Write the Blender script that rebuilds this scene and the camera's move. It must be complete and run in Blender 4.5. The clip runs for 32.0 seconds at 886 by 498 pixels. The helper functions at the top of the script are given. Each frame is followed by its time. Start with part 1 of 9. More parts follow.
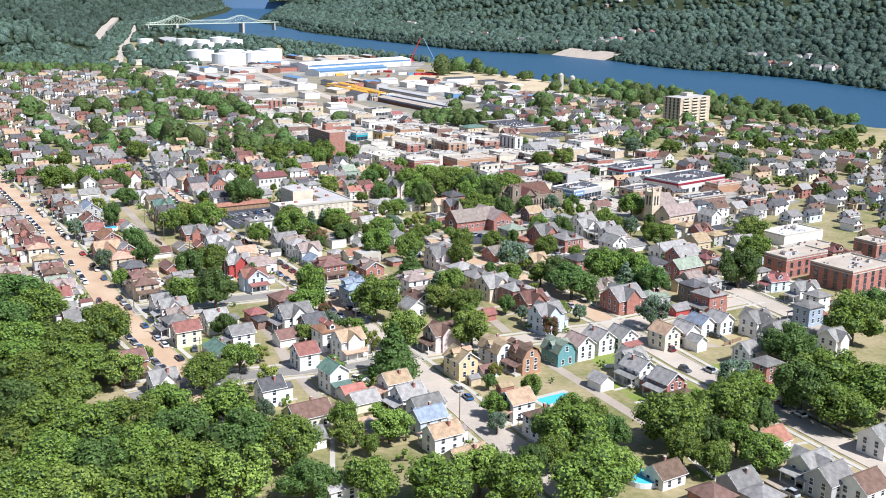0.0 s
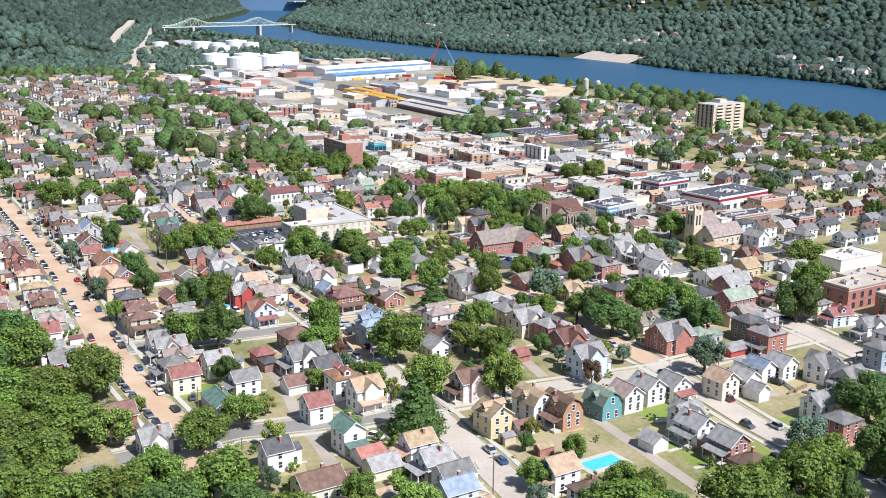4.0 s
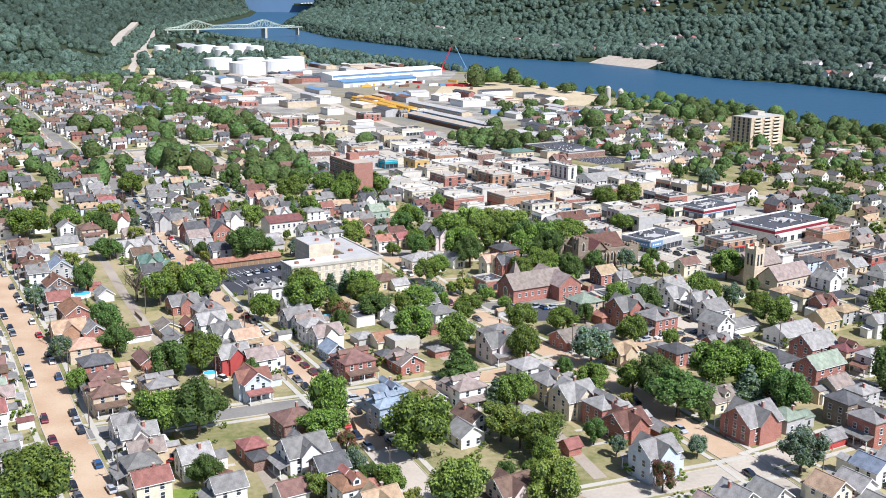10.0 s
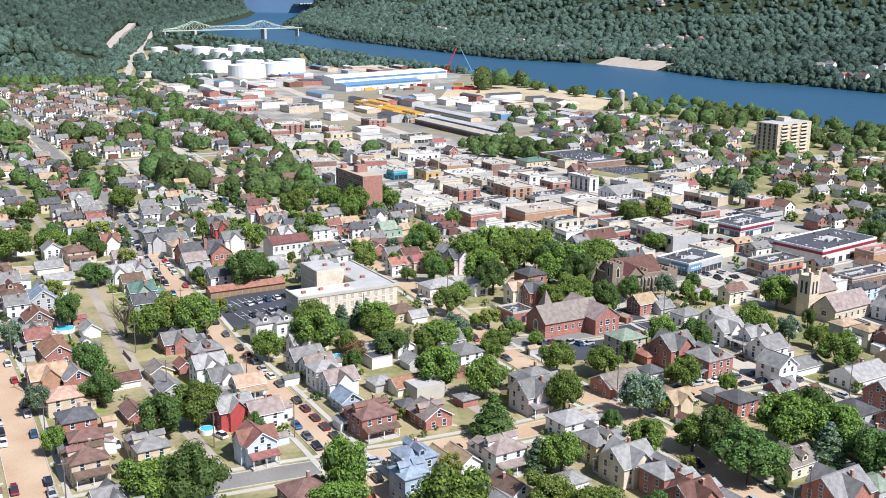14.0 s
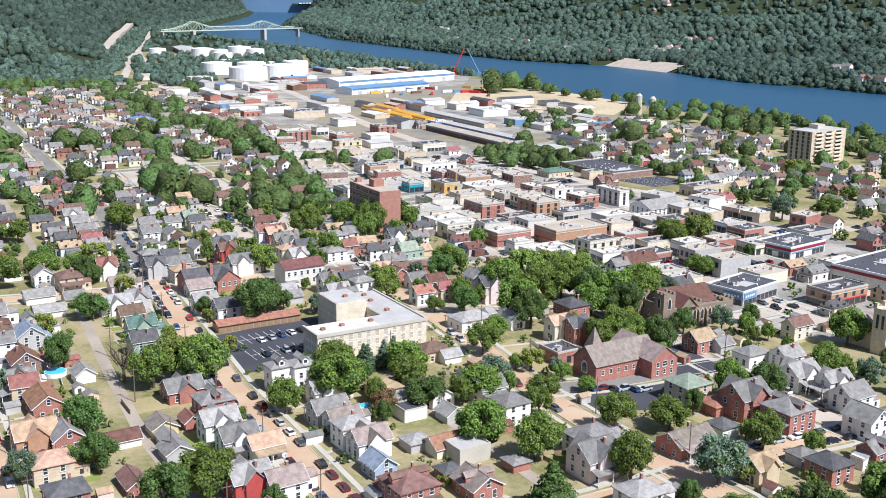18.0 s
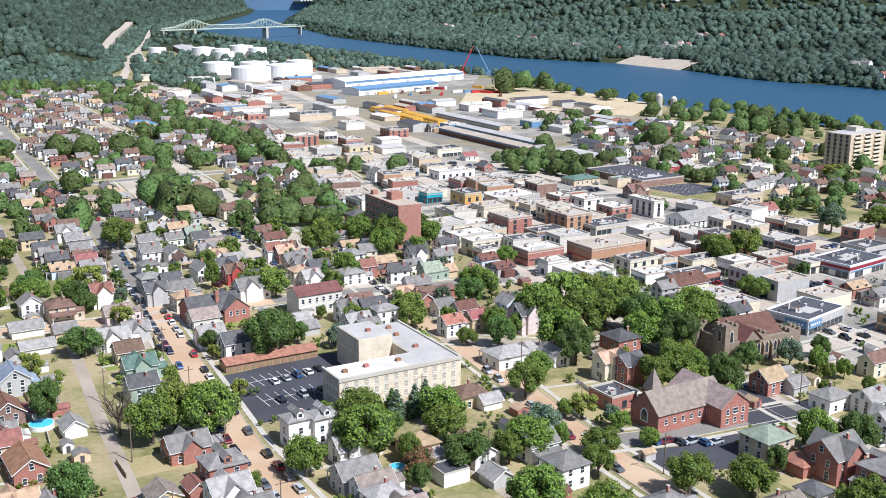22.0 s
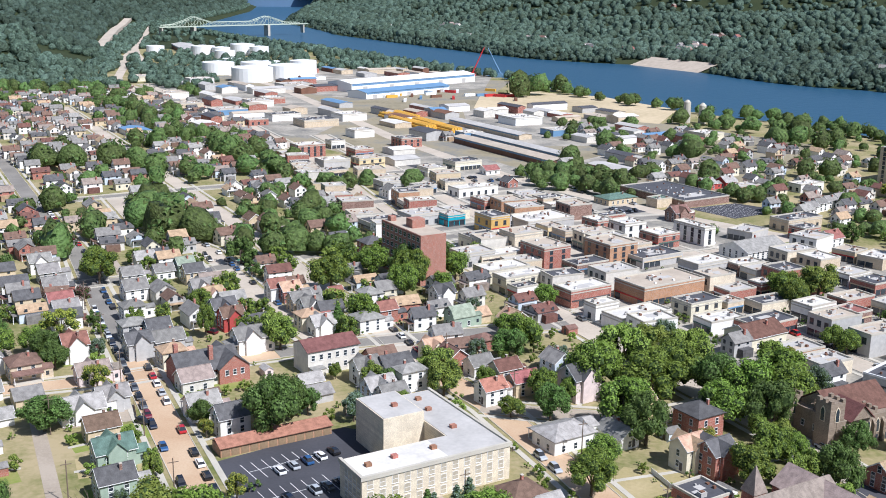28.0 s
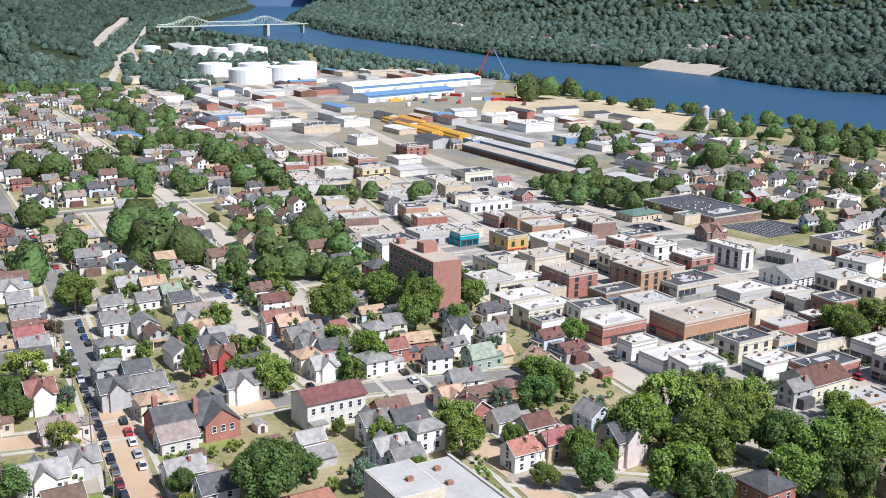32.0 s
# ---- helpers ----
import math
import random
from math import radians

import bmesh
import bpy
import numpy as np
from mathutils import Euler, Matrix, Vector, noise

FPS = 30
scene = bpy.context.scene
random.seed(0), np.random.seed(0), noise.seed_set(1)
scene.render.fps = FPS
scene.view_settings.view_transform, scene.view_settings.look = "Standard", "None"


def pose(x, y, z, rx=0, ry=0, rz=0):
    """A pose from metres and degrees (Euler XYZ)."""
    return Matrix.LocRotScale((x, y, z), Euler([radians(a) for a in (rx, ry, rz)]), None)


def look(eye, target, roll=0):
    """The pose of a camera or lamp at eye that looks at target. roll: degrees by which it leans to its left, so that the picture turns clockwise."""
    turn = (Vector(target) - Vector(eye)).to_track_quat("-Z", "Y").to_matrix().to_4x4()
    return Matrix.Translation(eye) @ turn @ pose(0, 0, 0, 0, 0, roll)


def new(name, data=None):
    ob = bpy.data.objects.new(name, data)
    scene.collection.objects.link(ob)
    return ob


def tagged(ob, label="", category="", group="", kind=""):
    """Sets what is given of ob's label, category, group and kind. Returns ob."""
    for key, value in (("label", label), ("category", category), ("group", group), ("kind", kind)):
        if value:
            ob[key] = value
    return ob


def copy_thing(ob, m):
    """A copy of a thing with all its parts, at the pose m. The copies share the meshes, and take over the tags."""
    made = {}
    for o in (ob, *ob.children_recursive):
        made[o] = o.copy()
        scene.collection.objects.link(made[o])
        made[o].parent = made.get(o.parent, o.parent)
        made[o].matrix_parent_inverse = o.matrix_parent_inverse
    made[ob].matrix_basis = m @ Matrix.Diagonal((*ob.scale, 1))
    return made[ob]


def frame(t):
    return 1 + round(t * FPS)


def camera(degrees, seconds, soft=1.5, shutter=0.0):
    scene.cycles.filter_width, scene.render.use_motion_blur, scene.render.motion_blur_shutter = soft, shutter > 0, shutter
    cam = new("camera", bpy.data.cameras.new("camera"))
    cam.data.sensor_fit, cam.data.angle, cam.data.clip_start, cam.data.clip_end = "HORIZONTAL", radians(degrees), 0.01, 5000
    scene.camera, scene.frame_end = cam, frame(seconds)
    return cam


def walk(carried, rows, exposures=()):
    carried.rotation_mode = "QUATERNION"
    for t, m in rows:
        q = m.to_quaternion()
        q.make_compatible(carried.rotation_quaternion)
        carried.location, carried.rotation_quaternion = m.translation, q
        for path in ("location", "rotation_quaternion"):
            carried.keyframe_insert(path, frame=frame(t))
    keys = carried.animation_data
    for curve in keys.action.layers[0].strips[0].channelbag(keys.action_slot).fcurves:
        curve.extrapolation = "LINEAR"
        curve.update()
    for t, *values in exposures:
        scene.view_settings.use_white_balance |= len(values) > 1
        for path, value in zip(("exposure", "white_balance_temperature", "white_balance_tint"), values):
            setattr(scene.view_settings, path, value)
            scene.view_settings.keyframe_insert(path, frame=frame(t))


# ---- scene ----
cam = camera(45.0, 32.0, soft=0.95)
PATH = [
    (0.0, (-4.41, 2.92, 111.51), (15.242, 97.971, 87.426), 0.80),
    (1.0, (-3.20, 11.91, 111.45), (15.899, 107.070, 87.353), 0.75),
    (2.0, (-2.02, 21.12, 111.44), (16.631, 116.365, 87.348), 0.70),
    (3.0, (-0.89, 30.97, 111.61), (17.409, 126.298, 87.579), 0.68),
    (6.0, (2.24, 62.62, 112.50), (19.972, 158.081, 88.563), 0.70),
    (7.0, (3.33, 73.37, 112.62), (20.946, 168.861, 88.719), 0.73),
    (8.0, (4.39, 84.24, 112.68), (21.895, 179.765, 88.842), 0.77),
    (9.0, (5.19, 94.99, 112.71), (22.672, 190.530, 88.895), 0.80),
    (10.0, (5.63, 105.51, 112.69), (23.079, 201.042, 88.826), 0.79),
    (11.0, (5.79, 115.89, 112.63), (23.254, 211.402, 88.712), 0.76),
    (12.0, (5.71, 126.21, 112.56), (23.191, 221.724, 88.645), 0.73),
    (13.0, (5.44, 136.57, 112.51), (22.941, 232.087, 88.626), 0.70),
    (14.0, (4.85, 147.00, 112.51), (22.392, 242.512, 88.647), 0.70),
    (17.0, (1.51, 178.36, 112.62), (19.237, 273.849, 88.791), 0.73),
    (18.0, (0.40, 188.78, 112.64), (18.156, 284.245, 88.742), 0.73),
    (19.0, (-0.46, 199.15, 112.61), (17.314, 294.596, 88.648), 0.70),
    (20.0, (-1.09, 209.46, 112.51), (16.633, 304.906, 88.492), 0.63),
    (21.0, (-1.64, 219.75, 112.37), (16.064, 315.174, 88.280), 0.52),
    (22.0, (-2.06, 230.01, 112.24), (15.557, 325.424, 88.050), 0.44),
    (23.0, (-2.35, 240.25, 112.16), (15.259, 335.665, 87.940), 0.40),
    (24.0, (-2.50, 250.50, 112.16), (15.075, 345.905, 87.889), 0.44),
    (25.0, (-2.52, 260.73, 112.19), (15.062, 356.116, 87.849), 0.51),
    (26.0, (-2.42, 270.92, 112.20), (15.148, 366.303, 87.857), 0.60),
    (29.0, (-1.47, 300.84, 112.03), (16.180, 396.191, 87.610), 0.93),
    (30.0, (-0.96, 311.17, 111.84), (16.699, 406.523, 87.448), 1.00),
    (31.0, (-0.34, 321.91, 111.54), (17.353, 417.267, 87.146), 1.01),
    (32.0, (0.33, 332.79, 111.20), (18.023, 428.140, 86.800), 1.00),
]
walk(cam, [(t, look(eye, aim, roll)) for t, eye, aim, roll in PATH], [(0, 0.52, 5750, 14), (8, 0.46, 5750, 14), (20, 0.41, 5750, 14), (32, 0.32, 5750, 14)])

# ---- light ----
SUN_EL, SUN_AZ = 50.0, (0.62, -0.78)
world = bpy.data.worlds.new("sky")
scene.world = world
world.use_nodes = True
sky = world.node_tree.nodes.new("ShaderNodeTexSky")
sky.sky_type, sky.sun_disc = "NISHITA", False
sky.sun_elevation, sky.sun_rotation = radians(SUN_EL), math.atan2(SUN_AZ[0], SUN_AZ[1])
world.node_tree.nodes["Background"].inputs[1].default_value = 0.078
world.node_tree.links.new(sky.outputs[0], world.node_tree.nodes["Background"].inputs[0])
sun_data = bpy.data.lights.new("sun", "SUN")
sun_data.energy, sun_data.angle, sun_data.color = 5.0, radians(0.53), (1.0, 0.965, 0.90)
sun = new("sun", sun_data)
sun.matrix_world = look((SUN_AZ[0] * 500, SUN_AZ[1] * 500, math.tan(radians(SUN_EL)) * 498), (0, 0, 0))

# ---- materials ----


def node_mat(name, rough=0.8, metal=0.0):
    m = bpy.data.materials.new(name)
    m.use_nodes = True
    b = m.node_tree.nodes["Principled BSDF"]
    b.inputs["Roughness"].default_value, b.inputs["Metallic"].default_value = rough, metal
    return m, m.node_tree.nodes, m.node_tree.links, b


def mat(name, base, dark=0.75, fine=6.0, coarse=0.25, rough=0.85, bump=0.25, metal=0.0, hue=0.0, piece=0.0, spec=0.3):
    """Two scales of noise over a base colour, a fine relief, and a little change from piece to piece."""
    m, n, l, b = node_mat(name, rough, metal)
    b.inputs["Specular IOR Level"].default_value = spec
    co = n.new("ShaderNodeTexCoord")
    big, small = n.new("ShaderNodeTexNoise"), n.new("ShaderNodeTexNoise")
    big.inputs["Scale"].default_value, small.inputs["Scale"].default_value = coarse, fine
    big.inputs["Detail"].default_value, small.inputs["Detail"].default_value = 3, 3
    l.new(co.outputs["Object"], big.inputs["Vector"])
    l.new(co.outputs["Object"], small.inputs["Vector"])
    mixn = n.new("ShaderNodeMath")
    mixn.operation = "MULTIPLY_ADD"
    l.new(small.outputs["Fac"], mixn.inputs[0])
    mixn.inputs[1].default_value = 0.5
    l.new(big.outputs["Fac"], mixn.inputs[2])
    ramp = n.new("ShaderNodeValToRGB")
    l.new(mixn.outputs[0], ramp.inputs[0])
    ramp.color_ramp.elements[0].position, ramp.color_ramp.elements[1].position = 0.5, 0.98
    ramp.color_ramp.elements[0].color = (base[0] * dark, base[1] * dark, base[2] * dark, 1)
    ramp.color_ramp.elements[1].color = (*base, 1)
    out = ramp.outputs[0]
    if hue or piece:
        hs, info = n.new("ShaderNodeHueSaturation"), n.new("ShaderNodeObjectInfo")
        mr, mv = n.new("ShaderNodeMapRange"), n.new("ShaderNodeMapRange")
        mr.inputs[3].default_value, mr.inputs[4].default_value = 0.5 - hue, 0.5 + hue
        mv.inputs[3].default_value, mv.inputs[4].default_value = 1 - piece, 1 + piece
        l.new(info.outputs["Random"], mr.inputs[0])
        l.new(info.outputs["Random"], mv.inputs[0])
        l.new(mr.outputs[0], hs.inputs["Hue"])
        l.new(mv.outputs[0], hs.inputs["Value"])
        l.new(out, hs.inputs["Color"])
        out = hs.outputs[0]
    l.new(out, b.inputs["Base Color"])
    if bump:
        bp = n.new("ShaderNodeBump")
        bp.inputs["Strength"].default_value, bp.inputs["Distance"].default_value = bump, 0.1
        l.new(small.outputs["Fac"], bp.inputs["Height"])
        l.new(bp.outputs[0], b.inputs["Normal"])
    return m


def striped(name, base, pitch, axis=2, dark=0.8, rough=0.7, gap=0.25, spec=0.3, lo=0.5, hi=1.1, tone=0.0):
    """Siding or shingle courses: fine lines across one axis, over patchy weathering."""
    m, n, l, b = node_mat(name, rough)
    b.inputs["Specular IOR Level"].default_value = spec
    co, sep = n.new("ShaderNodeTexCoord"), n.new("ShaderNodeSeparateXYZ")
    l.new(co.outputs["Object"], sep.inputs[0])
    w = n.new("ShaderNodeMath")
    w.operation = "PINGPONG"
    w.inputs[1].default_value = pitch / 2
    l.new(sep.outputs[axis], w.inputs[0])
    nz = n.new("ShaderNodeTexNoise")
    nz.inputs["Scale"].default_value, nz.inputs["Detail"].default_value = 0.7, 5
    l.new(co.outputs["Object"], nz.inputs["Vector"])
    fine = n.new("ShaderNodeTexNoise")
    fine.inputs["Scale"].default_value = 5.0
    l.new(co.outputs["Object"], fine.inputs["Vector"])
    add = n.new("ShaderNodeMath")
    add.operation = "MULTIPLY_ADD"
    l.new(fine.outputs["Fac"], add.inputs[0])
    add.inputs[1].default_value = 0.6
    l.new(nz.outputs["Fac"], add.inputs[2])
    ramp = n.new("ShaderNodeValToRGB")
    ramp.color_ramp.elements[0].position, ramp.color_ramp.elements[1].position = lo, hi
    ramp.color_ramp.elements[0].color = (base[0] * dark, base[1] * dark, base[2] * dark, 1)
    ramp.color_ramp.elements[1].color = (*base, 1)
    l.new(add.outputs[0], ramp.inputs[0])
    out = ramp.outputs[0]
    if tone:
        hs, info, mv, mh = n.new("ShaderNodeHueSaturation"), n.new("ShaderNodeObjectInfo"), n.new("ShaderNodeMapRange"), n.new("ShaderNodeMapRange")
        mv.inputs[3].default_value, mv.inputs[4].default_value = 1 - tone, 1 + tone
        mh.inputs[3].default_value, mh.inputs[4].default_value = 0.52, 0.48
        l.new(info.outputs["Random"], mv.inputs[0])
        l.new(info.outputs["Random"], mh.inputs[0])
        l.new(mv.outputs[0], hs.inputs["Value"])
        l.new(mh.outputs[0], hs.inputs["Hue"])
        l.new(out, hs.inputs["Color"])
        out = hs.outputs[0]
    l.new(out, b.inputs["Base Color"])
    bp = n.new("ShaderNodeBump")
    bp.inputs["Strength"].default_value, bp.inputs["Distance"].default_value = gap, pitch / 2
    l.new(w.outputs[0], bp.inputs["Height"])
    l.new(bp.outputs[0], b.inputs["Normal"])
    return m


def brick_mat(name, base, mortar=(0.42, 0.30, 0.24), scale=1.0):
    m, n, l, b = node_mat(name, 0.85)
    co, mp = n.new("ShaderNodeTexCoord"), n.new("ShaderNodeMapping")
    mp.inputs["Rotation"].default_value = (radians(90), 0, radians(45))
    l.new(co.outputs["Object"], mp.inputs[0])
    br = n.new("ShaderNodeTexBrick")
    br.inputs["Scale"].default_value = scale
    br.inputs["Brick Width"].default_value, br.inputs["Row Height"].default_value = 0.3, 0.09
    br.inputs["Mortar Size"].default_value = 0.012
    br.inputs["Color1"].default_value = (*base, 1)
    br.inputs["Color2"].default_value = (base[0] * 0.72, base[1] * 0.7, base[2] * 0.7, 1)
    br.inputs["Mortar"].default_value = (*mortar, 1)
    l.new(mp.outputs[0], br.inputs["Vector"])
    nz = n.new("ShaderNodeTexNoise")
    nz.inputs["Scale"].default_value, nz.inputs["Detail"].default_value = 0.5, 5
    l.new(co.outputs["Object"], nz.inputs["Vector"])
    mx = n.new("ShaderNodeMix")
    mx.data_type, mx.blend_type = "RGBA", "MULTIPLY"
    mx.inputs[0].default_value = 0.45
    rp = n.new("ShaderNodeValToRGB")
    rp.color_ramp.elements[0].position, rp.color_ramp.elements[1].position = 0.3, 0.65
    rp.color_ramp.elements[0].color = (0.55, 0.52, 0.5, 1)
    l.new(nz.outputs["Fac"], rp.inputs[0])
    l.new(br.outputs[0], mx.inputs[6])
    l.new(rp.outputs[0], mx.inputs[7])
    l.new(mx.outputs[2], b.inputs["Base Color"])
    return m


def blend_mat(name, stops, scale=0.08, fine=1.2, rough=0.95, bump=0.3):
    """Ground cover: a ramp of colours over broad and fine noise."""
    m, n, l, b = node_mat(name, rough)
    b.inputs["Specular IOR Level"].default_value = 0.15
    co = n.new("ShaderNodeTexCoord")
    a, c = n.new("ShaderNodeTexNoise"), n.new("ShaderNodeTexNoise")
    a.inputs["Scale"].default_value, a.inputs["Detail"].default_value = scale, 6
    c.inputs["Scale"].default_value, c.inputs["Detail"].default_value = fine, 4
    l.new(co.outputs["Object"], a.inputs["Vector"])
    l.new(co.outputs["Object"], c.inputs["Vector"])
    s = n.new("ShaderNodeMath")
    s.operation = "MULTIPLY_ADD"
    l.new(c.outputs["Fac"], s.inputs[0])
    s.inputs[1].default_value = 0.45
    l.new(a.outputs["Fac"], s.inputs[2])
    rp = n.new("ShaderNodeValToRGB")
    while len(rp.color_ramp.elements) < len(stops):
        rp.color_ramp.elements.new(0.5)
    for e, (p, col) in zip(rp.color_ramp.elements, stops):
        e.position, e.color = p, (*col, 1)
    l.new(s.outputs[0], rp.inputs[0])
    l.new(rp.outputs[0], b.inputs["Base Color"])
    bp = n.new("ShaderNodeBump")
    bp.inputs["Strength"].default_value, bp.inputs["Distance"].default_value = bump, 0.3
    l.new(c.outputs["Fac"], bp.inputs["Height"])
    l.new(bp.outputs[0], b.inputs["Normal"])
    return m


def leaf_mat(name, base, var=0.26, grain=7.0, low=0.70, high=1.28, relief=0.0, tint=0.0):
    """Leaves: each clump and each tree has its own green; light comes through a little."""
    m, n, l, b = node_mat(name, 0.6)
    b.inputs["Specular IOR Level"].default_value = 0.25
    geo, info, hs = n.new("ShaderNodeNewGeometry"), n.new("ShaderNodeObjectInfo"), n.new("ShaderNodeHueSaturation")
    add = n.new("ShaderNodeMapRange")
    add.inputs[3].default_value, add.inputs[4].default_value = 1 - var, 1 + var
    l.new(geo.outputs["Random Per Island"], add.inputs[0])
    tone = n.new("ShaderNodeMapRange")
    tone.inputs[3].default_value, tone.inputs[4].default_value = 0.75, 1.25
    l.new(info.outputs["Random"], tone.inputs[0])
    mu = n.new("ShaderNodeMath")
    mu.operation = "MULTIPLY"
    l.new(add.outputs[0], mu.inputs[0])
    l.new(tone.outputs[0], mu.inputs[1])
    hu = n.new("ShaderNodeMapRange")
    hu.inputs[3].default_value, hu.inputs[4].default_value = 0.485, 0.515
    l.new(info.outputs["Random"], hu.inputs[0])
    l.new(hu.outputs[0], hs.inputs["Hue"])
    if tint:
        hu.inputs[3].default_value, hu.inputs[4].default_value = 0.5 - tint, 0.5 + tint * 0.6
        l.new(geo.outputs["Random Per Island"], hu.inputs[0])
    co, nz, mm, m2 = n.new("ShaderNodeTexCoord"), n.new("ShaderNodeTexNoise"), n.new("ShaderNodeMapRange"), n.new("ShaderNodeMath")
    nz.inputs["Scale"].default_value, nz.inputs["Detail"].default_value = grain, 3
    l.new(co.outputs["Object"], nz.inputs["Vector"])
    mm.inputs[1].default_value, mm.inputs[2].default_value, mm.inputs[3].default_value, mm.inputs[4].default_value = 0.3, 0.7, low, high
    l.new(nz.outputs["Fac"], mm.inputs[0])
    m2.operation = "MULTIPLY"
    l.new(mu.outputs[0], m2.inputs[0])
    l.new(mm.outputs[0], m2.inputs[1])
    l.new(m2.outputs[0], hs.inputs["Value"])
    hs.inputs["Color"].default_value = (*base, 1)
    l.new(hs.outputs[0], b.inputs["Base Color"])
    if relief:
        bp = n.new("ShaderNodeBump")
        bp.inputs["Strength"].default_value, bp.inputs["Distance"].default_value = 1.0, relief
        l.new(nz.outputs["Fac"], bp.inputs["Height"])
        l.new(bp.outputs[0], b.inputs["Normal"])
    tr = n.new("ShaderNodeBsdfTranslucent")
    l.new(hs.outputs[0], tr.inputs[0])
    mx = n.new("ShaderNodeMixShader")
    mx.inputs[0].default_value = 0.35
    l.new(b.outputs[0], mx.inputs[1])
    l.new(tr.outputs[0], mx.inputs[2])
    l.new(mx.outputs[0], n["Material Output"].inputs[0])
    return m


M = {}
for key, col in (("white", (0.84, 0.81, 0.75)), ("cream", (0.72, 0.66, 0.50)), ("greywall", (0.48, 0.465, 0.44)), ("blue", (0.38, 0.45, 0.53)),
                 ("lightblue", (0.60, 0.67, 0.73)), ("tan", (0.62, 0.50, 0.33)), ("yellow", (0.70, 0.56, 0.32)), ("pink", (0.72, 0.60, 0.56)),
                 ("greenwall", (0.34, 0.42, 0.33)), ("teal", (0.16, 0.34, 0.34)), ("redwall", (0.45, 0.08, 0.07)), ("tealpaint", (0.02, 0.36, 0.46)), ("palecream", (0.68, 0.64, 0.56)), ("ochre", (0.60, 0.38, 0.12))):
    M[key] = striped("siding_" + key, col, 0.22, 2, 0.80, 0.65, lo=0.58, hi=1.0)
for key, col in (("grey", (0.235, 0.222, 0.205)), ("lightgrey", (0.315, 0.30, 0.275)), ("dark", (0.115, 0.112, 0.112)), ("brown", (0.19, 0.12, 0.092)),
                 ("redroof", (0.27, 0.125, 0.10)), ("rust", (0.36, 0.175, 0.12)), ("tanroof", (0.44, 0.31, 0.20)), ("greenroof", (0.13, 0.20, 0.16)), ("blueroof", (0.25, 0.285, 0.34)),
                 ("pinkroof", (0.40, 0.29, 0.255)), ("palegreen", (0.25, 0.29, 0.22)), ("maroonroof", (0.17, 0.085, 0.07)), ("taupe", (0.29, 0.235, 0.20))):
    M[key] = striped("shingle_" + key, tuple(c * 1.12 for c in col), 0.3, 2, 0.60, 0.9, 0.35, 0.12, 0.60, 0.98, 0.2)
for key, col in (("brick", (0.42, 0.125, 0.085)), ("orangebrick", (0.50, 0.26, 0.12)), ("tanbrick", (0.66, 0.53, 0.36)), ("palebrick", (0.85, 0.75, 0.56)), ("darkbrick", (0.22, 0.12, 0.09)), ("apartbrick", (0.42, 0.16, 0.11))):
    M[key] = brick_mat("masonry_" + key, col, (0.62, 0.54, 0.42) if key in ("tanbrick", "palebrick") else (0.42, 0.30, 0.24))
M["stone"] = brick_mat("dark_stone", (0.27, 0.205, 0.145), (0.30, 0.25, 0.19), 0.4)
M["sandstone"] = brick_mat("sandstone", (0.76, 0.64, 0.45), (0.62, 0.53, 0.4), 0.4)
M["trim"] = mat("white_trim", (0.78, 0.77, 0.74), 0.9, rough=0.6, bump=0.05)
M["darktrim"] = mat("dark_trim", (0.09, 0.08, 0.08), 0.8, rough=0.6, bump=0.05)
M["wood"] = mat("weathered_wood", (0.32, 0.22, 0.13), 0.6, 4, 0.6)
M["concrete"] = mat("concrete", (0.52, 0.48, 0.40), 0.8, 3, 0.15)
M["flatwhite"] = mat("white_roof_membrane", (0.72, 0.68, 0.61), 0.72, 0.9, 0.12, 0.7, 0.1)
M["flatgrey"] = mat("grey_roof_membrane", (0.50, 0.475, 0.44), 0.75, 0.9, 0.12, 0.8, 0.1)
M["flatdark"] = mat("tar_roof", (0.09, 0.09, 0.10), 0.7, 0.9, 0.12, 0.9, 0.1)
M["flattan"] = mat("gravel_roof", (0.50, 0.42, 0.33), 0.75, 1.5, 0.12, 0.95, 0.1)
M["metalwhite"] = mat("white_painted_steel", (0.82, 0.82, 0.80), 0.88, 2, 0.05, 0.5, 0.02)
M["metalblue"] = mat("blue_painted_steel", (0.15, 0.27, 0.42), 0.85, 2, 0.1, 0.5, 0.02)
M["metalred"] = mat("red_painted_steel", (0.50, 0.04, 0.04), 0.85, 2, 0.1, 0.5, 0.02)
M["metalyellow"] = mat("yellow_painted_pipe", (0.72, 0.40, 0.06), 0.85, 2, 0.1, 0.5, 0.02)
M["bridgepaint"] = mat("pale_green_bridge_paint", (0.50, 0.55, 0.44), 0.85, 2, 0.1, 0.6, 0.02)
M["crimson"] = mat("dark_red_painted_steel", (0.27, 0.03, 0.05), 0.85, 2, 0.1, 0.5, 0.02)
M["rusty"] = mat("rusty_steel", (0.22, 0.11, 0.07), 0.6, 2, 0.1, 0.8, 0.1)
M["pole"] = mat("wooden_pole", (0.20, 0.15, 0.11), 0.7, 3, 0.4)
M["bark"] = mat("bark", (0.14, 0.11, 0.08), 0.6, 4, 0.8, 0.95, 0.6)
M["tyre"] = mat("tyre_rubber", (0.02, 0.02, 0.02), 0.8, bump=0)
M["poolwater"] = mat("pool_water", (0.10, 0.55, 0.72), 0.85, 1.0, 0.4, 0.05, 0.05, spec=0.5)
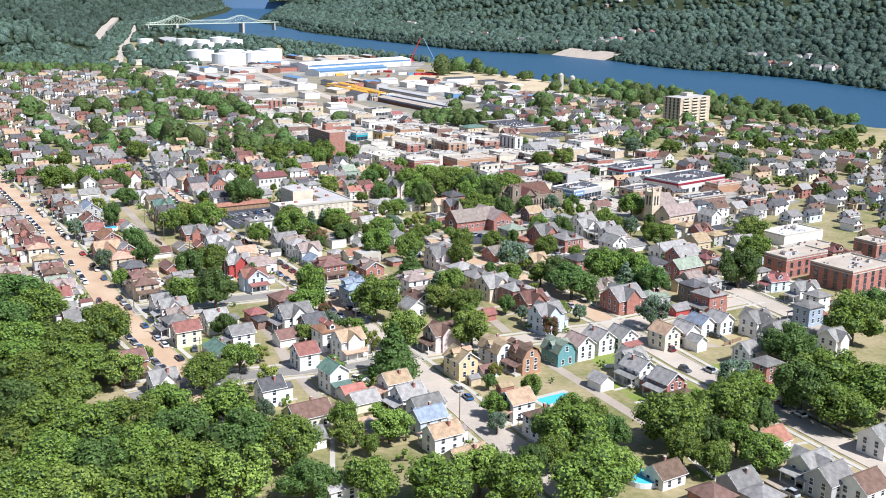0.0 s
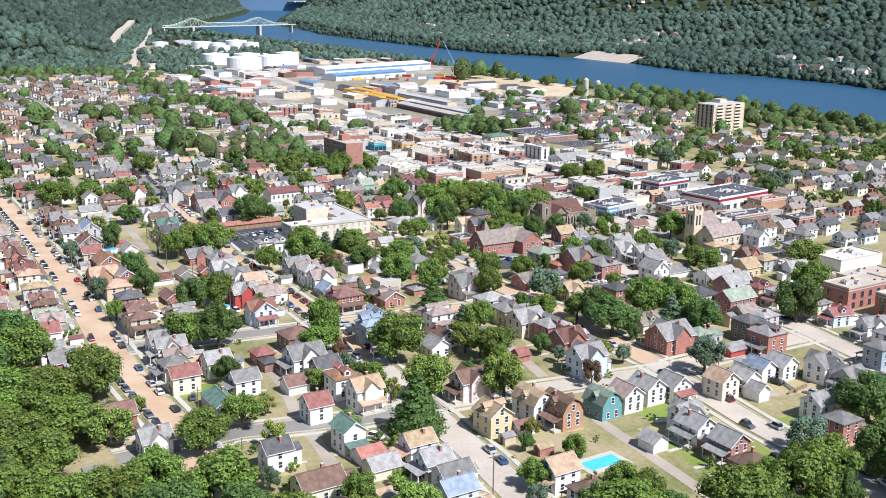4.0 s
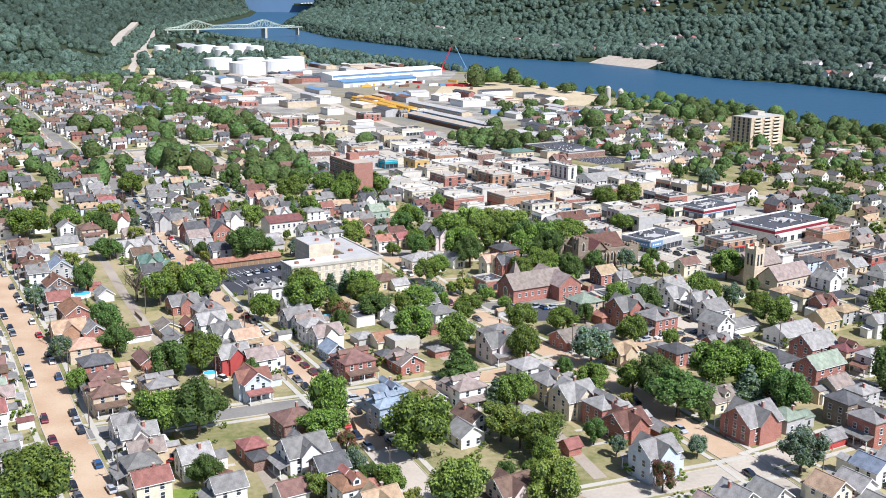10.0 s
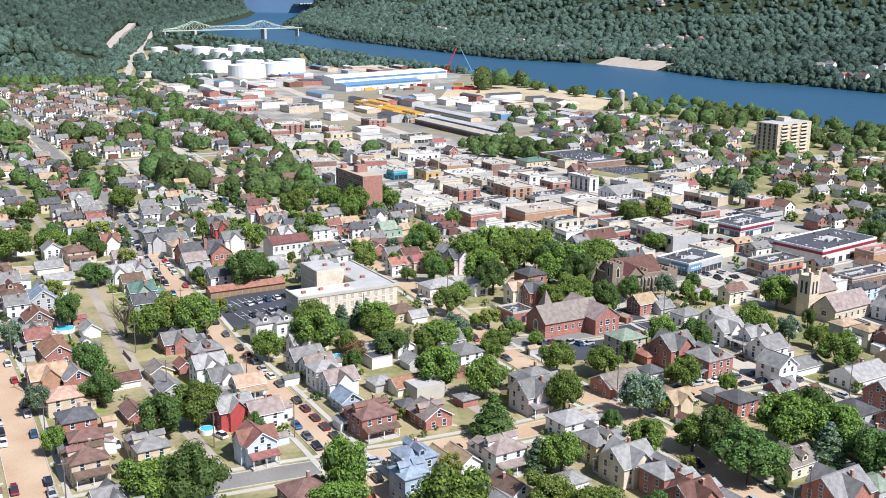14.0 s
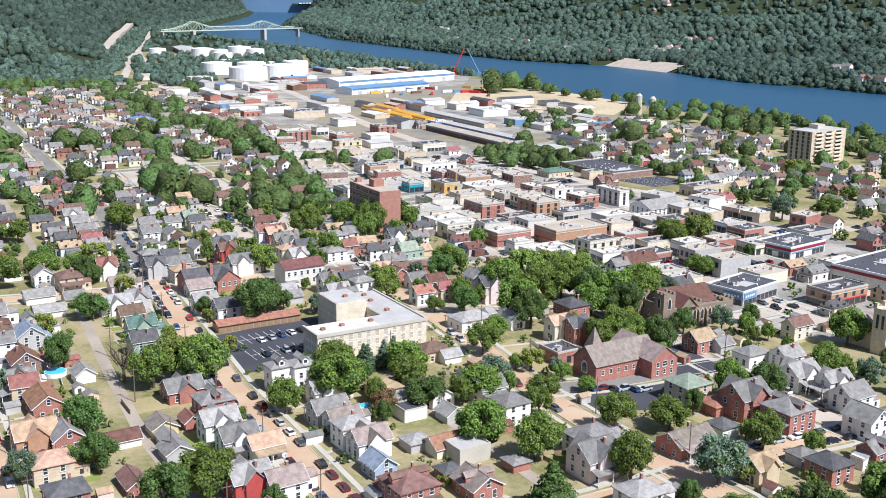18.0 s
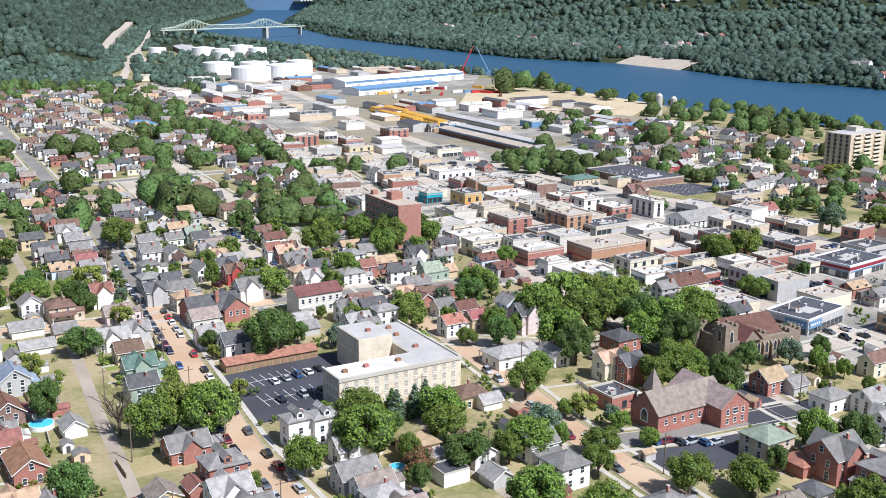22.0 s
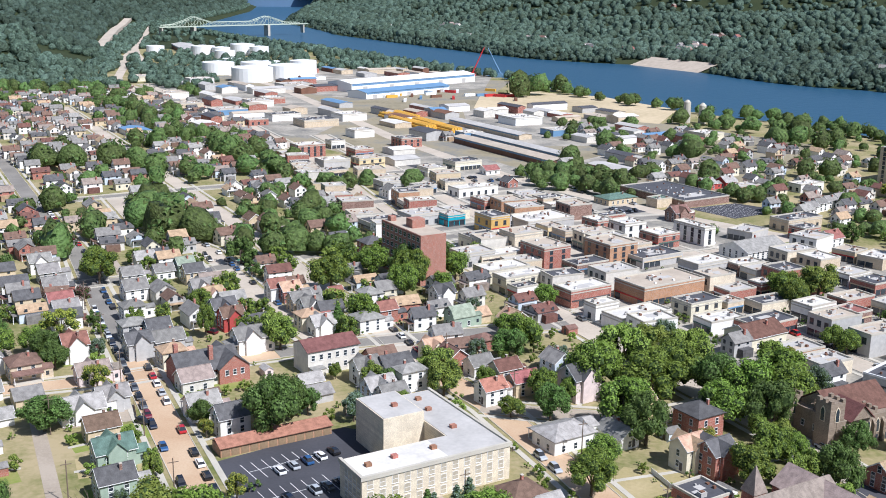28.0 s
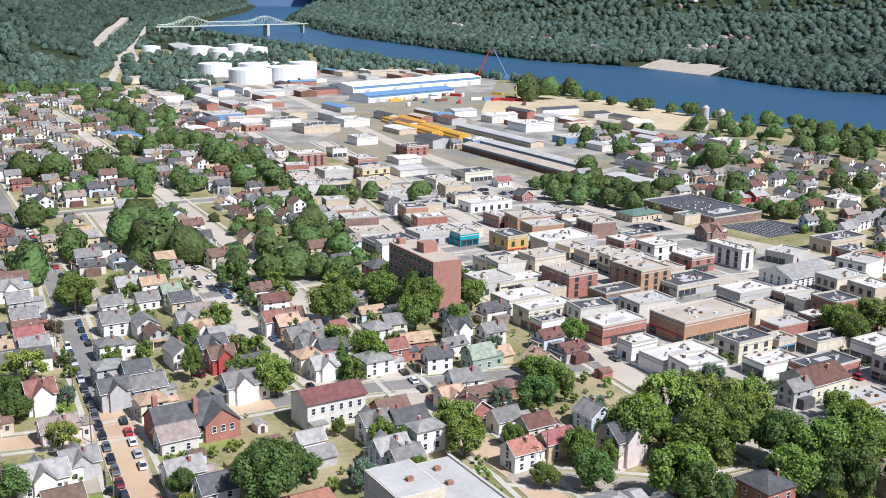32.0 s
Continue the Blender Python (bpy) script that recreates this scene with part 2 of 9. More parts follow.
M["asphalt"] = blend_mat("asphalt", ((0.35, (0.15, 0.14, 0.125)), (0.85, (0.26, 0.24, 0.21))), 0.06, 1.5, 0.9, 0.05)
M["newasphalt"] = blend_mat("fresh_asphalt", ((0.35, (0.045, 0.045, 0.05)), (0.9, (0.075, 0.075, 0.085))), 0.06, 1.5, 0.9, 0.05)
M["paleroad"] = blend_mat("concrete_road", ((0.35, (0.33, 0.285, 0.23)), (0.85, (0.50, 0.43, 0.345))), 0.06, 1.0, 0.95, 0.05)
M["brickroad"] = blend_mat("brick_paving", ((0.35, (0.37, 0.235, 0.145)), (0.6, (0.455, 0.31, 0.195)), (0.9, (0.53, 0.395, 0.265))), 0.07, 2.0, 0.95, 0.08)
M["alley"] = blend_mat("alley_gravel", ((0.35, (0.25, 0.205, 0.155)), (0.85, (0.39, 0.33, 0.26))), 0.08, 1.5)
M["yard"] = blend_mat("dry_lawn", ((0.38, (0.085, 0.115, 0.030)), (0.56, (0.165, 0.170, 0.060)), (0.72, (0.27, 0.235, 0.115)), (0.90, (0.37, 0.30, 0.175))), 0.045, 0.6)
M["lawn"] = blend_mat("green_lawn", ((0.35, (0.09, 0.15, 0.025)), (0.7, (0.19, 0.24, 0.05)), (0.95, (0.26, 0.25, 0.09))), 0.08, 1.0)
M["drylawn"] = blend_mat("parched_grass", ((0.35, (0.16, 0.16, 0.06)), (0.6, (0.32, 0.27, 0.13)), (0.95, (0.42, 0.34, 0.19))), 0.07, 1.0)
M["townlot"] = blend_mat("paved_lots", ((0.40, (0.09, 0.09, 0.09)), (0.55, (0.20, 0.19, 0.17)), (0.68, (0.27, 0.25, 0.21)), (0.9, (0.42, 0.38, 0.32))), 0.045, 0.5)
M["scrub"] = blend_mat("worn_works_ground", ((0.35, (0.12, 0.115, 0.07)), (0.55, (0.22, 0.19, 0.125)), (0.72, (0.29, 0.25, 0.17)), (0.9, (0.20, 0.195, 0.175))), 0.02, 0.3)
M["court"] = blend_mat("court_paint", ((0.35, (0.06, 0.20, 0.12)), (0.9, (0.10, 0.27, 0.17))), 0.1, 1.0)
M["dirt"] = blend_mat("bare_earth", ((0.35, (0.28, 0.25, 0.14)), (0.6, (0.42, 0.34, 0.21)), (0.9, (0.58, 0.47, 0.31))), 0.012, 0.2)
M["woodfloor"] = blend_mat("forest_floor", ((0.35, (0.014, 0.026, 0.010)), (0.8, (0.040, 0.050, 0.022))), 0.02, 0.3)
LEAF = [leaf_mat("leaves_mid", (0.192, 0.270, 0.046)), leaf_mat("leaves_light", (0.262, 0.340, 0.066)), leaf_mat("leaves_dark", (0.122, 0.196, 0.048)), leaf_mat("leaves_bluish", (0.20, 0.27, 0.19)),
        leaf_mat("leaves_copper", (0.25, 0.12, 0.07)), leaf_mat("leaves_yellowish", (0.32, 0.34, 0.06)), leaf_mat("leaves_purple", (0.14, 0.065, 0.06))]
# far woods: the blue of distance haze is mixed into this leaf colour
M["hazyleaf"] = leaf_mat("hazy_far_woodland", (0.097, 0.146, 0.105), 0.36, 0.42, 0.5, 1.5, 2.6, 0.035)
M["townleaf"] = leaf_mat("leaves_of_further_trees", (0.126, 0.192, 0.055), 0.38, 0.6, 0.5, 1.5, 1.6, 0.03)
# crown insides: leaf green darkened, the shade between sprays put into the colour
M["core"] = mat("shaded_inner_foliage", (0.058, 0.094, 0.024), 0.6, 2, 0.5, 0.95, 0.4)


def glass(name, col, rough):
    m, n, l, b = node_mat(name, rough)
    b.inputs["Base Color"].default_value = (*col, 1)
    b.inputs["Specular IOR Level"].default_value = 0.7
    return m


M["blind"] = mat("drawn_window_blind", (0.50, 0.44, 0.34), 0.7, 2, 0.4, 0.3, 0.02)
M["pane"] = glass("window_glass", (0.035, 0.045, 0.055), 0.08)
M["carglass"] = glass("car_glass", (0.02, 0.022, 0.026), 0.06)
PAINT = {}
for key, col in (("black", (0.012, 0.012, 0.014)), ("navy", (0.012, 0.018, 0.035)), ("silver", (0.42, 0.44, 0.46)), ("white", (0.80, 0.80, 0.80)), ("red", (0.42, 0.015, 0.02)),
                 ("blue", (0.03, 0.09, 0.22)), ("grey", (0.10, 0.11, 0.12)), ("yellow", (0.80, 0.60, 0.02)), ("maroon", (0.14, 0.015, 0.025))):
    pm, pn, pl, pb = node_mat("car_paint_" + key, 0.25, 0.0)
    pb.inputs["Base Color"].default_value = (*col, 1)
    pb.inputs["Coat Weight"].default_value = 0.6
    PAINT[key] = pm
wm, wn, wl, wb = node_mat("river_water", 0.3)
wb.inputs["Base Color"].default_value = (0.026, 0.078, 0.136, 1)
wb.inputs["Specular IOR Level"].default_value = 0.08
wb.inputs["IOR"].default_value = 1.33
wco, wno, wbp = wn.new("ShaderNodeTexCoord"), wn.new("ShaderNodeTexNoise"), wn.new("ShaderNodeBump")
wno.inputs["Scale"].default_value, wno.inputs["Detail"].default_value = 0.12, 6
wbp.inputs["Strength"].default_value, wbp.inputs["Distance"].default_value = 0.35, 1.0
wl.new(wco.outputs["Object"], wno.inputs["Vector"])
wl.new(wno.outputs["Fac"], wbp.inputs["Height"])
wl.new(wbp.outputs[0], wb.inputs["Normal"])
M["water"] = wm
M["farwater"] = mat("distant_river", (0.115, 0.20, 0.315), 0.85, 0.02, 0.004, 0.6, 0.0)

# ---- mesh tools ----


class Shape:
    """Collects boxes, prisms and slabs into one mesh, a material for each."""

    def __init__(self):
        self.v, self.f, self.k, self.mats = [], [], [], []

    def slot(self, m):
        if m not in self.mats:
            self.mats.append(m)
        return self.mats.index(m)

    def add(self, verts, faces, m):
        i, s = len(self.v), self.slot(m)
        self.v += [tuple(p) for p in verts]
        self.f += [tuple(i + a for a in f) for f in faces]
        self.k += [s] * len(faces)
        return self

    def box(self, x0, y0, z0, x1, y1, z1, m):
        return self.add([(x0, y0, z0), (x1, y0, z0), (x1, y1, z0), (x0, y1, z0), (x0, y0, z1), (x1, y0, z1), (x1, y1, z1), (x0, y1, z1)],
                        [(0, 3, 2, 1), (4, 5, 6, 7), (0, 1, 5, 4), (1, 2, 6, 5), (2, 3, 7, 6), (3, 0, 4, 7)], m)

    def prism(self, outline, z0, z1, m):
        """A flat outline (counter-clockwise) raised from z0 to z1."""
        n = len(outline)
        v = [(x, y, z0) for x, y in outline] + [(x, y, z1) for x, y in outline]
        return self.add(v, [tuple(range(n - 1, -1, -1)), tuple(range(n, 2 * n))] + [(i, (i + 1) % n, n + (i + 1) % n, n + i) for i in range(n)], m)

    def gable(self, w, l, z0, z1, zr, m):
        """A house body: walls to z1 and gables to the ridge at zr, which runs along y."""
        a, b = w / 2, l / 2
        v = [(-a, -b, z0), (a, -b, z0), (a, -b, z1), (0, -b, zr), (-a, -b, z1), (-a, b, z0), (a, b, z0), (a, b, z1), (0, b, zr), (-a, b, z1)]
        return self.add(v, [(0, 1, 2, 3, 4), (9, 8, 7, 6, 5), (0, 5, 6, 1), (1, 6, 7, 2), (2, 7, 8, 3), (3, 8, 9, 4), (4, 9, 5, 0)], m)

    def sheet(self, a, b, c, d, th, m):
        """A sloping slab: four corners, seen counter-clockwise from above, th thick."""
        p = [Vector(q) for q in (a, b, c, d)]
        up = (p[1] - p[0]).cross(p[3] - p[0]).normalized() * th
        v = [*p, *(q + up for q in p)]
        return self.add(v, [(3, 2, 1, 0), (4, 5, 6, 7), (0, 1, 5, 4), (1, 2, 6, 5), (2, 3, 7, 6), (3, 0, 4, 7)], m)

    def fold(self, prof, y0, y1, th, m):
        """A roof folded over an outline of (x, z) points from right to left, running from y0 to y1, th thick."""
        n = len(prof)
        v = [(x, y, z + d) for y in (y0, y1) for d in (th, 0) for x, z in prof]
        f = []
        for i in range(n - 1):
            f += [(i, 2 * n + i, 2 * n + i + 1, i + 1), (n + i + 1, 3 * n + i + 1, 3 * n + i, n + i), (n + i, i, i + 1, n + i + 1), (2 * n + i, 3 * n + i, 3 * n + i + 1, 2 * n + i + 1)]
        f += [(0, n, 3 * n, 2 * n), (n - 1, 3 * n - 1, 4 * n - 1, 2 * n - 1)]
        return self.add(v, f, m)

    def tube(self, p0, p1, r0, r1, m, n=8):
        a, b = Vector(p0), Vector(p1)
        q = (b - a).to_track_quat("Z", "Y")
        v = [a + q @ Vector((math.cos(t) * r0, math.sin(t) * r0, 0)) for t in (i * math.tau / n for i in range(n))]
        v += [b + q @ Vector((math.cos(t) * r1, math.sin(t) * r1, 0)) for t in (i * math.tau / n for i in range(n))]
        return self.add(v, [(i, (i + 1) % n, n + (i + 1) % n, n + i) for i in range(n)] + [tuple(range(n - 1, -1, -1)), tuple(range(n, 2 * n))], m)

    def join(self, other, m):
        """Takes in another shape, moved by the matrix m."""
        i = len(self.v)
        slots = [self.slot(q) for q in other.mats]
        self.v += [tuple(m @ Vector(p)) for p in other.v]
        self.f += [tuple(i + a for a in f) for f in other.f]
        self.k += [slots[k] for k in other.k]
        return self

    def mesh(self, name):
        me = bpy.data.meshes.new(name)
        me.from_pydata(self.v, [], self.f)
        for m in self.mats:
            me.materials.append(m)
        me.polygons.foreach_set("material_index", self.k)
        me.update()
        return me

    def part(self, name, parent=None, label="", m=None):
        return put(name, self.mesh(name), parent, label, m)


def put(name, me, parent=None, label="", m=None):
    ob = new(name, me)
    if parent:
        ob.parent = parent
    if m is not None:
        ob.matrix_basis = m
    if label:
        ob["label"] = label
    return ob


def base(name, x, y, z=0.0, turn=0.0, label="", category="", group="", kind=""):
    ob = new(name)
    ob.matrix_basis = pose(x, y, z, 0, 0, turn)
    ob.empty_display_size = 0.5
    return tagged(ob, label, category, group, kind)


# ---- the lie of the land ----
NEAR_Y, NEAR_X = (-900, 600, 820, 921, 1071, 1130, 1180, 1240, 1310, 1420, 1521, 1634, 1837, 2002, 2450, 2680, 2780, 3300, 4255, 4900, 8200), (1000, 600, 528, 502, 466, 440, 405, 372, 342, 322, 310, 258, 190, 130, -40, -130, -160, -110, 0, 30, 60)
FAR_Y, FAR_X = (-900, 1050, 1191, 1330, 1380, 1445, 1480, 1540, 1689, 1830, 1874, 1959, 2133, 2361, 2641, 2933, 3250, 3785, 4900, 6100, 8200), (1300, 825, 797, 778, 757, 732, 694, 662, 636, 588, 528, 452, 386, 310, 216, 184, 124, 165, 290, 470, 760)
LEFT_Y, LEFT_X = (-900, 1200, 1420, 1540, 1620, 1660, 2119, 2819, 3000, 3300, 4371, 4900, 8200), (-1300, -900, -520, -320, -215, -197, -218, -255, -215, -170, -10, 0, 30)
FAR_X = tuple(v - 22 for v in FAR_X)
WATER = -7.0


def land(x, y):
    """Height of the ground."""
    xn, xf, xl = np.interp(y, NEAR_Y, NEAR_X), np.interp(y, FAR_Y, FAR_X), np.interp(y, LEFT_Y, LEFT_X)
    bench = np.interp(y, (900, 1500, 1900, 2600, 3800), (70, 110, 330, 300, 150))
    s = x - xf
    hill = np.where(s > bench, np.minimum(190, (s - bench) * 0.17), 0)
    hill = hill * (0.72 + 0.18 * np.sin(x * 0.006 + 1.0) * np.sin(y * 0.005) + 0.20 * np.sin(y * 0.017 + x * 0.007 + np.sin(y * 0.004) * 1.5))
    t = xl - x
    left = np.where(t > 0, np.minimum(210, t * 0.36), 0) * (0.78 + 0.12 * np.sin(y * 0.012) * np.sin(x * 0.01) + 0.20 * np.sin(y * 0.022 - x * 0.005 + 0.7))
    end = np.clip((y - 4700) * 0.45, 0, 330) * np.clip(np.maximum(xl + 10 - x, x - xf - 20) / 60, 0, 1)
    z = end + np.where(s > 0, hill + np.clip(s * 0.3 - 8, -8, 1), 0) + left
    bed = np.clip(np.minimum((x - xn) * 0.35, 8 + (xf - x) * 0.35), 0, 12)
    return np.where((x > xn) & (x < xf), -bed, z) * 1.0


def axis(*spans):
    return np.unique(np.concatenate([np.arange(a, b + 0.1, s) for a, b, s in spans]))


GX, GY = axis((-3200, -500, 90), (-500, 900, 14), (900, 1500, 40), (1500, 4200, 120)), axis((-800, 60, 60), (60, 2000, 15), (2000, 3000, 30), (3000, 8000, 100))
gx, gy = np.meshgrid(GX, GY)
gz = land(gx, gy)
nx, ny = len(GX), len(GY)
gi = np.arange(nx * ny).reshape(ny, nx)
gf = np.stack([gi[:-1, :-1], gi[:-1, 1:], gi[1:, 1:], gi[1:, :-1]], -1).reshape(-1, 4)
gme = bpy.data.meshes.new("ground")
gme.from_pydata(np.stack([gx, gy, gz], -1).reshape(-1, 3).tolist(), [], gf.tolist())
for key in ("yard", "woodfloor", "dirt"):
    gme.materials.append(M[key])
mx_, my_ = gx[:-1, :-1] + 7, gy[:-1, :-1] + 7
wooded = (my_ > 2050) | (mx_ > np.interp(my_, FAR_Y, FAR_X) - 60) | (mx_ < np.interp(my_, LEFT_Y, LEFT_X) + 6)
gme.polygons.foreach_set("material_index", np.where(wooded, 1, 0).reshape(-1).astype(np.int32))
gme.polygons.foreach_set("use_smooth", [True] * len(gme.polygons))
tagged(put("ground", gme), "dry patchy grass ground of the river town", "ground", kind="structure")
Shape().add([(-3200, -800, WATER), (4200, -800, WATER), (4200, 8000, WATER), (-3200, 8000, WATER)], [(0, 1, 2, 3)], M["water"]).part("water", label="wide calm blue river")
tagged(bpy.data.objects["water"], category="river", kind="structure")

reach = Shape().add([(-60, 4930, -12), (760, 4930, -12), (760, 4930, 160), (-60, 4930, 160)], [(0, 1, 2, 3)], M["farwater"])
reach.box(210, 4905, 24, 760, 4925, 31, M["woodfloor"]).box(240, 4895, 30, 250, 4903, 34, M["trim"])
for i in range(9):
    reach.box(255 + i * 13, 4895, 31, 263 + i * 13, 4903, 35 + i % 3, M["palecream"])
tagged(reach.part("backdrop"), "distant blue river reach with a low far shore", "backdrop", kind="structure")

# ---- streets ----


def ribbon(pts, w, z, m, th=0.0):
    """A strip of the width w along a line of points; th: how far it stands up."""
    p = [Vector((*q, 0)) for q in pts]
    left, right = [], []
    for i, q in enumerate(p):
        d = (p[min(i + 1, len(p) - 1)] - p[max(i - 1, 0)]).normalized()
        side = Vector((-d.y, d.x, 0)) * w / 2
        left.append(q + side)
        right.append(q - side)
    s, n = Shape(), len(p)
    v = [(q.x, q.y, z) for q in left + right]
    f = [(i, n + i, n + i + 1, i + 1) for i in range(n - 1)]
    if th:
        v += [(x, y, zz - th) for x, y, zz in v]
        f += [(2 * n + i, i, i + 1, 2 * n + i + 1) for i in range(n - 1)] + [(n + i, 3 * n + i, 3 * n + i + 1, n + i + 1) for i in range(n - 1)]
    return s.add(v, f, m)


def offset(pts, d):
    p, out = [Vector(q) for q in pts], []
    for i, q in enumerate(p):
        t = (p[min(i + 1, len(p) - 1)] - p[max(i - 1, 0)]).normalized()
        out.append((q.x + t.y * d, q.y - t.x * d))
    return out


def street(pts, w, key, label, walks=True, z=0.04):
    tagged(ribbon(pts, w, z, M[key]).part("road"), label, "road", kind="structure")
    if walks:
        for side in (-1, 1):
            tagged(ribbon(offset(pts, side * (w / 2 + 0.1)), 0.2, z + 0.12, M["concrete"], 0.2).part("kerb"), "pale concrete kerb beside the street", "kerb", kind="structure")
            tagged(ribbon(offset(pts, side * (w / 2 + 2.2)), 1.5, z + 0.08, M["concrete"], 0.15).part("pavement"), "pale concrete pavement slabs beside the street", "pavement", kind="structure")


def patch(name, pts, key, label, category, z=0.025):
    ob = Shape().add([(x, y, z) for x, y in pts], [tuple(range(len(pts)))], M[key]).part(name)
    return tagged(ob, label, category, kind="structure")

# ---- trees ----
TAKEN, LOTS = [], []
rng = np.random.default_rng(7)


def ico(sub):
    bm = bmesh.new()
    bmesh.ops.create_icosphere(bm, subdivisions=sub, radius=1)
    v = np.array([p.co for p in bm.verts])
    f = np.array([[q.index for q in p.verts] for p in bm.faces])
    bm.free()
    return v, f


ICO1, ICO2 = ico(1), ico(2)


def crown_mesh(name, leaf, lobes=19, leaves=118, squash=0.85, size=0.045, cone=False):
    """A crown one metre in radius about its middle: lobes of small leaf sprays round an inside coloured dark as shade,
    with gaps between.
    """
    verts, faces, kinds = [], [], []

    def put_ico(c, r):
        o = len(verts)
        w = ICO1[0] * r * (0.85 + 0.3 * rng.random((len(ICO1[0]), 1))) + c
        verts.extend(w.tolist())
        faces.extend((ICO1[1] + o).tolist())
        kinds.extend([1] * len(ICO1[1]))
    centres = []
    for i in range(lobes):
        if cone:
            h = i / (lobes - 1)
            a, rad = i * 2.4, (1 - h) * 0.36
            centres.append((np.array([math.cos(a) * rad, math.sin(a) * rad, h * 1.9 - 0.95]), 0.36 * (1 - h) + 0.10))
        else:
            h = 1 - 1.75 * (i + 0.5) / lobes
            a, rad = i * 2.4 + rng.random() * 0.9, math.sqrt(max(0, 1 - h * h)) * (0.58 + 0.16 * rng.random())
            rad *= 0.72 + 0.55 * rng.random()
            centres.append((np.array([math.cos(a) * rad, math.sin(a) * rad, h * squash * (0.52 + 0.26 * rng.random())]), 0.22 + 0.20 * rng.random()))
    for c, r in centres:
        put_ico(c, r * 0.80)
        n = max(24, int(leaves * 1.9 * (r / 0.4) ** 1.4))
        d = rng.normal(size=(n, 3))
        d /= np.linalg.norm(d, axis=1)[:, None]
        d[:, 2] = np.where(d[:, 2] < -0.45, -d[:, 2], d[:, 2])
        if cone:
            d[:, 2] *= 0.55
        p = c + d * r * (0.80 + 0.28 * rng.random((n, 1)))
        nrm = d + rng.normal(size=(n, 3)) * 0.38
        nrm /= np.linalg.norm(nrm, axis=1)[:, None]
        t1 = np.cross(nrm, rng.normal(size=(n, 3)))
        t1 /= np.linalg.norm(t1, axis=1)[:, None]
        t2 = np.cross(nrm, t1)
        s1, s2 = size * (0.65 + 0.8 * rng.random((n, 1))), size * (0.6 + 0.6 * rng.random((n, 1)))
        o = len(verts)
        leaf_tri = np.stack([p - t1 * s1, p + t1 * s1 * 0.6 - t2 * s2, p + t1 * s1 * 0.4 + t2 * s2 + nrm * size * 0.25], 1).reshape(-1, 3)
        verts.extend(leaf_tri.tolist())
        faces.extend((np.arange(n * 3).reshape(-1, 3) + o).tolist())
        kinds.extend([0] * n)
    me = bpy.data.meshes.new(name)
    me.from_pydata(verts, [], faces)
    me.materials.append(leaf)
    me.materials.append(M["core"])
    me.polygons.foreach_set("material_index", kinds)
    me.update()
    return me


def grove(name, x, y, r, label, category="trees", tall=1.75, models=None):
    """Many distant leafy trees as one mass, each a small ragged crown on a short trunk."""
    vs, fs, ks, o = [], [], [], 0
    for i in range(len(x)):
        me, turn = (models or LITE)[i % len(models or LITE)], rng.random() * math.tau
        v, f = me[0], me[1]
        half = r[i] * tall / 2 * (0.85 + 0.3 * rng.random())
        c, s_ = math.cos(turn), math.sin(turn)
        z0 = float(land(x[i], y[i]))
        w = np.stack([(v[:, 0] * c - v[:, 1] * s_) * r[i] + x[i], (v[:, 0] * s_ + v[:, 1] * c) * r[i] + y[i], v[:, 2] * half * 1.15 + z0 + half * 0.9], -1)
        vs.append(w)
        fs += [tuple(a + o for a in q) for q in f]
        pick = (0, 2, 1, 2, 0, 0)[rng.integers(6)]
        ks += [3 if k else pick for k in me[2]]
        o += len(v)
        t = 0.09 * r[i]
        tv = [(x[i] + a * t, y[i] + b * t, z0 - 0.3 + h * half) for h in (0, 1) for a, b in ((-1, -1), (1, -1), (1, 1), (-1, 1))]
        vs.append(np.array(tv))
        fs += [tuple(o + a for a in q) for q in ((0, 1, 5, 4), (1, 2, 6, 5), (2, 3, 7, 6), (3, 0, 4, 7))]
        ks += [4] * 4
        o += 8
    me = bpy.data.meshes.new(name)
    me.from_pydata(np.concatenate(vs).tolist(), [], fs)
    for m_ in (LEAF[0], LEAF[1], LEAF[2], M["core"], M["bark"]):
        me.materials.append(m_)
    me.polygons.foreach_set("material_index", ks)
    me.update()
    tagged(put(name, me), label, category, kind="stuff")


def trunk_mesh(bare=False):
    s = Shape()
    s.tube((0, 0, -0.3), (0.03, 0, 0.45), 0.075, 0.05, M["bark"], 8)
    for i in range(9 if bare else 5):
        a = i * 2.4
        top = (math.cos(a) * 0.38, math.sin(a) * 0.38, 0.75 + 0.06 * (i % 3))
        s.tube((0.03, 0, 0.28 + 0.04 * (i % 4)), top, 0.035, 0.012, M["bark"], 5)
        if bare:
            for j in range(5):
                b = a + (j - 2) * 0.5
                mid = (top[0] * (0.5 + 0.1 * j), top[1] * (0.5 + 0.1 * j), 0.45 + 0.07 * j)
                s.tube(mid, (math.cos(b) * 0.52, math.sin(b) * 0.52, 0.7 + 0.09 * j), 0.013, 0.003, M["bark"], 4)
    return s.mesh("trunk")


TRUNK, BARE = trunk_mesh(), trunk_mesh(True)
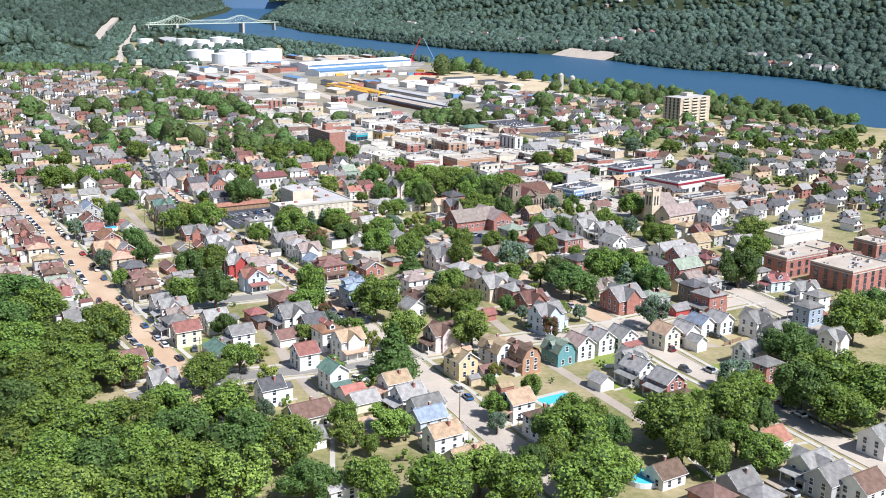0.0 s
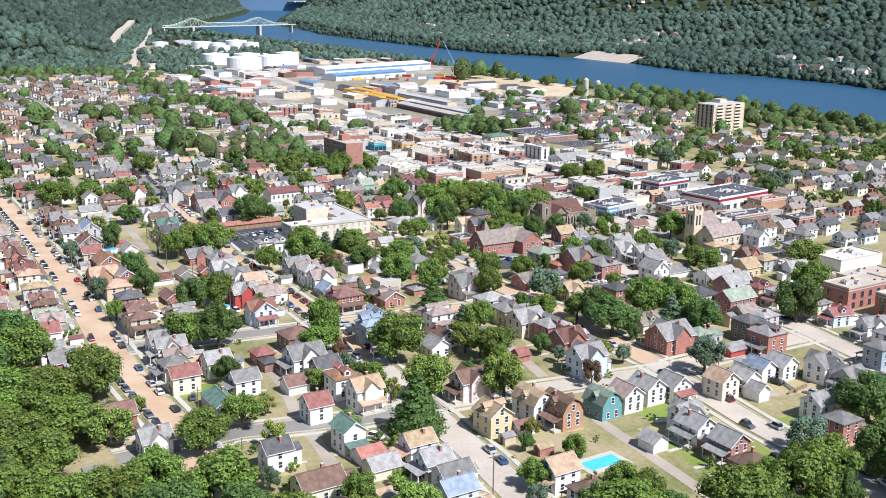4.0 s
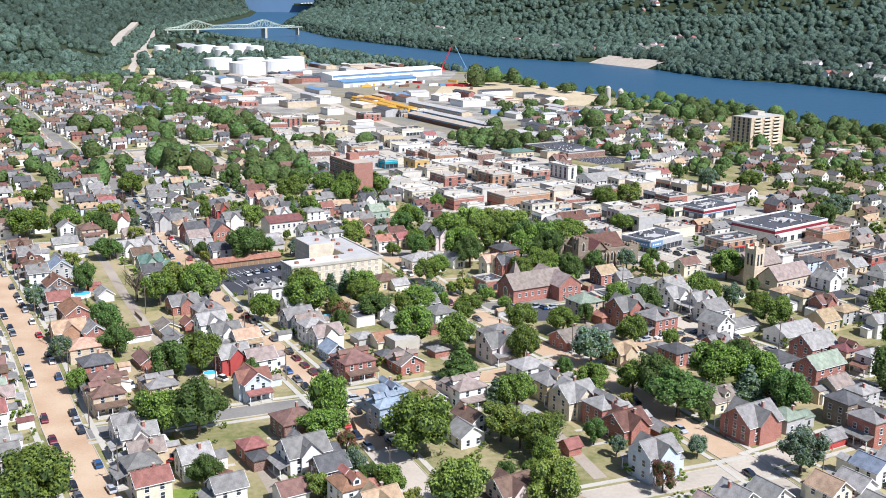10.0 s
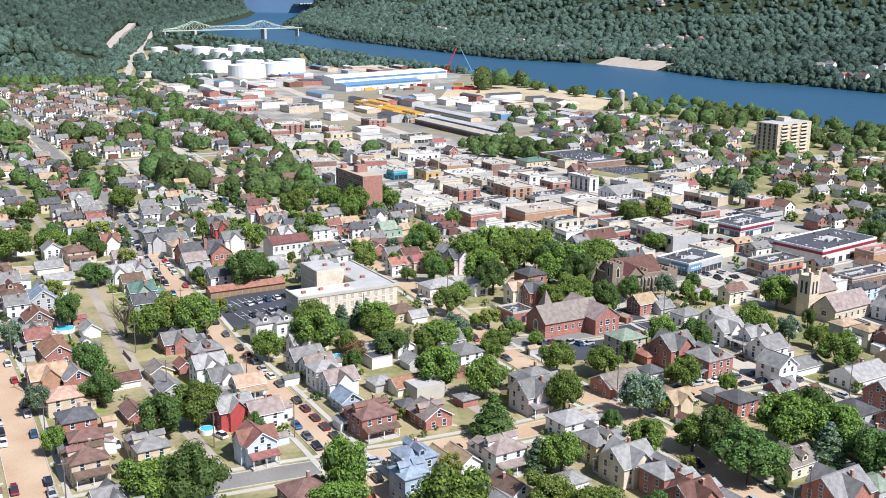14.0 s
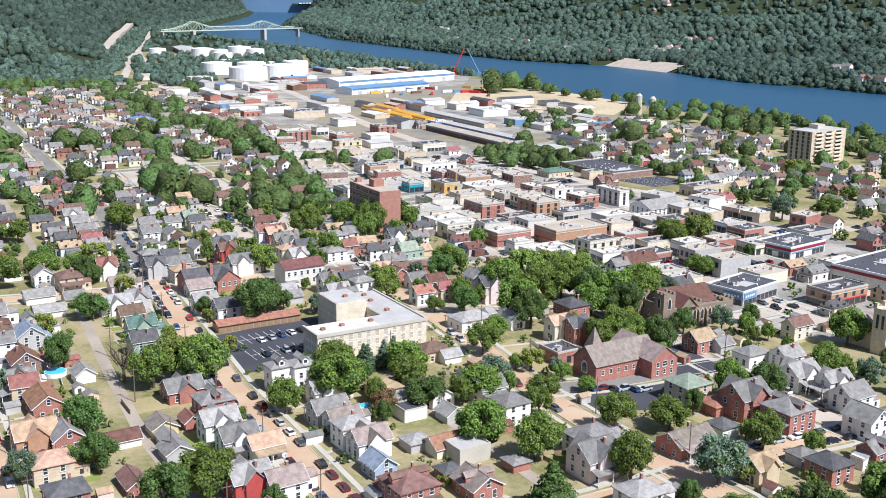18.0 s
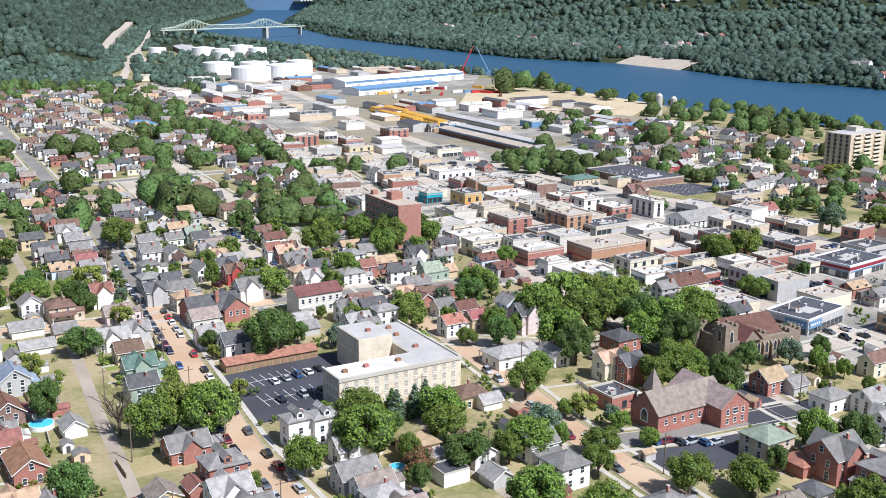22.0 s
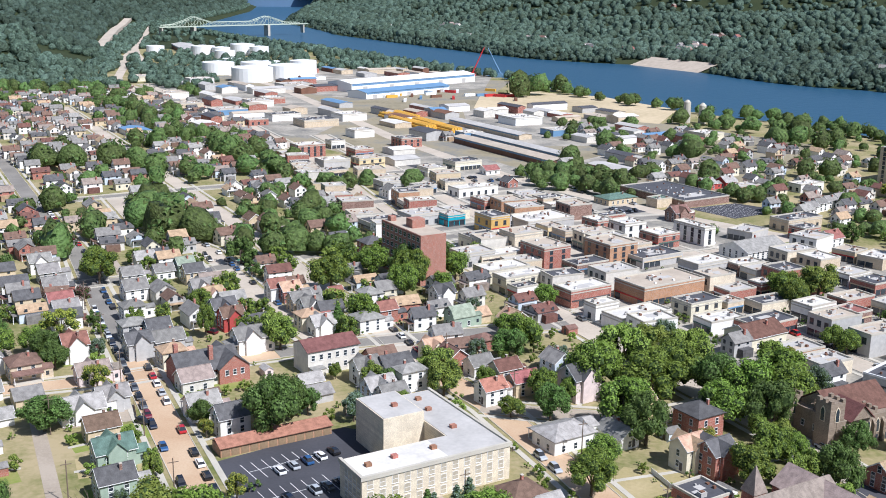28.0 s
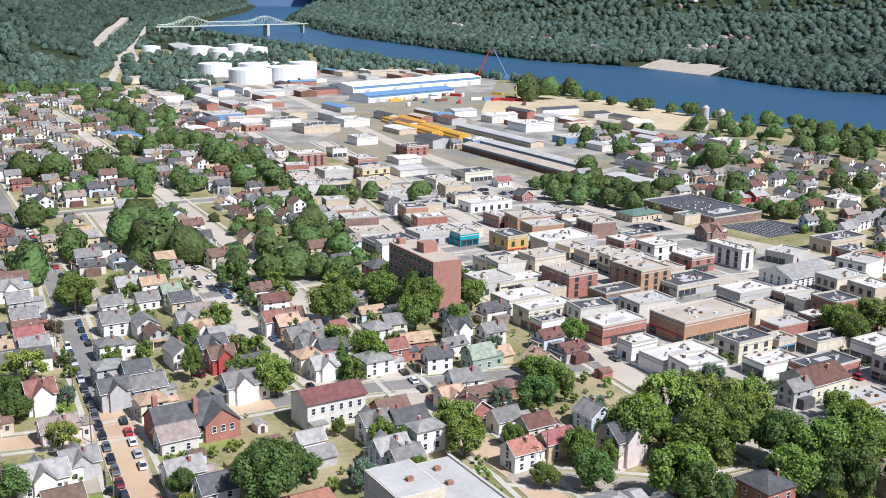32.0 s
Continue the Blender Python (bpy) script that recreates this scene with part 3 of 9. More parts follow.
CROWNS = {"mid": [crown_mesh("crown", LEAF[0]) for i in range(3)], "light": [crown_mesh("crown", LEAF[1], 21) for i in range(2)], "dark": [crown_mesh("crown", LEAF[2], 20) for i in range(2)],
          "blue": [crown_mesh("crown", LEAF[3], 22, 90, 1, 0.045, True)], "fir": [crown_mesh("crown", LEAF[2], 26, 100, 1, 0.045, True)], "copper": [crown_mesh("crown", LEAF[4], 12)],
          "yellow": [crown_mesh("crown", LEAF[5], 12)], "silver": [crown_mesh("crown", LEAF[3], 16)], "purple": [crown_mesh("crown", LEAF[6], 12)], "small": [crown_mesh("crown", LEAF[0], 8, 60, 0.9, 0.09), crown_mesh("crown", LEAF[1], 8, 60, 0.9, 0.09)]}
TINY = []
for i in range(4):
    lm = crown_mesh("tiny", LEAF[0], 4, 15, 0.9, 0.12)
    TINY.append((np.array([p.co for p in lm.vertices]), [tuple(p.vertices) for p in lm.polygons], [p.material_index for p in lm.polygons]))
    bpy.data.meshes.remove(lm)
LITE = []
for i in range(5):
    lm = crown_mesh("lite", LEAF[0], 10, 34, 0.9, 0.085)
    LITE.append((np.array([p.co for p in lm.vertices]), [tuple(p.vertices) for p in lm.polygons], [p.material_index for p in lm.polygons]))
    bpy.data.meshes.remove(lm)
TREE_WORDS = {"mid": "broad leafy green shade tree", "light": "bright green leafy shade tree", "dark": "dense dark green leafy tree", "blue": "narrow bluish spruce tree", "fir": "tall dark green conifer tree",
              "copper": "small tree with copper red leaves", "yellow": "small yellowish green tree", "silver": "silvery grey green leafy tree", "purple": "small tree with dark purple leaves", "small": "small round green garden bush"}
tree_n = 0


def tree(x, y, r, top, sort="mid", note=""):
    """A tree at x, y with the crown's radius r and the height top."""
    global tree_n
    tree_n += 1
    if r > 3.5 and sort not in ("blue", "fir"):
        r, top = r * 1.1, top * 1.04
    z = float(land(x, y))
    TAKEN.append((x, y, r * 0.7))
    name = "bush" if sort == "small" else "tree"
    cone = sort in ("blue", "fir")
    ob = base(name, x, y, z, (tree_n * 67) % 360, note or TREE_WORDS[sort], name)
    low = 0.05 * top if cone else min(top * 0.12, 1.6) if sort != "small" else 0.0
    half = (top - low) / 2
    me = CROWNS[sort][tree_n % len(CROWNS[sort])]
    put("crown", me, ob, m=Matrix.LocRotScale((0, 0, low + half), None, (r * (1.7 if cone else 1.05), r * (1.7 if cone else 0.98), half * (1.0 if cone else 1.22))))
    if sort != "small":
        put("trunk", TRUNK, ob, m=Matrix.LocRotScale((0, 0, 0), None, (r * 1.1, r * 1.1, top * 0.85)))
    return ob


FURTHER = []


def far_tree(x, y, r):
    FURTHER.append((x, y, r))
    TAKEN.append((x, y, r * 0.7))


def bare_tree(x, y, r, top):
    ob = base("tree", x, y, 0, 30, "dead tree with bare grey branches", "tree")
    put("trunk", BARE, ob, m=Matrix.LocRotScale((0, 0, 0), None, (r * 1.9, r * 1.9, top)))
    put("crown", CROWNS["small"][0], ob, m=Matrix.LocRotScale((r * 0.5, 0.3, top * 0.35), None, (r * 0.4, r * 0.4, top * 0.16)))


# ---- houses ----
BACK_ROOFS = ("lightgrey", "grey", "redroof", "dark", "taupe")


def window_mesh(w, h, frame_m, pane_m=None):
    s = Shape()
    s.box(-w / 2 - 0.1, -0.05, -h / 2 - 0.1, w / 2 + 0.1, 0.0, h / 2 + 0.1, frame_m)
    s.box(-w / 2, -0.075, -h / 2, w / 2, -0.02, h / 2, pane_m or M["pane"])
    s.box(-w / 2, -0.10, -0.04, w / 2, -0.02, 0.04, frame_m)
    s.box(-w / 2 - 0.15, -0.16, -h / 2 - 0.16, w / 2 + 0.15, 0.0, -h / 2 - 0.08, frame_m)
    WSHAPE[len(WSHAPE)] = s
    return s.mesh("window")


WSHAPE = {}
WIN = {("trim", 1): window_mesh(0.95, 1.5, M["trim"]), ("darktrim", 1): window_mesh(0.95, 1.5, M["darktrim"]), ("trim", 2): window_mesh(1.9, 1.6, M["trim"]), ("darktrim", 2): window_mesh(1.5, 1.9, M["darktrim"]), ("pale", 2): window_mesh(1.3, 1.9, M["trim"], M["blind"])}
WIN_SHAPE = dict(zip(WIN, WSHAPE.values()))
DOOR = Shape().box(-0.6, -0.06, 0, 0.6, 0, 2.2, M["trim"]).box(-0.48, -0.09, 0.05, 0.48, -0.02, 2.08, M["darktrim"]).mesh("door")
POST = Shape().box(-0.09, -0.09, 0, 0.09, 0.09, 1.0, M["trim"]).box(-0.14, -0.14, 0, 0.14, 0.14, 0.08, M["trim"]).mesh("post")
WORDS = {"white": "white-sided", "cream": "cream-sided", "greywall": "grey-sided", "blue": "blue-grey-sided", "lightblue": "pale blue", "tan": "tan-sided", "yellow": "yellow-sided", "pink": "pinkish-sided", "greenwall": "green-sided",
         "teal": "teal-sided", "redwall": "dark-red-sided", "brick": "red brick", "orangebrick": "orange brick", "tanbrick": "tan brick", "palebrick": "pale brick", "darkbrick": "brown brick",
         "grey": "grey shingle", "lightgrey": "light grey shingle", "dark": "dark slate-coloured", "brown": "brown shingle", "redroof": "dull red shingle", "rust": "rust-red shingle", "tanroof": "tan shingle",
         "greenroof": "green shingle", "blueroof": "blue-grey shingle", "pinkroof": "faded pink", "palegreen": "pale green", "stone": "dark stone", "sandstone": "sandstone"}


def wall_windows(ob, w, l, levels, frame, sides, first=1.6, step=2.7, each=3.3, into=None):
    """Windows on the chosen sides: 0 front gable (-y), 1 right (+x), 2 back, 3 left."""
    me = WIN[(frame, 1)]
    for s in sides:
        run, depth, turn = ((w, l / 2, 0), (l, w / 2, 90), (w, l / 2, 180), (l, w / 2, 270))[s]
        n = max(1, int(run / each))
        for k in range(levels):
            for i in range(n):
                p = ((i + 0.5) / n - 0.5) * run * 0.86
                mt = pose(0, 0, 0, 0, 0, turn) @ pose(p, -depth - 0.002, first + k * step + 0.35)
                if into:
                    into.join(WIN_SHAPE[(frame, 1)], mt)
                else:
                    put("window", me, ob, m=mt)


def house(x, y, turn, w, l, h, wall, roof, kind="gable", porch="", dormer=False, chimney=True, detail=2):
    """A house at x, y; its ridge runs along its own y axis, turned; w across, l along the ridge, h to the ridge."""
    TAKEN.append((x, y, max(w, l) * 0.55))
    if h > 5.6 and detail and y < 640:
        LOTS.append((x, y, w, l))
    rise = min(w * 0.37, h * 0.42) if kind != "hip" else min(w * 0.27, h * 0.36)
    if kind == "flat":
        rise = 0.4
    if kind == "gambrel":
        rise = min(w * 0.5, h * 0.5)
    ez = h - rise
    name = "garage" if h < 5.2 else "house"
    ob = base(name, x, y, 0, turn, f"{WORDS.get(wall, wall)} {name} with a {WORDS.get(roof, roof)} {'hipped' if kind == 'hip' else kind if kind in ('gambrel', 'flat') else 'gable'} roof" + (" and porch" if porch else ""), name)
    a, b, o, th = w / 2, l / 2, 0.45, 0.16
    wm_, rm_ = M[wall], M[roof]
    bodyS, roofS = Shape(), Shape()
    frame = "trim"
    if kind == "hip":
        bodyS.box(-a, -b, 0, a, b, ez, wm_)
        r = max(0.0, b - a) if l > w else 0.0
        rx = max(0.0, a - b) if w > l else 0.0
        e = [(-a - o, -b - o, ez), (a + o, -b - o, ez), (a + o, b + o, ez), (-a - o, b + o, ez)]
        t = [(-rx, -r, h), (rx, -r, h), (rx, r, h), (-rx, r, h)]
        roofS.add(e + t + [(p[0], p[1], ez - 0.22) for p in e], [(0, 1, 5, 4), (1, 2, 6, 5), (2, 3, 7, 6), (3, 0, 4, 7), (4, 5, 6, 7), (8, 9, 1, 0), (9, 10, 2, 1), (10, 11, 3, 2), (11, 8, 0, 3), (11, 10, 9, 8)], rm_)
    elif kind == "flat":
        bodyS.box(-a, -b, 0, a, b, h, wm_)
        roofS.box(-a + 0.25, -b + 0.25, h, a - 0.25, b - 0.25, h + 0.05, rm_)
        for q in ((-a, -b, a, -b + 0.25), (-a, b - 0.25, a, b), (-a, -b + 0.25, -a + 0.25, b - 0.25), (a - 0.25, -b + 0.25, a, b - 0.25)):
            roofS.box(q[0], q[1], h + 0.002, q[2], q[3], h + 0.4, M["concrete"])
    else:
        bodyS.gable(w, l, 0, ez, h - 0.05, wm_)
        if kind == "gambrel":
            kx, kz = a * 0.62, ez + rise * 0.68
            bodyS.add([(-kx, -b, kz), (kx, -b, kz), (a, -b - 0.001, ez), (-a, -b - 0.001, ez), (-kx, b, kz), (kx, b, kz), (a, b + 0.001, ez), (-a, b + 0.001, ez)], [(3, 2, 1, 0), (4, 5, 6, 7)], wm_)
            roofS.fold([(a + 0.3, ez - 0.2), (kx, kz), (0, h), (-kx, kz), (-a - 0.3, ez - 0.2)], -b - o, b + o, 0.18, rm_)
        else:
            roofS.fold([(a + o, ez - rise / a * o), (0, h), (-a - o, ez - rise / a * o)], -b - o, b + o, 0.18, rm_)
            if detail:
                roofS.box(-0.16, -b - o, h + 0.10, 0.16, b + o, h + 0.22, rm_)
                for y0 in (-b - o - 0.06, b + o):
                    roofS.fold([(a + o, ez - rise / a * o - 0.12), (0, h - 0.12), (-a - o, ez - rise / a * o - 0.12)], y0, y0 + 0.06, 0.26, M["trim"])
                for sx in (-1, 1):
                    roofS.box(sx * (a + o) - 0.06, -b - o, ez - rise / a * o - 0.05, sx * (a + o) + 0.06, b + o, ez - rise / a * o + 0.10, M["trim"])
    if kind == "cross":
        # a second gable crossing the first, towards both long sides
        wl = w * 0.62
        kk = (h - ez) * 0.92
        Shape().gable(wl, w + 1.8, 0, ez, ez + kk - 0.05, wm_).part("side_wing", ob, m=pose(0, 0, 0, 0, 0, 90))
        Shape().fold([(wl / 2 + 0.4, ez - 0.35), (0, ez + kk), (-wl / 2 - 0.4, ez - 0.35)], -a - 1.3, a + 1.3, 0.18, rm_).part("gable_roof", ob, m=pose(0, 0, 0, 0, 0, 90))
    if h >= 5.2:
        levels = 2 if ez > 4.3 else 1
        c0 = 1.6 if ez > 5 else 1.05
        st = min(2.7, ez - 1.5 - c0)
        if detail >= 2 and y < 430:
            wall_windows(ob, w, l, levels, frame, (0, 3) if turn > -30 else (0, 1), c0, st)
        elif detail:
            wall_windows(ob, w, l, levels, frame, (0, 1, 3), c0, st, into=bodyS)
    if h >= 5.8 and detail and kind != "flat" and int(x * 3 + y * 7) % 5 < 3:
        bw, bl, bz = w * (0.5 + 0.06 * (int(y) % 5)), 2.6 + 0.5 * (int(x) % 4), min(ez, 3.0 + 0.5 * (int(x + y) % 3))
        q = Shape().gable(bw, bl, 0, bz, bz + bw * 0.22 - 0.04, wm_).fold([(bw / 2 + 0.25, bz - 0.1), (0, bz + bw * 0.22), (-bw / 2 - 0.25, bz - 0.1)], -bl / 2, bl / 2 + 0.25, 0.14, M[BACK_ROOFS[int(x * 5 + y) % 5]] if int(x) % 3 == 0 else rm_)
        q.box(bw / 2, -0.5, 1.0, bw / 2 + 0.05, 0.4, 2.2, M["pane"]).part("back_wing", ob, m=pose((w - bw) * (0.4 if int(y) % 2 else -0.4), b + bl / 2 - 0.05, 0))
    bodyS.part("wall", ob)
    roofS.part("roof", ob)
    if h >= 5.2:
        if rise > 2.2 and kind in ("gable", "cross", "gambrel") and detail > 1:
            put("window", WIN[(frame, 1)], ob, m=pose(0, -b - 0.004, ez + rise * 0.34))
        if chimney and int(x + y) % 5 > 1:
            cx = a * (0.35 if int(x) % 2 else -0.35)
            zc = h - rise * 0.35 * (1 if kind != "flat" else 0)
            Shape().box(cx - 0.3, b * 0.3 - 0.3, zc - 1.2, cx + 0.3, b * 0.3 + 0.3, h + 0.55, M["brick" if int(y) % 3 else "darkbrick"]).box(cx - 0.36, b * 0.3 - 0.36, h + 0.55, cx + 0.36, b * 0.3 + 0.36, h + 0.67, M["concrete"]).part("chimney", ob)
        if dormer:
            for sx in (-1, 1):
                d = Shape().gable(1.8, a * 0.9, 0, 1.3, 2.1, wm_).box(-0.5, -a * 0.45 - 0.05, 0.35, 0.5, -a * 0.45, 1.2, M["pane"])
                d.sheet((1.15, -a * 0.45 - 0.25, 1.1), (1.15, a * 0.45, 1.1), (0, a * 0.45, 2.2), (0, -a * 0.45 - 0.25, 2.2), 0.1, rm_)
                d.sheet((-1.15, a * 0.45, 1.1), (-1.15, -a * 0.45 - 0.25, 1.1), (0, -a * 0.45 - 0.25, 2.2), (0, a * 0.45, 2.2), 0.1, rm_)
                d.part("dormer", ob, m=pose(sx * a * 0.5, 0, ez + rise * 0.22, 0, 0, 90 * sx))
    if porch:
        # porch: side letter f (front), r (right), l (left)
        turn_p, run, dep = {"f": (0, w, b), "b": (180, w, b), "r": (90, l, a), "l": (270, l, a)}[porch[0]]
        pr = run * 0.46
        pm = M[{"w": "lightgrey", "d": "dark", "r": "redroof", "g": "grey", "b": "brown"}.get(porch[1:2], roof)]
        p = base("porch", 0, 0)
        p.parent, p.matrix_basis = ob, pose(0, 0, 0, 0, 0, turn_p) @ pose(0, -dep, 0)
        p["label"] = "covered front porch with square posts"
        s = Shape().box(-pr, -2.4, 0, pr, -0.05, 0.55, M["concrete"])
        s.part("deck", p)
        Shape().sheet((-pr - 0.3, -2.8, 2.95), (pr + 0.3, -2.8, 2.95), (pr + 0.3, -0.05, 3.65), (-pr - 0.3, -0.05, 3.65), 0.15, pm).box(-pr, -2.5, 2.72, pr, -2.3, 2.96, M["trim"]).part("porch_roof", p)
        for k in range(0, 3, 1 if detail > 1 else 2):
            put("post", POST, p, m=Matrix.LocRotScale((-pr + 0.15 + k * (2 * pr - 0.3) / 2, -2.4, 0.55), None, (1, 1, 2.2)))
        if detail > 1:
            put("door", DOOR, p, m=pose(0, -0.06, 0.55))
    elif h >= 5.2 and detail >= 2:
        put("door", DOOR, ob, m=pose(w * 0.2, -b - 0.01, 0.4))
    return ob


def shed_block(name, x, y, turn, w, l, h, wall, roof, label, category="building", band=None, front=(), rows=1, step=3.4, units=True, parapet=0.6, dx=4.6, fsize=2, edge="concrete"):
    """A flat-roofed building: walls, roof sheet, parapet pieces, roof units and rows of windows on the chosen sides."""
    for k in range(-1, 2):
        for i in range(-1, 2):
            q = pose(x, y, 0, 0, 0, turn) @ Vector((k * w / 3, i * l / 3, 0))
            TAKEN.append((q.x, q.y, max(w, l) / 5))
    ob = base(name, x, y, 0, turn, label, category)
    a, b = w / 2, l / 2
    body, rim = Shape().box(-a, -b, 0, a, b, h, M[wall]), Shape()
    top, rr = Shape().box(-a + 0.35, -b + 0.35, h, a - 0.35, b - 0.35, h + 0.06, M[roof]), random.Random(int(x * 3 + y * 5))
    for k in range(2):
        pw, pl_ = w * (0.15 + 0.2 * rr.random()), l * (0.1 + 0.2 * rr.random())
        px, py = (rr.random() - 0.5) * (w * 0.85 - 2 * pw), (rr.random() - 0.5) * (l * 0.85 - 2 * pl_)
        top.box(px - pw / 2, py - pl_ / 2, h + 0.02, px + pw / 2, py + pl_ / 2, h + 0.075 + k * 0.012, M["flatgrey" if roof != "flatgrey" else "flattan"])
    for k in range(3 + int(w * l / 60)):
        px, py, pr = (rr.random() - 0.5) * w * 0.8, (rr.random() - 0.5) * l * 0.8, 0.2 + 0.25 * rr.random()
        top.box(px - pr, py - pr, h + 0.03, px + pr, py + pr, h + 0.3 + 0.5 * rr.random(), M[rr.choice(["flatgrey", "rusty", "trim"])])
    top.part("roof", ob)
    for q in ((-a, -b, a, -b + 0.35), (-a, b - 0.35, a, b), (-a, -b + 0.35, -a + 0.35, b - 0.35), (a - 0.35, -b + 0.35, a, b - 0.35)):
        rim.box(q[0] - 0.05, q[1] - 0.05, h + 0.002, q[2] + 0.05, q[3] + 0.05, h + parapet, M[edge])
    rim.part("parapet", ob)
    if band:
        Shape().box(-a - 0.12, -b - 0.12, h - 1.6, a + 0.12, -b, h - 0.4, M[band]).box(a, -b, h - 1.6, a + 0.12, b, h - 0.4, M[band]).box(-a - 0.12, -b, h - 1.6, -a, b, h - 0.4, M[band]).part("fascia", ob, "coloured band")
    me = WIN[("darktrim", fsize)]
    for s in front:
        run, depth, tn = ((w, b, 0), (l, a, 90), (w, b, 180), (l, a, 270))[s]
        n = max(1, int(run / dx))
        gap = min(step, (h - 3.2) / max(1, rows - 1))
        if category == "shop" and rows and h > 3:
            tm_ = pose(0, 0, 0, 0, 0, tn)
            sf, m2 = Shape(), max(2, int(run / 3))
            aw = M[rr.choice(["metalred", "greenroof", "trim", "darktrim", "metalblue", "tan", "darktrim"])]
            for i in range(m2):
                if rr.random() < 0.8:
                    c = ((i + 0.5) / m2 - 0.5) * run * 0.94
                    sf.box(c - run * 0.42 / m2, -0.06, 0.5, c + run * 0.42 / m2, 0, 2.5, M["pane"]).box(c - run * 0.44 / m2, -0.08, 0.15, c + run * 0.44 / m2, 0, 0.5, M["darktrim"])
            if s == 3 or rr.random() < 0.6:
                sf.box(-run * 0.47, -0.18, 2.55, run * 0.47, 0, 3.0, aw)
            body.join(sf, tm_ @ pose(0, -depth - 0.003, 0))
        for k in range(1 if category == "shop" else 0, rows):
            if k and gap < 2.1:
                break
            for i in range(n):
                mt = pose(0, 0, 0, 0, 0, tn) @ pose(((i + 0.5) / n - 0.5) * run * 0.92, -depth - 0.003, 1.7 + k * gap)
                if y > 640:
                    body.join(WIN_SHAPE[("darktrim", fsize)], mt)
                else:
                    put("window", me, ob, m=mt)
    if h > 4.5 and edge == "concrete":
        body.box(-a - 0.15, -b - 0.15, h - 0.9, a + 0.15, -b, h - 0.55, M[edge]).box(-a - 0.15, -b, h - 0.9, -a, b, h - 0.55, M[edge])
    body.part("wall", ob)
    if units:
        r = random.Random(int(x * 7 + y * 13))
        for k in range(1 if w * l < 260 else 3):
            ux, uy = (r.random() - 0.5) * w * 0.6, (r.random() - 0.5) * l * 0.6
            Shape().box(ux - 0.9, uy - 0.7, h, ux + 0.9, uy + 0.7, h + 1.1, M["flatgrey"]).box(ux - 0.5, uy - 0.4, h + 1.1, ux + 0.5, uy + 0.4, h + 1.3, M["rusty"]).part("roof_unit", ob)
    return ob


# ---- cars ----
def car_meshes(paint, tall=False):
    roof_z, s = (1.75 if tall else 1.42), Shape()
    prof = [(-2.2, 0.3), (2.2, 0.3), (2.25, 0.55), (2.1, 0.80), (1.1, 0.95), (-1.55, 0.98), (-2.15, 0.92), (-2.25, 0.6)]
    n = len(prof)
    for wy, inset in ((0.88, 0.0),):
        v = [(x, -wy, z) for x, z in prof] + [(x, wy, z) for x, z in prof]
        s.add(v, [tuple(range(n)), tuple(range(2 * n - 1, n - 1, -1))] + [((i + 1) % n, i, n + i, n + (i + 1) % n) for i in range(n)], paint)
    s.add([(-1.5, -0.62, roof_z), (0.25, -0.62, roof_z), (0.25, 0.62, roof_z), (-1.5, 0.62, roof_z), (-1.4, -0.56, roof_z + 0.05), (0.15, -0.56, roof_z + 0.05), (0.15, 0.56, roof_z + 0.05), (-1.4, 0.56, roof_z + 0.05)],
          [(4, 5, 6, 7), (0, 1, 5, 4), (1, 2, 6, 5), (2, 3, 7, 6), (3, 0, 4, 7)], paint)
    g = Shape().add([(-2.0, -0.8, 0.93), (1.05, -0.8, 0.93), (1.05, 0.8, 0.93), (-2.0, 0.8, 0.93), (-1.5, -0.62, roof_z), (0.25, -0.62, roof_z), (0.25, 0.62, roof_z), (-1.5, 0.62, roof_z)],
                    [(0, 1, 5, 4), (1, 2, 6, 5), (2, 3, 7, 6), (3, 0, 4, 7), (4, 5, 6, 7)], M["carglass"])
    CAR_SHAPE[len(CAR_SHAPE)] = s
    GLASS_SHAPE[len(GLASS_SHAPE)] = g
    return s.mesh("body"), g.mesh("glasshouse")


CAR_SHAPE, GLASS_SHAPE, distant_cars = {}, {}, Shape()
CARS = {(k, t): car_meshes(p, t) for k, p in PAINT.items() for t in (False, True)}
CAR_SHAPE, GLASS_SHAPE = dict(zip(CARS, CAR_SHAPE.values())), dict(zip(CARS, GLASS_SHAPE.values()))
WHEEL = Shape().tube((0, -0.11, 0), (0, 0.11, 0), 0.33, 0.33, M["tyre"], 12).tube((0, -0.115, 0), (0, 0.115, 0), 0.19, 0.19, M["flatgrey"], 8).mesh("wheel")


def car(x, y, turn, colour, tall=False, where="parked at the kerb"):
    """A car whose length lies along its own x axis."""
    if y > 640:
        at = pose(x, y, 0.06, 0, 0, turn)
        distant_cars.join(CAR_SHAPE[(colour, tall)], at).join(GLASS_SHAPE[(colour, tall)], at)
        return
    ob = base("car", x, y, 0.06, turn, f"{colour} {'sport utility car' if tall else 'saloon car'} {where}", "car", "parked cars")
    bme, gme_ = CARS[(colour, tall)]
    if y > 430:
        if (colour, tall, "far") not in CARS:
            s = CAR_SHAPE[(colour, tall)]
            for px in (-1.38, 1.38):
                for py in (-0.82, 0.82):
                    s.tube((px, py - 0.11, 0.33), (px, py + 0.11, 0.33), 0.33, 0.33, M["tyre"], 8)
            CARS[(colour, tall, "far")] = s.mesh("body")
        put("body", CARS[(colour, tall, "far")], ob)
        put("glasshouse", gme_, ob, "dark tinted windows")
        return
    put("body", bme, ob)
    put("glasshouse", gme_, ob, "dark tinted windows")
    for px in (-1.38, 1.38):
        for py in (-0.82, 0.82):
            put("wheel", WHEEL, ob, m=pose(px, py, 0.33))


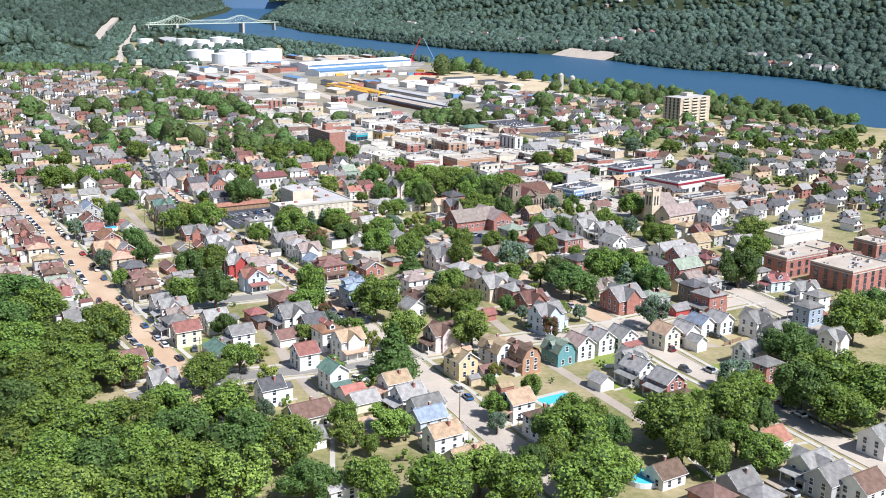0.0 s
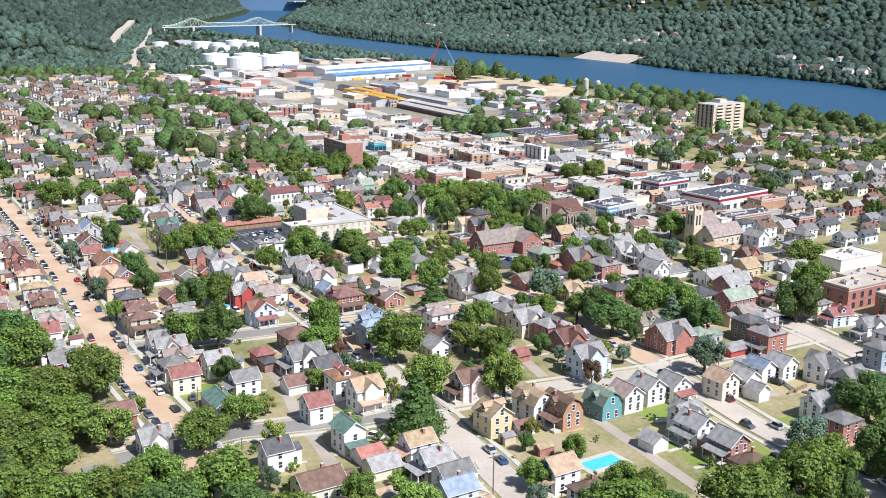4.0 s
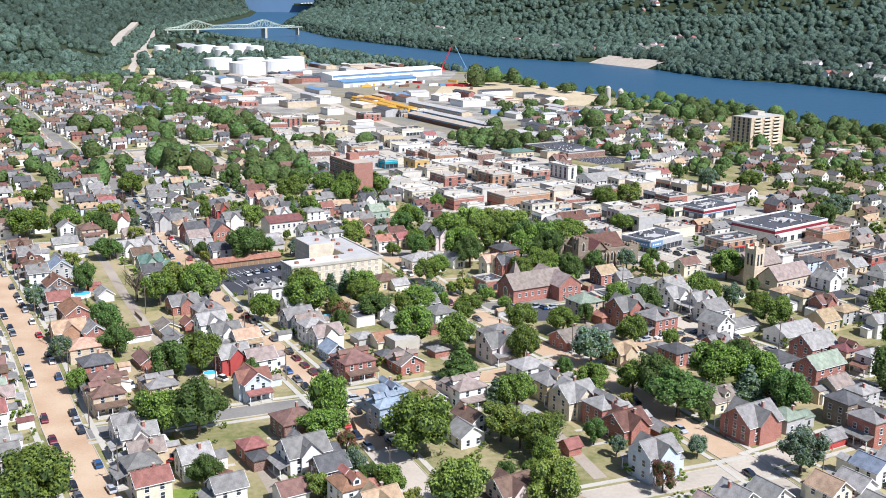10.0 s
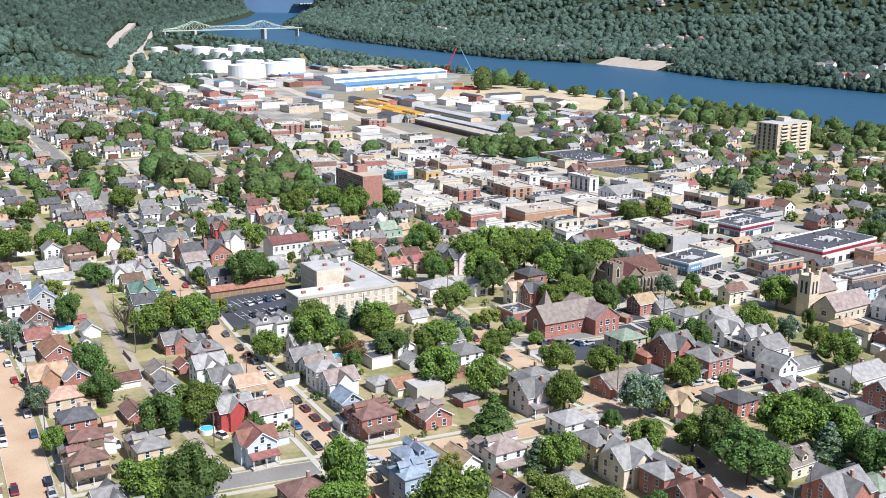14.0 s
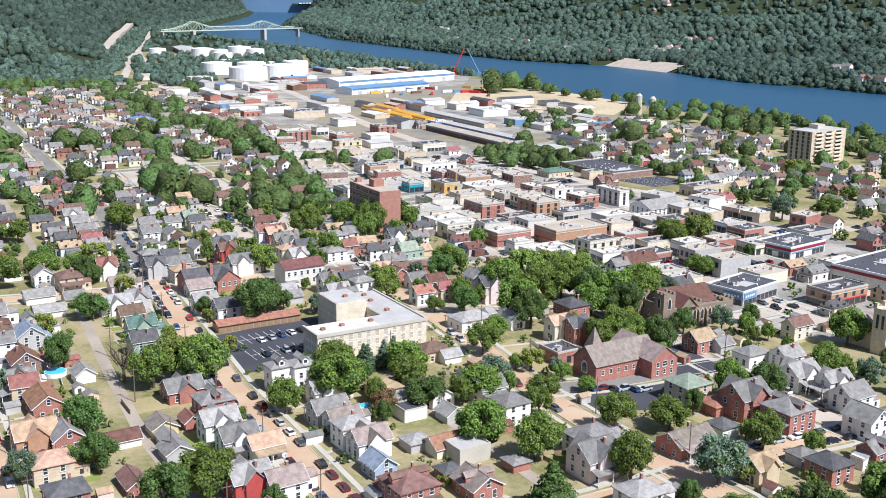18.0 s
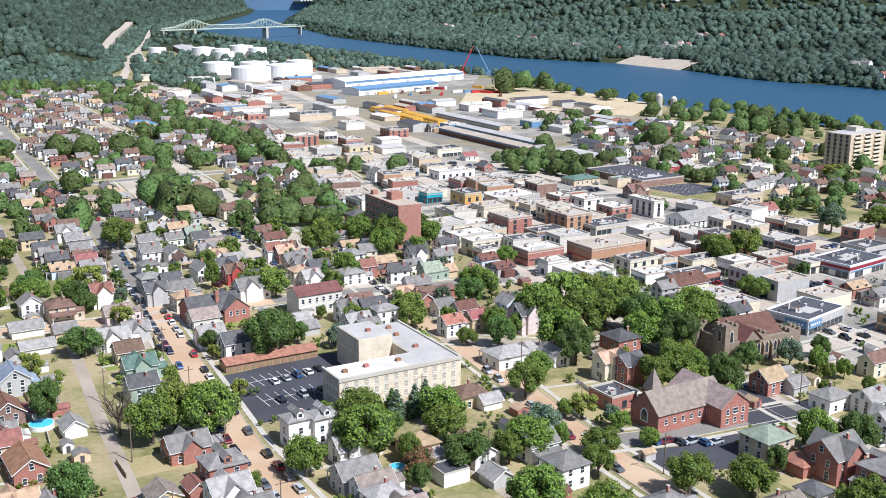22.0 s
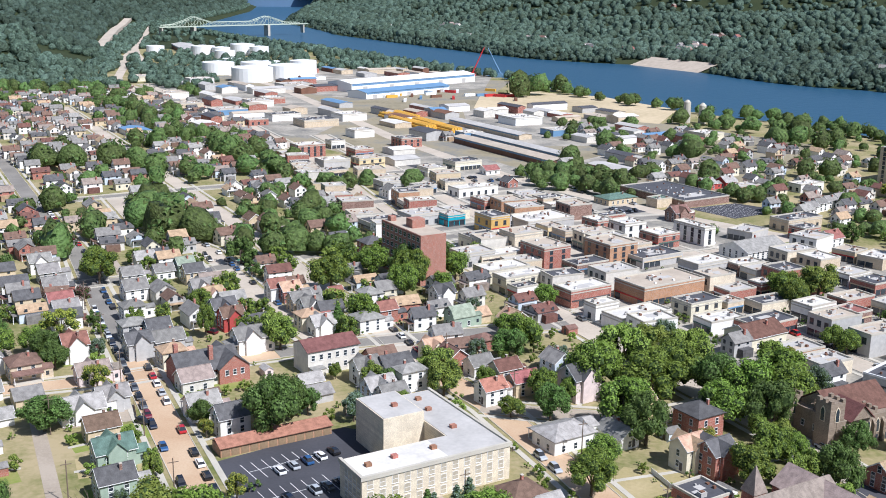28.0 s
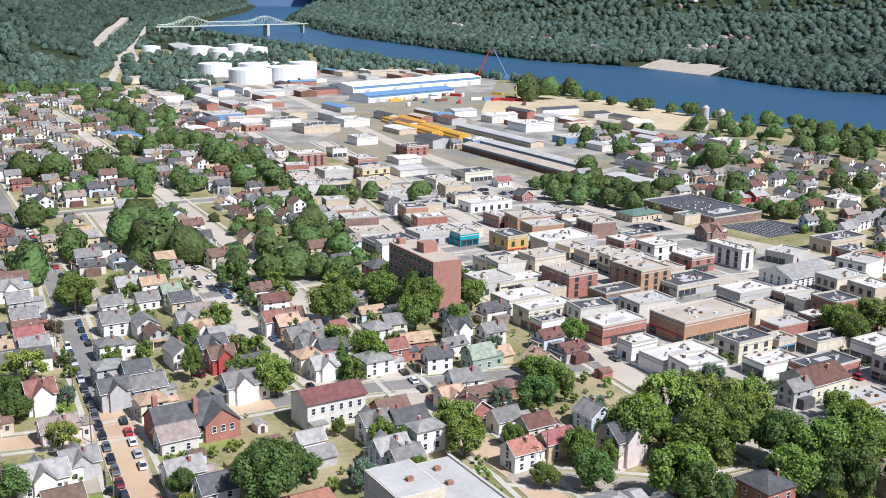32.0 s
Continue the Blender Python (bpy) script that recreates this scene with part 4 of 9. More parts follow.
def utility_pole(x, y, h=11.0, turn=0.0, lamp=False):
    ob = base("utility_pole", x, y, 0, turn, "weathered wooden utility pole with crossarm", "utility pole", "utility poles along the streets")
    Shape().tube((0, 0, -0.5), (0, 0, h), 0.17, 0.11, M["pole"], 8).part("shaft", ob)
    Shape().box(-1.2, -0.07, h - 1.1, 1.2, 0.07, h - 0.95, M["pole"]).part("crossarm", ob)
    if lamp:
        Shape().tube((0, 0, h - 2), (0, -2.2, h - 1.4), 0.05, 0.04, M["flatgrey"], 6).box(-0.15, -2.7, h - 1.5, 0.15, -2.1, h - 1.35, M["flatgrey"]).part("lamp_arm", ob)
    return ob
LINE_A = [(-5, 262), (-20, 308), (-32, 339), (-45, 379), (-58, 424), (-70, 462), (-95, 535), (-120, 606), (-150, 690), (-205, 850), (-290, 1100), (-350, 1280)]
LINE_B = [(75, 190), (61, 248), (55, 276), (45, 314), (36, 352), (22, 398), (9, 438), (-6, 482), (-22, 543), (-38, 605), (-54, 664), (-74, 745), (-110, 850), (-170, 1040), (-250, 1300)]
LINE_D = [(155, 190), (145, 230), (139, 256), (131, 285), (122, 335), (107, 395), (92, 430), (80, 468), (71, 512), (61, 555), (47, 592), (36, 640), (20, 690), (0, 760), (-40, 890), (-100, 1080), (-160, 1270)]
LINE_E = [(190, 330), (185, 360), (165, 409), (153, 436), (140, 480), (133, 517), (124, 550), (112, 595), (98, 651), (75, 750), (57, 848), (40, 971), (0, 1130), (-50, 1300), (-110, 1480)]
LINE_F = [(240, 340), (226, 428), (212, 465), (194, 526), (180, 570), (160, 630), (140, 690), (118, 760), (96, 850), (80, 940), (50, 1080)]
LINE_G = [(22, 607), (4, 655), (-9, 698), (-20, 738), (-54, 797), (-72, 860)]
LINE_H = [(232, 600), (213, 655), (195, 709), (172, 770), (150, 840)]
RAIL = [(290, 650), (241, 729), (209, 775), (177, 834), (146, 905), (125, 975), (102, 1060), (75, 1209), (30, 1450), (-60, 1700)]
street(LINE_A, 9.6, "brickroad", "orange brick street lined with parked cars")
street(LINE_B[:5], 9.0, "paleroad", "pale concrete street between the houses")
street(LINE_B[4:10], 8.6, "brickroad", "orange brick street lined with parked cars")
street(LINE_B[9:], 7.6, "asphalt", "grey asphalt street running out to the hills")
street(LINE_D[:5], 8.5, "paleroad", "pale concrete street between the houses")
street(LINE_D[4:11], 8.5, "brickroad", "worn brick street beneath the trees")
street(LINE_D[10:], 8.5, "paleroad", "pale street between the houses")
street(LINE_E[:7], 9.0, "paleroad", "pale street past the churches")
street(LINE_E[6:], 10.0, "paleroad", "pale main street through the shops")
street(LINE_F, 10.0, "paleroad", "pale main street through the shops")
street(LINE_G, 8.5, "paleroad", "pale worn street beneath the sports court")
street(LINE_H, 8.0, "asphalt", "grey street behind the shops")
street(RAIL, 11.0, "paleroad", "pale road beside the railway yard", False)
ALLEY = [[(22, 262), (12, 311), (9, 333), (2, 364)], [(-5, 390), (-16, 420), (-28, 452), (-43, 505), (-62, 578)], [(-64, 584), (-79, 624), (-110, 720), (-135, 800)],
         [(105, 235), (96, 272), (88, 305)], [(85, 328), (81, 361), (72, 392)], [(66, 410), (49, 456), (40, 493), (33, 520)], [(-30, 612), (-38, 650), (-47, 690), (-60, 735)], [(60, 400), (70, 372), (80, 335)]]
HILL_ROAD = [(-60, 1290), (-100, 1400), (-135, 1480), (-143, 1541), (-151, 1675), (-168, 1862), (-174, 2102), (-182, 2310), (-200, 2618), (-211, 2823)]
LOOP_ROAD = [(-172, 2060), (-156, 1917), (-138, 1800), (-112, 1718), (-60, 1690)]
UPPER_ROAD = [(-212, 2000), (-230, 2135), (-241, 2306), (-255, 2535), (-266, 2756), (-271, 2950)]
street(HILL_ROAD, 10.0, "paleroad", "pale highway at the foot of the hill", False, 1.0)
street(LOOP_ROAD, 9.0, "paleroad", "pale slip road curving below the hill", False, 0.9)
up = Shape()
for p, q in zip(UPPER_ROAD, UPPER_ROAD[1:]):
    zp, zq = float(land(*p)) + 4, float(land(*q)) + 4
    up.add([(p[0] - 8, p[1], zp), (p[0] + 8, p[1], zp), (q[0] + 8, q[1], zq), (q[0] - 8, q[1], zq), (p[0] + 9, p[1], zp - 14), (q[0] + 9, q[1], zq - 14)], [(0, 1, 2, 3), (1, 4, 5, 2)], M["paleroad"])
tagged(up.part("road"), "pale upper road cut into the hillside", "road", kind="structure")
for line in ALLEY:
    street(line, 3.5, "alley", "narrow gravel alley behind the gardens", False, 0.03)
CROSS = [([(-32, 289), (-4, 301), (13, 303), (29, 305), (51, 312)], "asphalt"), ([(51, 312), (78, 318), (102, 323), (126, 328)], "paleroad"), ([(126, 330), (143, 337), (185, 352)], "paleroad"),
         ([(-38, 372), (-4, 380), (9, 383), (24, 386)], "asphalt"), ([(24, 387), (40, 390), (72, 398), (100, 408)], "brickroad"), ([(104, 410), (130, 420), (162, 428)], "brickroad"),
         ([(-110, 580), (-63, 587), (-39, 591), (-27, 595), (-2, 603), (5, 605)], "brickroad"), ([(5, 605.5), (30, 612), (50, 615), (75, 618), (103, 621)], "asphalt"),
         ([(58, 555), (75, 548), (100, 540), (124, 547)], "alley"), ([(124, 548), (150, 528), (172, 526), (215, 540), (260, 560)], "paleroad"),
         ([(80, 468), (100, 470), (141, 480), (150, 478)], "asphalt"), ([(-70, 690), (0, 715), (60, 740), (90, 752)], "asphalt"), ([(105, 640), (150, 660), (185, 690)], "asphalt"), ([(137, 697), (195, 709), (241, 729)], "paleroad"), ([(118, 760), (172, 775), (205, 780)], "asphalt"), ([(70, 760), (118, 780)], "asphalt"), ([(60, 830), (97, 850), (150, 862)], "asphalt"), ([(-100, 850), (-40, 875), (50, 905), (120, 930)], "asphalt")]
for line, key in CROSS:
    street(line, 7.5, key, {"asphalt": "grey asphalt cross street", "paleroad": "pale concrete cross street", "brickroad": "orange brick cross street", "alley": "gravel cross lane"}[key], True, 0.05)

# ---- patches of ground ----
patch("paved_ground", [(124, 560), (175, 505), (230, 470), (300, 520), (270, 640), (215, 760), (150, 960), (60, 1000), (78, 780), (104, 655)], "townlot", "pale paved ground between the shops", "pavement", 0.02)
patch("parking_lot", [(-12, 531), (-3, 494), (17, 499), (25, 530), (30, 541), (20, 547)], "newasphalt", "fresh black asphalt parking lot", "parking lot", 0.05)
patch("parking_lot", [(88, 462), (92, 450), (122, 448), (130, 470), (117, 469), (104, 463)], "newasphalt", "black asphalt parking lot by the church", "parking lot", 0.06)
patch("parking_lot", [(126, 470), (143, 474), (137, 500), (122, 494)], "newasphalt", "marked asphalt parking lot behind the church", "parking lot", 0.06)
patch("parking_lot", [(205, 458), (232, 462), (226, 500), (212, 492)], "newasphalt", "marked asphalt parking lot", "parking lot", 0.06)
patch("lawn", [(76, 505), (84, 476), (92, 478), (98, 486), (96, 506), (84, 514)], "drylawn", "parched park lawn by the red church", "lawn", 0.03)
patch("dirt_field", [(75, 1180), (120, 1140), (175, 1150), (189, 1240), (180, 1330), (90, 1330)], "scrub", "dry grass field of the works yard", "field", 0.03)
patch("dirt_field", [(200, 1240), (330, 1120), (385, 1215), (350, 1330), (290, 1380), (230, 1350)], "dirt", "bare pale earth by the river", "field", 0.03)
patch("works_yard", [(20, 1420), (90, 1330), (250, 1420), (290, 1560), (240, 1700), (40, 1640)], "townlot", "pale paved works yard", "yard", 0.02)
patch("works_yard", [(110, 1150), (150, 1010), (240, 1010), (320, 1110), (200, 1235)], "townlot", "pale railway works yard", "yard", 0.022)
patch("lawn", [(400, 703), (430, 641), (520, 700), (507, 757), (447, 769)], "drylawn", "open parched meadow by the river", "lawn", 0.02)
patch("lawn", [(380, 770), (420, 756), (446, 803), (413, 817)], "drylawn", "parched meadow beside the riverside hall", "lawn", 0.022)
patch("parking_lot", [(219, 797), (233, 771), (267, 786), (250, 807)], "newasphalt", "worn marked asphalt parking lot", "parking lot", 0.05)
patch("vacant_lot", [(188, 928), (210, 880), (255, 933), (230, 967)], "townlot", "bare pale vacant lot", "vacant lot", 0.04)
patch("sports_court", [(-9, 722), (-5, 706), (5, 710), (1, 726)], "court", "green and red basketball court", "sports court", 0.05)
patch("works_yard", [(-110, 1480), (-40, 1180), (40, 1060), (85, 1180), (60, 1330), (20, 1420), (0, 1480)], "townlot", "pale paved works yard", "yard", 0.018)


patch("works_ground", [(64, 985), (150, 860), (210, 800), (330, 900), (400, 1000), (330, 1130), (200, 1240), (300, 1500), (40, 1640), (-110, 1500), (-40, 1180)], "scrub", "worn brown ground of the railway works", "ground", 0.012)


# ---- landmarks ----
TURN = 22.0
sch = base("school", 33.5, 517, 0, 20, "three-storey pale brick school with a U-shaped flat white roof", "school")
Shape().box(-19, -12, 0, 19, -1, 8.7, M["palebrick"]).part("front_wing", sch)
Shape().box(8, -1, 0, 19, 26, 8.7, M["palebrick"]).part("back_wing", sch)
Shape().box(-3, 9, 0, 8, 24, 11.2, M["palebrick"]).part("stair_wing", sch)
Shape().box(-18.6, -11.6, 8.7, 3, -1.3, 8.8, M["flatwhite"]).part("roof", sch)
Shape().box(3, -11.6, 8.7, 18.6, -1.3, 8.8, M["flatgrey"]).box(8.3, -1.3, 8.7, 18.6, 25.6, 8.8, M["flatgrey"]).part("roof", sch)
Shape().box(-2.7, 9.3, 11.2, 7.7, 23.7, 11.3, M["flatgrey"]).part("roof", sch)
for q in ((-19.3, -12.3, 19.3, -11.6), (-19.3, -11.6, -18.6, -0.8), (18.6, -11.6, 19.3, 26.3)):
    Shape().box(q[0], q[1], 8.2, q[2], q[3], 9.2, M["concrete"]).part("cornice", sch)
for k in range(3):
    for i in range(12):
        put("window", WIN[("pale", 2)], sch, m=pose(-17 + i * 3.05, -12.003, 1.6 + k * 2.7))
    for i in range(4):
        put("window", WIN[("pale", 2)], sch, m=pose(-19.003, -10.6 + i * 2.1, 1.6 + k * 2.7, 0, 0, 270))
for i in range(7):
    ux, uy = (-15, -8, 2, 12, 12, 13, 3)[i], (-7, -6, -6, 2, 14, 21, 15)[i]
    zz = 11.2 if i == 6 else 8.7
    Shape().box(ux - 0.7, uy - 0.6, zz, ux + 0.7, uy + 0.6, zz + 0.9, M["rust"]).part("roof_vent", sch)

gar = base("garage_row", 2, 541, 0, 20.5, "long row of twelve lock-up garages with a rust-red roof", "garage")
Shape().box(-14.6, -3, 0, 14.6, 3, 2.4, M["orangebrick"]).part("wall", gar)
Shape().sheet((-14.9, -3.5, 2.35), (14.9, -3.5, 2.35), (14.9, 0.6, 3.6), (-14.9, 0.6, 3.6), 0.15, M["rust"]).sheet((14.9, 3.4, 2.35), (-14.9, 3.4, 2.35), (-14.9, 0.6, 3.6), (14.9, 0.6, 3.6), 0.15, M["rust"]).part("roof", gar)
for i in range(12):
    Shape().box(-1.0, -0.06, 0, 1.0, 0, 2.1, M["wood"]).part("garage_door", gar, m=pose(-13.3 + i * 2.42, -3.003, 0.05))

apt = base("apartment_block", 60, 690, 0, 20, "six-storey red brick apartment block with a blank end wall", "apartment building")
Shape().box(-5.5, -16, 0, 5.5, 16, 19.5, M["apartbrick"]).part("wall", apt)
Shape().box(-5.2, -15.7, 19.5, 5.2, 15.7, 19.6, M["flattan"]).part("roof", apt)
Shape().box(-2.5, -4, 19.5, 3, 1, 23, M["apartbrick"]).part("lift_house", apt)
Shape().box(-4, 11, 19.5, -1.5, 13.5, 21.5, M["apartbrick"]).part("stair_house", apt)
for k in range(6):
    for i in range(9):
        put("window", WIN[("trim", 2)], apt, m=pose(-5.51, -14 + i * 3.5, 2.2 + k * 3.1, 0, 0, 270))

hi = base("tower_block", 379, 853, 0, 26, "eight-storey tan concrete riverside tower block with balconies", "apartment building")
Shape().box(-19, -11, 0, 19, 7, 22, M["tanbrick"]).part("wall", hi)
Shape().box(-18.5, -10.5, 22, 18.5, 6.5, 22.2, M["flatgrey"]).box(-2, -3, 22, 6, 4, 25, M["concrete"]).part("roof", hi)
for k in range(8):
    for i in range(3):
        Shape().box(-15.5 + i * 11, -12.0, 1.0 + k * 2.6, -7.5 + i * 11, -11.0, 2.0 + k * 2.6, M["palebrick"]).box(-14.5 + i * 11, -11.03, 2.1 + k * 2.6, -8.5 + i * 11, -11.0, 3.2 + k * 2.6, M["pane"]).part("balcony", hi)
    for i in range(4):
        put("window", WIN[("darktrim", 2)], hi, m=pose(-19.02, -8.5 + i * 4.2, 2.3 + k * 2.6, 0, 0, 270))

rch = base("church", 108, 480, 0, -70, "red brick church with a grey gable roof and small spire", "church")
Shape().gable(12, 26, 0, 5.6, 10.5, M["brick"]).part("nave", rch)
Shape().sheet((6.5, -13.4, 5.2), (6.5, 13.4, 5.2), (0, 13.4, 10.6), (0, -13.4, 10.6), 0.2, M["taupe"]).sheet((-6.5, 13.4, 5.2), (-6.5, -13.4, 5.2), (0, -13.4, 10.6), (0, 13.4, 10.6), 0.2, M["taupe"]).part("roof", rch)
tr = Shape().gable(11, 22, 0, 6.2, 10.0, M["brick"])
tr.part("transept", rch, m=pose(1, 11, 0, 0, 0, 90))
Shape().sheet((6, -11.4, 5.8), (6, 11.4, 5.8), (0, 11.4, 10.1), (0, -11.4, 10.1), 0.2, M["taupe"]).sheet((-6, 11.4, 5.8), (-6, -11.4, 5.8), (0, -11.4, 10.1), (0, 11.4, 10.1), 0.2, M["taupe"]).part("roof", rch, m=pose(1, 11, 0, 0, 0, 90))
Shape().box(-10, -5, 0, -6, -1, 7, M["brick"]).add([(-10.3, -5.3, 7), (-5.7, -5.3, 7), (-5.7, -0.7, 7), (-10.3, -0.7, 7), (-8, -3, 13.5)], [(0, 1, 4), (1, 2, 4), (2, 3, 4), (3, 0, 4)], M["taupe"]).part("spire", rch)
for i in range(6):
    put("window", WIN[("trim", 1)], rch, m=pose(6.01, -10 + i * 3.2, 3.0, 0, 0, 90))
put("window", Shape().prism([(-1.6, 0), (1.6, 0), (1.6, 2.5), (0.9, 3.7), (0, 4.1), (-0.9, 3.7), (-1.6, 2.5)], 0, 0.1, M["trim"]).prism([(-1.2, 0.3), (1.2, 0.3), (1.2, 2.4), (0.7, 3.3), (0, 3.6), (-0.7, 3.3), (-1.2, 2.4)], 0.05, 0.14, M["pane"]).mesh("arched_window"), rch, m=pose(0, -13.0, 1.8, 90, 0, 0))
put("window", WIN[("trim", 2)], rch, m=pose(12.03, 11, 4.6, 0, 0, 90))
for k in range(2):
    for i in range(3):
        put("window", WIN[("trim", 1)], rch, m=pose(12.02, 8 + i * 3, 1.8 + k * 2.6, 0, 0, 90))

rch.scale = (0.9, 0.9, 0.92)

cat = base("stone_church", 149, 527, 0, -74, "dark stone church with square towers and red-brown roofs", "church")
Shape().box(-9, -13, 0, 9, 14, 7.5, M["stone"]).part("nave", cat)
for q in ((6.5, -13, 12.5), (6.5, -1.5, 8.6), (6.5, 12.5, 8.0), (-7.5, -13, 9.5)):
    s = Shape().box(q[0] - 2.4, q[1] - 2.4, 0, q[0] + 2.4, q[1] + 2.4, q[2], M["stone"])
    for cx in (-2.4, -0.5, 1.4):
        for cy in (-2.4, 1.4):
            s.box(q[0] + cx, q[1] + cy, q[2], q[0] + cx + 1.0, q[1] + cy + 1.0, q[2] + 0.8, M["stone"])
    s.part("tower", cat)
Shape().gable(13, 20, 7.5, 7.6, 12, M["stone"]).sheet((7, -10.2, 7.5), (7, 10.2, 7.5), (0, 10.2, 12.2), (0, -10.2, 12.2), 0.2, M["maroonroof"]).sheet((-7, 10.2, 7.5), (-7, -10.2, 7.5), (0, -10.2, 12.2), (0, 10.2, 12.2), 0.2, M["maroonroof"]).part("roof", cat, m=pose(0, -1, 0))
Shape().gable(7, 12, 7.5, 7.6, 11, M["stone"]).sheet((4, -6.4, 7.3), (4, 6, 7.3), (0, 6, 11.2), (0, -6.4, 11.2), 0.2, M["maroonroof"]).sheet((-4, 6, 7.3), (-4, -6.4, 7.3), (0, -6.4, 11.2), (0, 6, 11.2), 0.2, M["maroonroof"]).part("roof", cat, m=pose(4, -5.5, 0, 0, 0, 90))
POINTED = Shape().prism([(-0.8, 0), (0.8, 0), (0.8, 2.9), (0.45, 3.6), (0, 4.1), (-0.45, 3.6), (-0.8, 2.9)], 0, 0.1, M["sandstone"]).prism([(-0.55, 0.2), (0.55, 0.2), (0.55, 2.8), (0.3, 3.4), (0, 3.7), (-0.3, 3.4), (-0.55, 2.8)], 0.05, 0.14, M["pane"]).mesh("pointed_window")
BUTTRESS = Shape().box(0, -0.4, 0, 0.9, 0.4, 5.2, M["stone"]).add([(0, -0.4, 6.4), (0, 0.4, 6.4), (0, -0.4, 5.2), (0, 0.4, 5.2), (0.9, -0.4, 5.2), (0.9, 0.4, 5.2)], [(0, 4, 5, 1), (0, 2, 4), (1, 5, 3)], M["stone"]).mesh("buttress")
for i in range(7):
    put("window", POINTED, cat, m=pose(9.01, -8.6 + i * 3.3, 2.4, 90, 0, 90))
    put("window", WIN[("darktrim", 1)], cat, m=pose(9.01, -8.6 + i * 3.3, 1.0, 0, 0, 90))
    put("buttress", BUTTRESS, cat, m=pose(9.0, -10.2 + i * 3.3, 0))
for tx, ty, tz in ((6.5, -13, 7.5), (-7.5, -13, 4.5)):
    put("window", POINTED, cat, m=pose(tx, ty - 2.42, tz, 90, 0, 0))
    put("window", POINTED, cat, m=pose(tx + 2.42, ty, tz, 90, 0, 90))
for i in range(4):
    put("window", WIN[("trim", 1)], cat, m=pose(-6 + i * 4, -13.01, 3.5))

tch = base("sandstone_church", 205, 486, 0, -66, "tan sandstone church with a square bell tower", "church")
Shape().gable(11, 20, 0, 6.5, 11, M["sandstone"]).part("nave", tch, m=pose(-8, 3, 0))
Shape().sheet((6, -10.3, 6), (6, 10.3, 6), (0, 10.3, 11.2), (0, -10.3, 11.2), 0.2, M["taupe"]).sheet((-6, 10.3, 6), (-6, -10.3, 6), (0, -10.3, 11.2), (0, 10.3, 11.2), 0.2, M["taupe"]).part("roof", tch, m=pose(-8, 3, 0))
s = Shape().box(-2.6, -2.6, 0, 2.6, 2.6, 15, M["sandstone"])
for cx in (-2.6, 1.6):
    for cy in (-2.6, 1.6):
        s.box(cx, cy, 15, cx + 1, cy + 1, 16.6, M["sandstone"])
for cx in (-1.4, 0.5):
    s.box(cx, -2.66, 8.5, cx + 0.9, -2.58, 13, M["pane"])
    s.box(2.58, cx, 8.5, 2.66, cx + 0.9, 13, M["pane"])
s.part("bell_tower", tch, m=pose(0, -7, 0))
Shape().gable(9, 20, 0, 5, 9, M["sandstone"]).part("hall", tch, m=pose(8, 2, 0))
Shape().sheet((5, -10.3, 4.6), (5, 10.3, 4.6), (0, 10.3, 9.2), (0, -10.3, 9.2), 0.2, M["taupe"]).sheet((-5, 10.3, 4.6), (-5, -10.3, 4.6), (0, -10.3, 9.2), (0, 10.3, 9.2), 0.2, M["taupe"]).part("roof", tch, m=pose(8, 2, 0))
for i in range(5):
    put("window", WIN[("trim", 1)], tch, m=pose(12.51, -5 + i * 3.4, 2.4, 0, 0, 90))
put("window", WIN[("trim", 2)], tch, m=pose(8, -8.02, 3.0))

gch = base("brick_church", -16.5, 588, 0, -68, "low red brick church hall with a dark gable roof", "church")
Shape().gable(11.5, 18, 0, 4.6, 8.6, M["brick"]).part("wall", gch)
Shape().gable(9, 14, 0, 4.6, 8.2, M["brick"]).part("transept", gch, m=pose(0.8, 6.5, 0, 0, 0, 90))
Shape().fold([(4.9, 4.35), (0, 8.3), (-4.9, 4.35)], -7.4, 7.4, 0.18, M["dark"]).part("roof", gch, m=pose(0.8, 6.5, 0, 0, 0, 90))
Shape().fold([(6.4, 4.2), (0, 8.7), (-6.4, 4.2)], -9.4, 9.4, 0.18, M["dark"]).part("roof", gch)
for cx, cy in ((3, 1.2), (-3, -7)):
    Shape().box(cx - 0.6, cy - 0.6, 5, cx + 0.6, cy + 0.6, 10.5, M["brick"]).part("chimney", gch)
for i in range(3):
    put("window", WIN[("trim", 1)], gch, m=pose(5.76, -7.5 + i * 3.6, 2.2, 0, 0, 90))
    put("window", WIN[("trim", 1)], gch, m=pose(7.81, 4.2 + i * 2.3, 3.2, 0, 0, 90))

ld = base("lodging_house", 19, 592, 0, -68, "long pale three-storey house with a dull red-brown roof", "house")
Shape().gable(10, 16.5, 0, 7.6, 9.6, M["palecream"]).part("wall", ld)
Shape().fold([(5.5, 7.35), (0, 9.7), (-5.5, 7.35)], -8.7, 8.7, 0.18, M["maroonroof"]).part("roof", ld)
Shape().box(5, -8, 0, 8, -4, 2.8, M["palecream"]).box(4.9, -8.2, 2.8, 8.2, -3.8, 3.0, M["lightgrey"]).part("side_wing", ld)
for k in range(2):
    for i in range(6):
        put("window", WIN[("trim", 1)], ld, m=pose(5.01, -6.6 + i * 2.6, 2.2 + k * 3.2, 0, 0, 90))

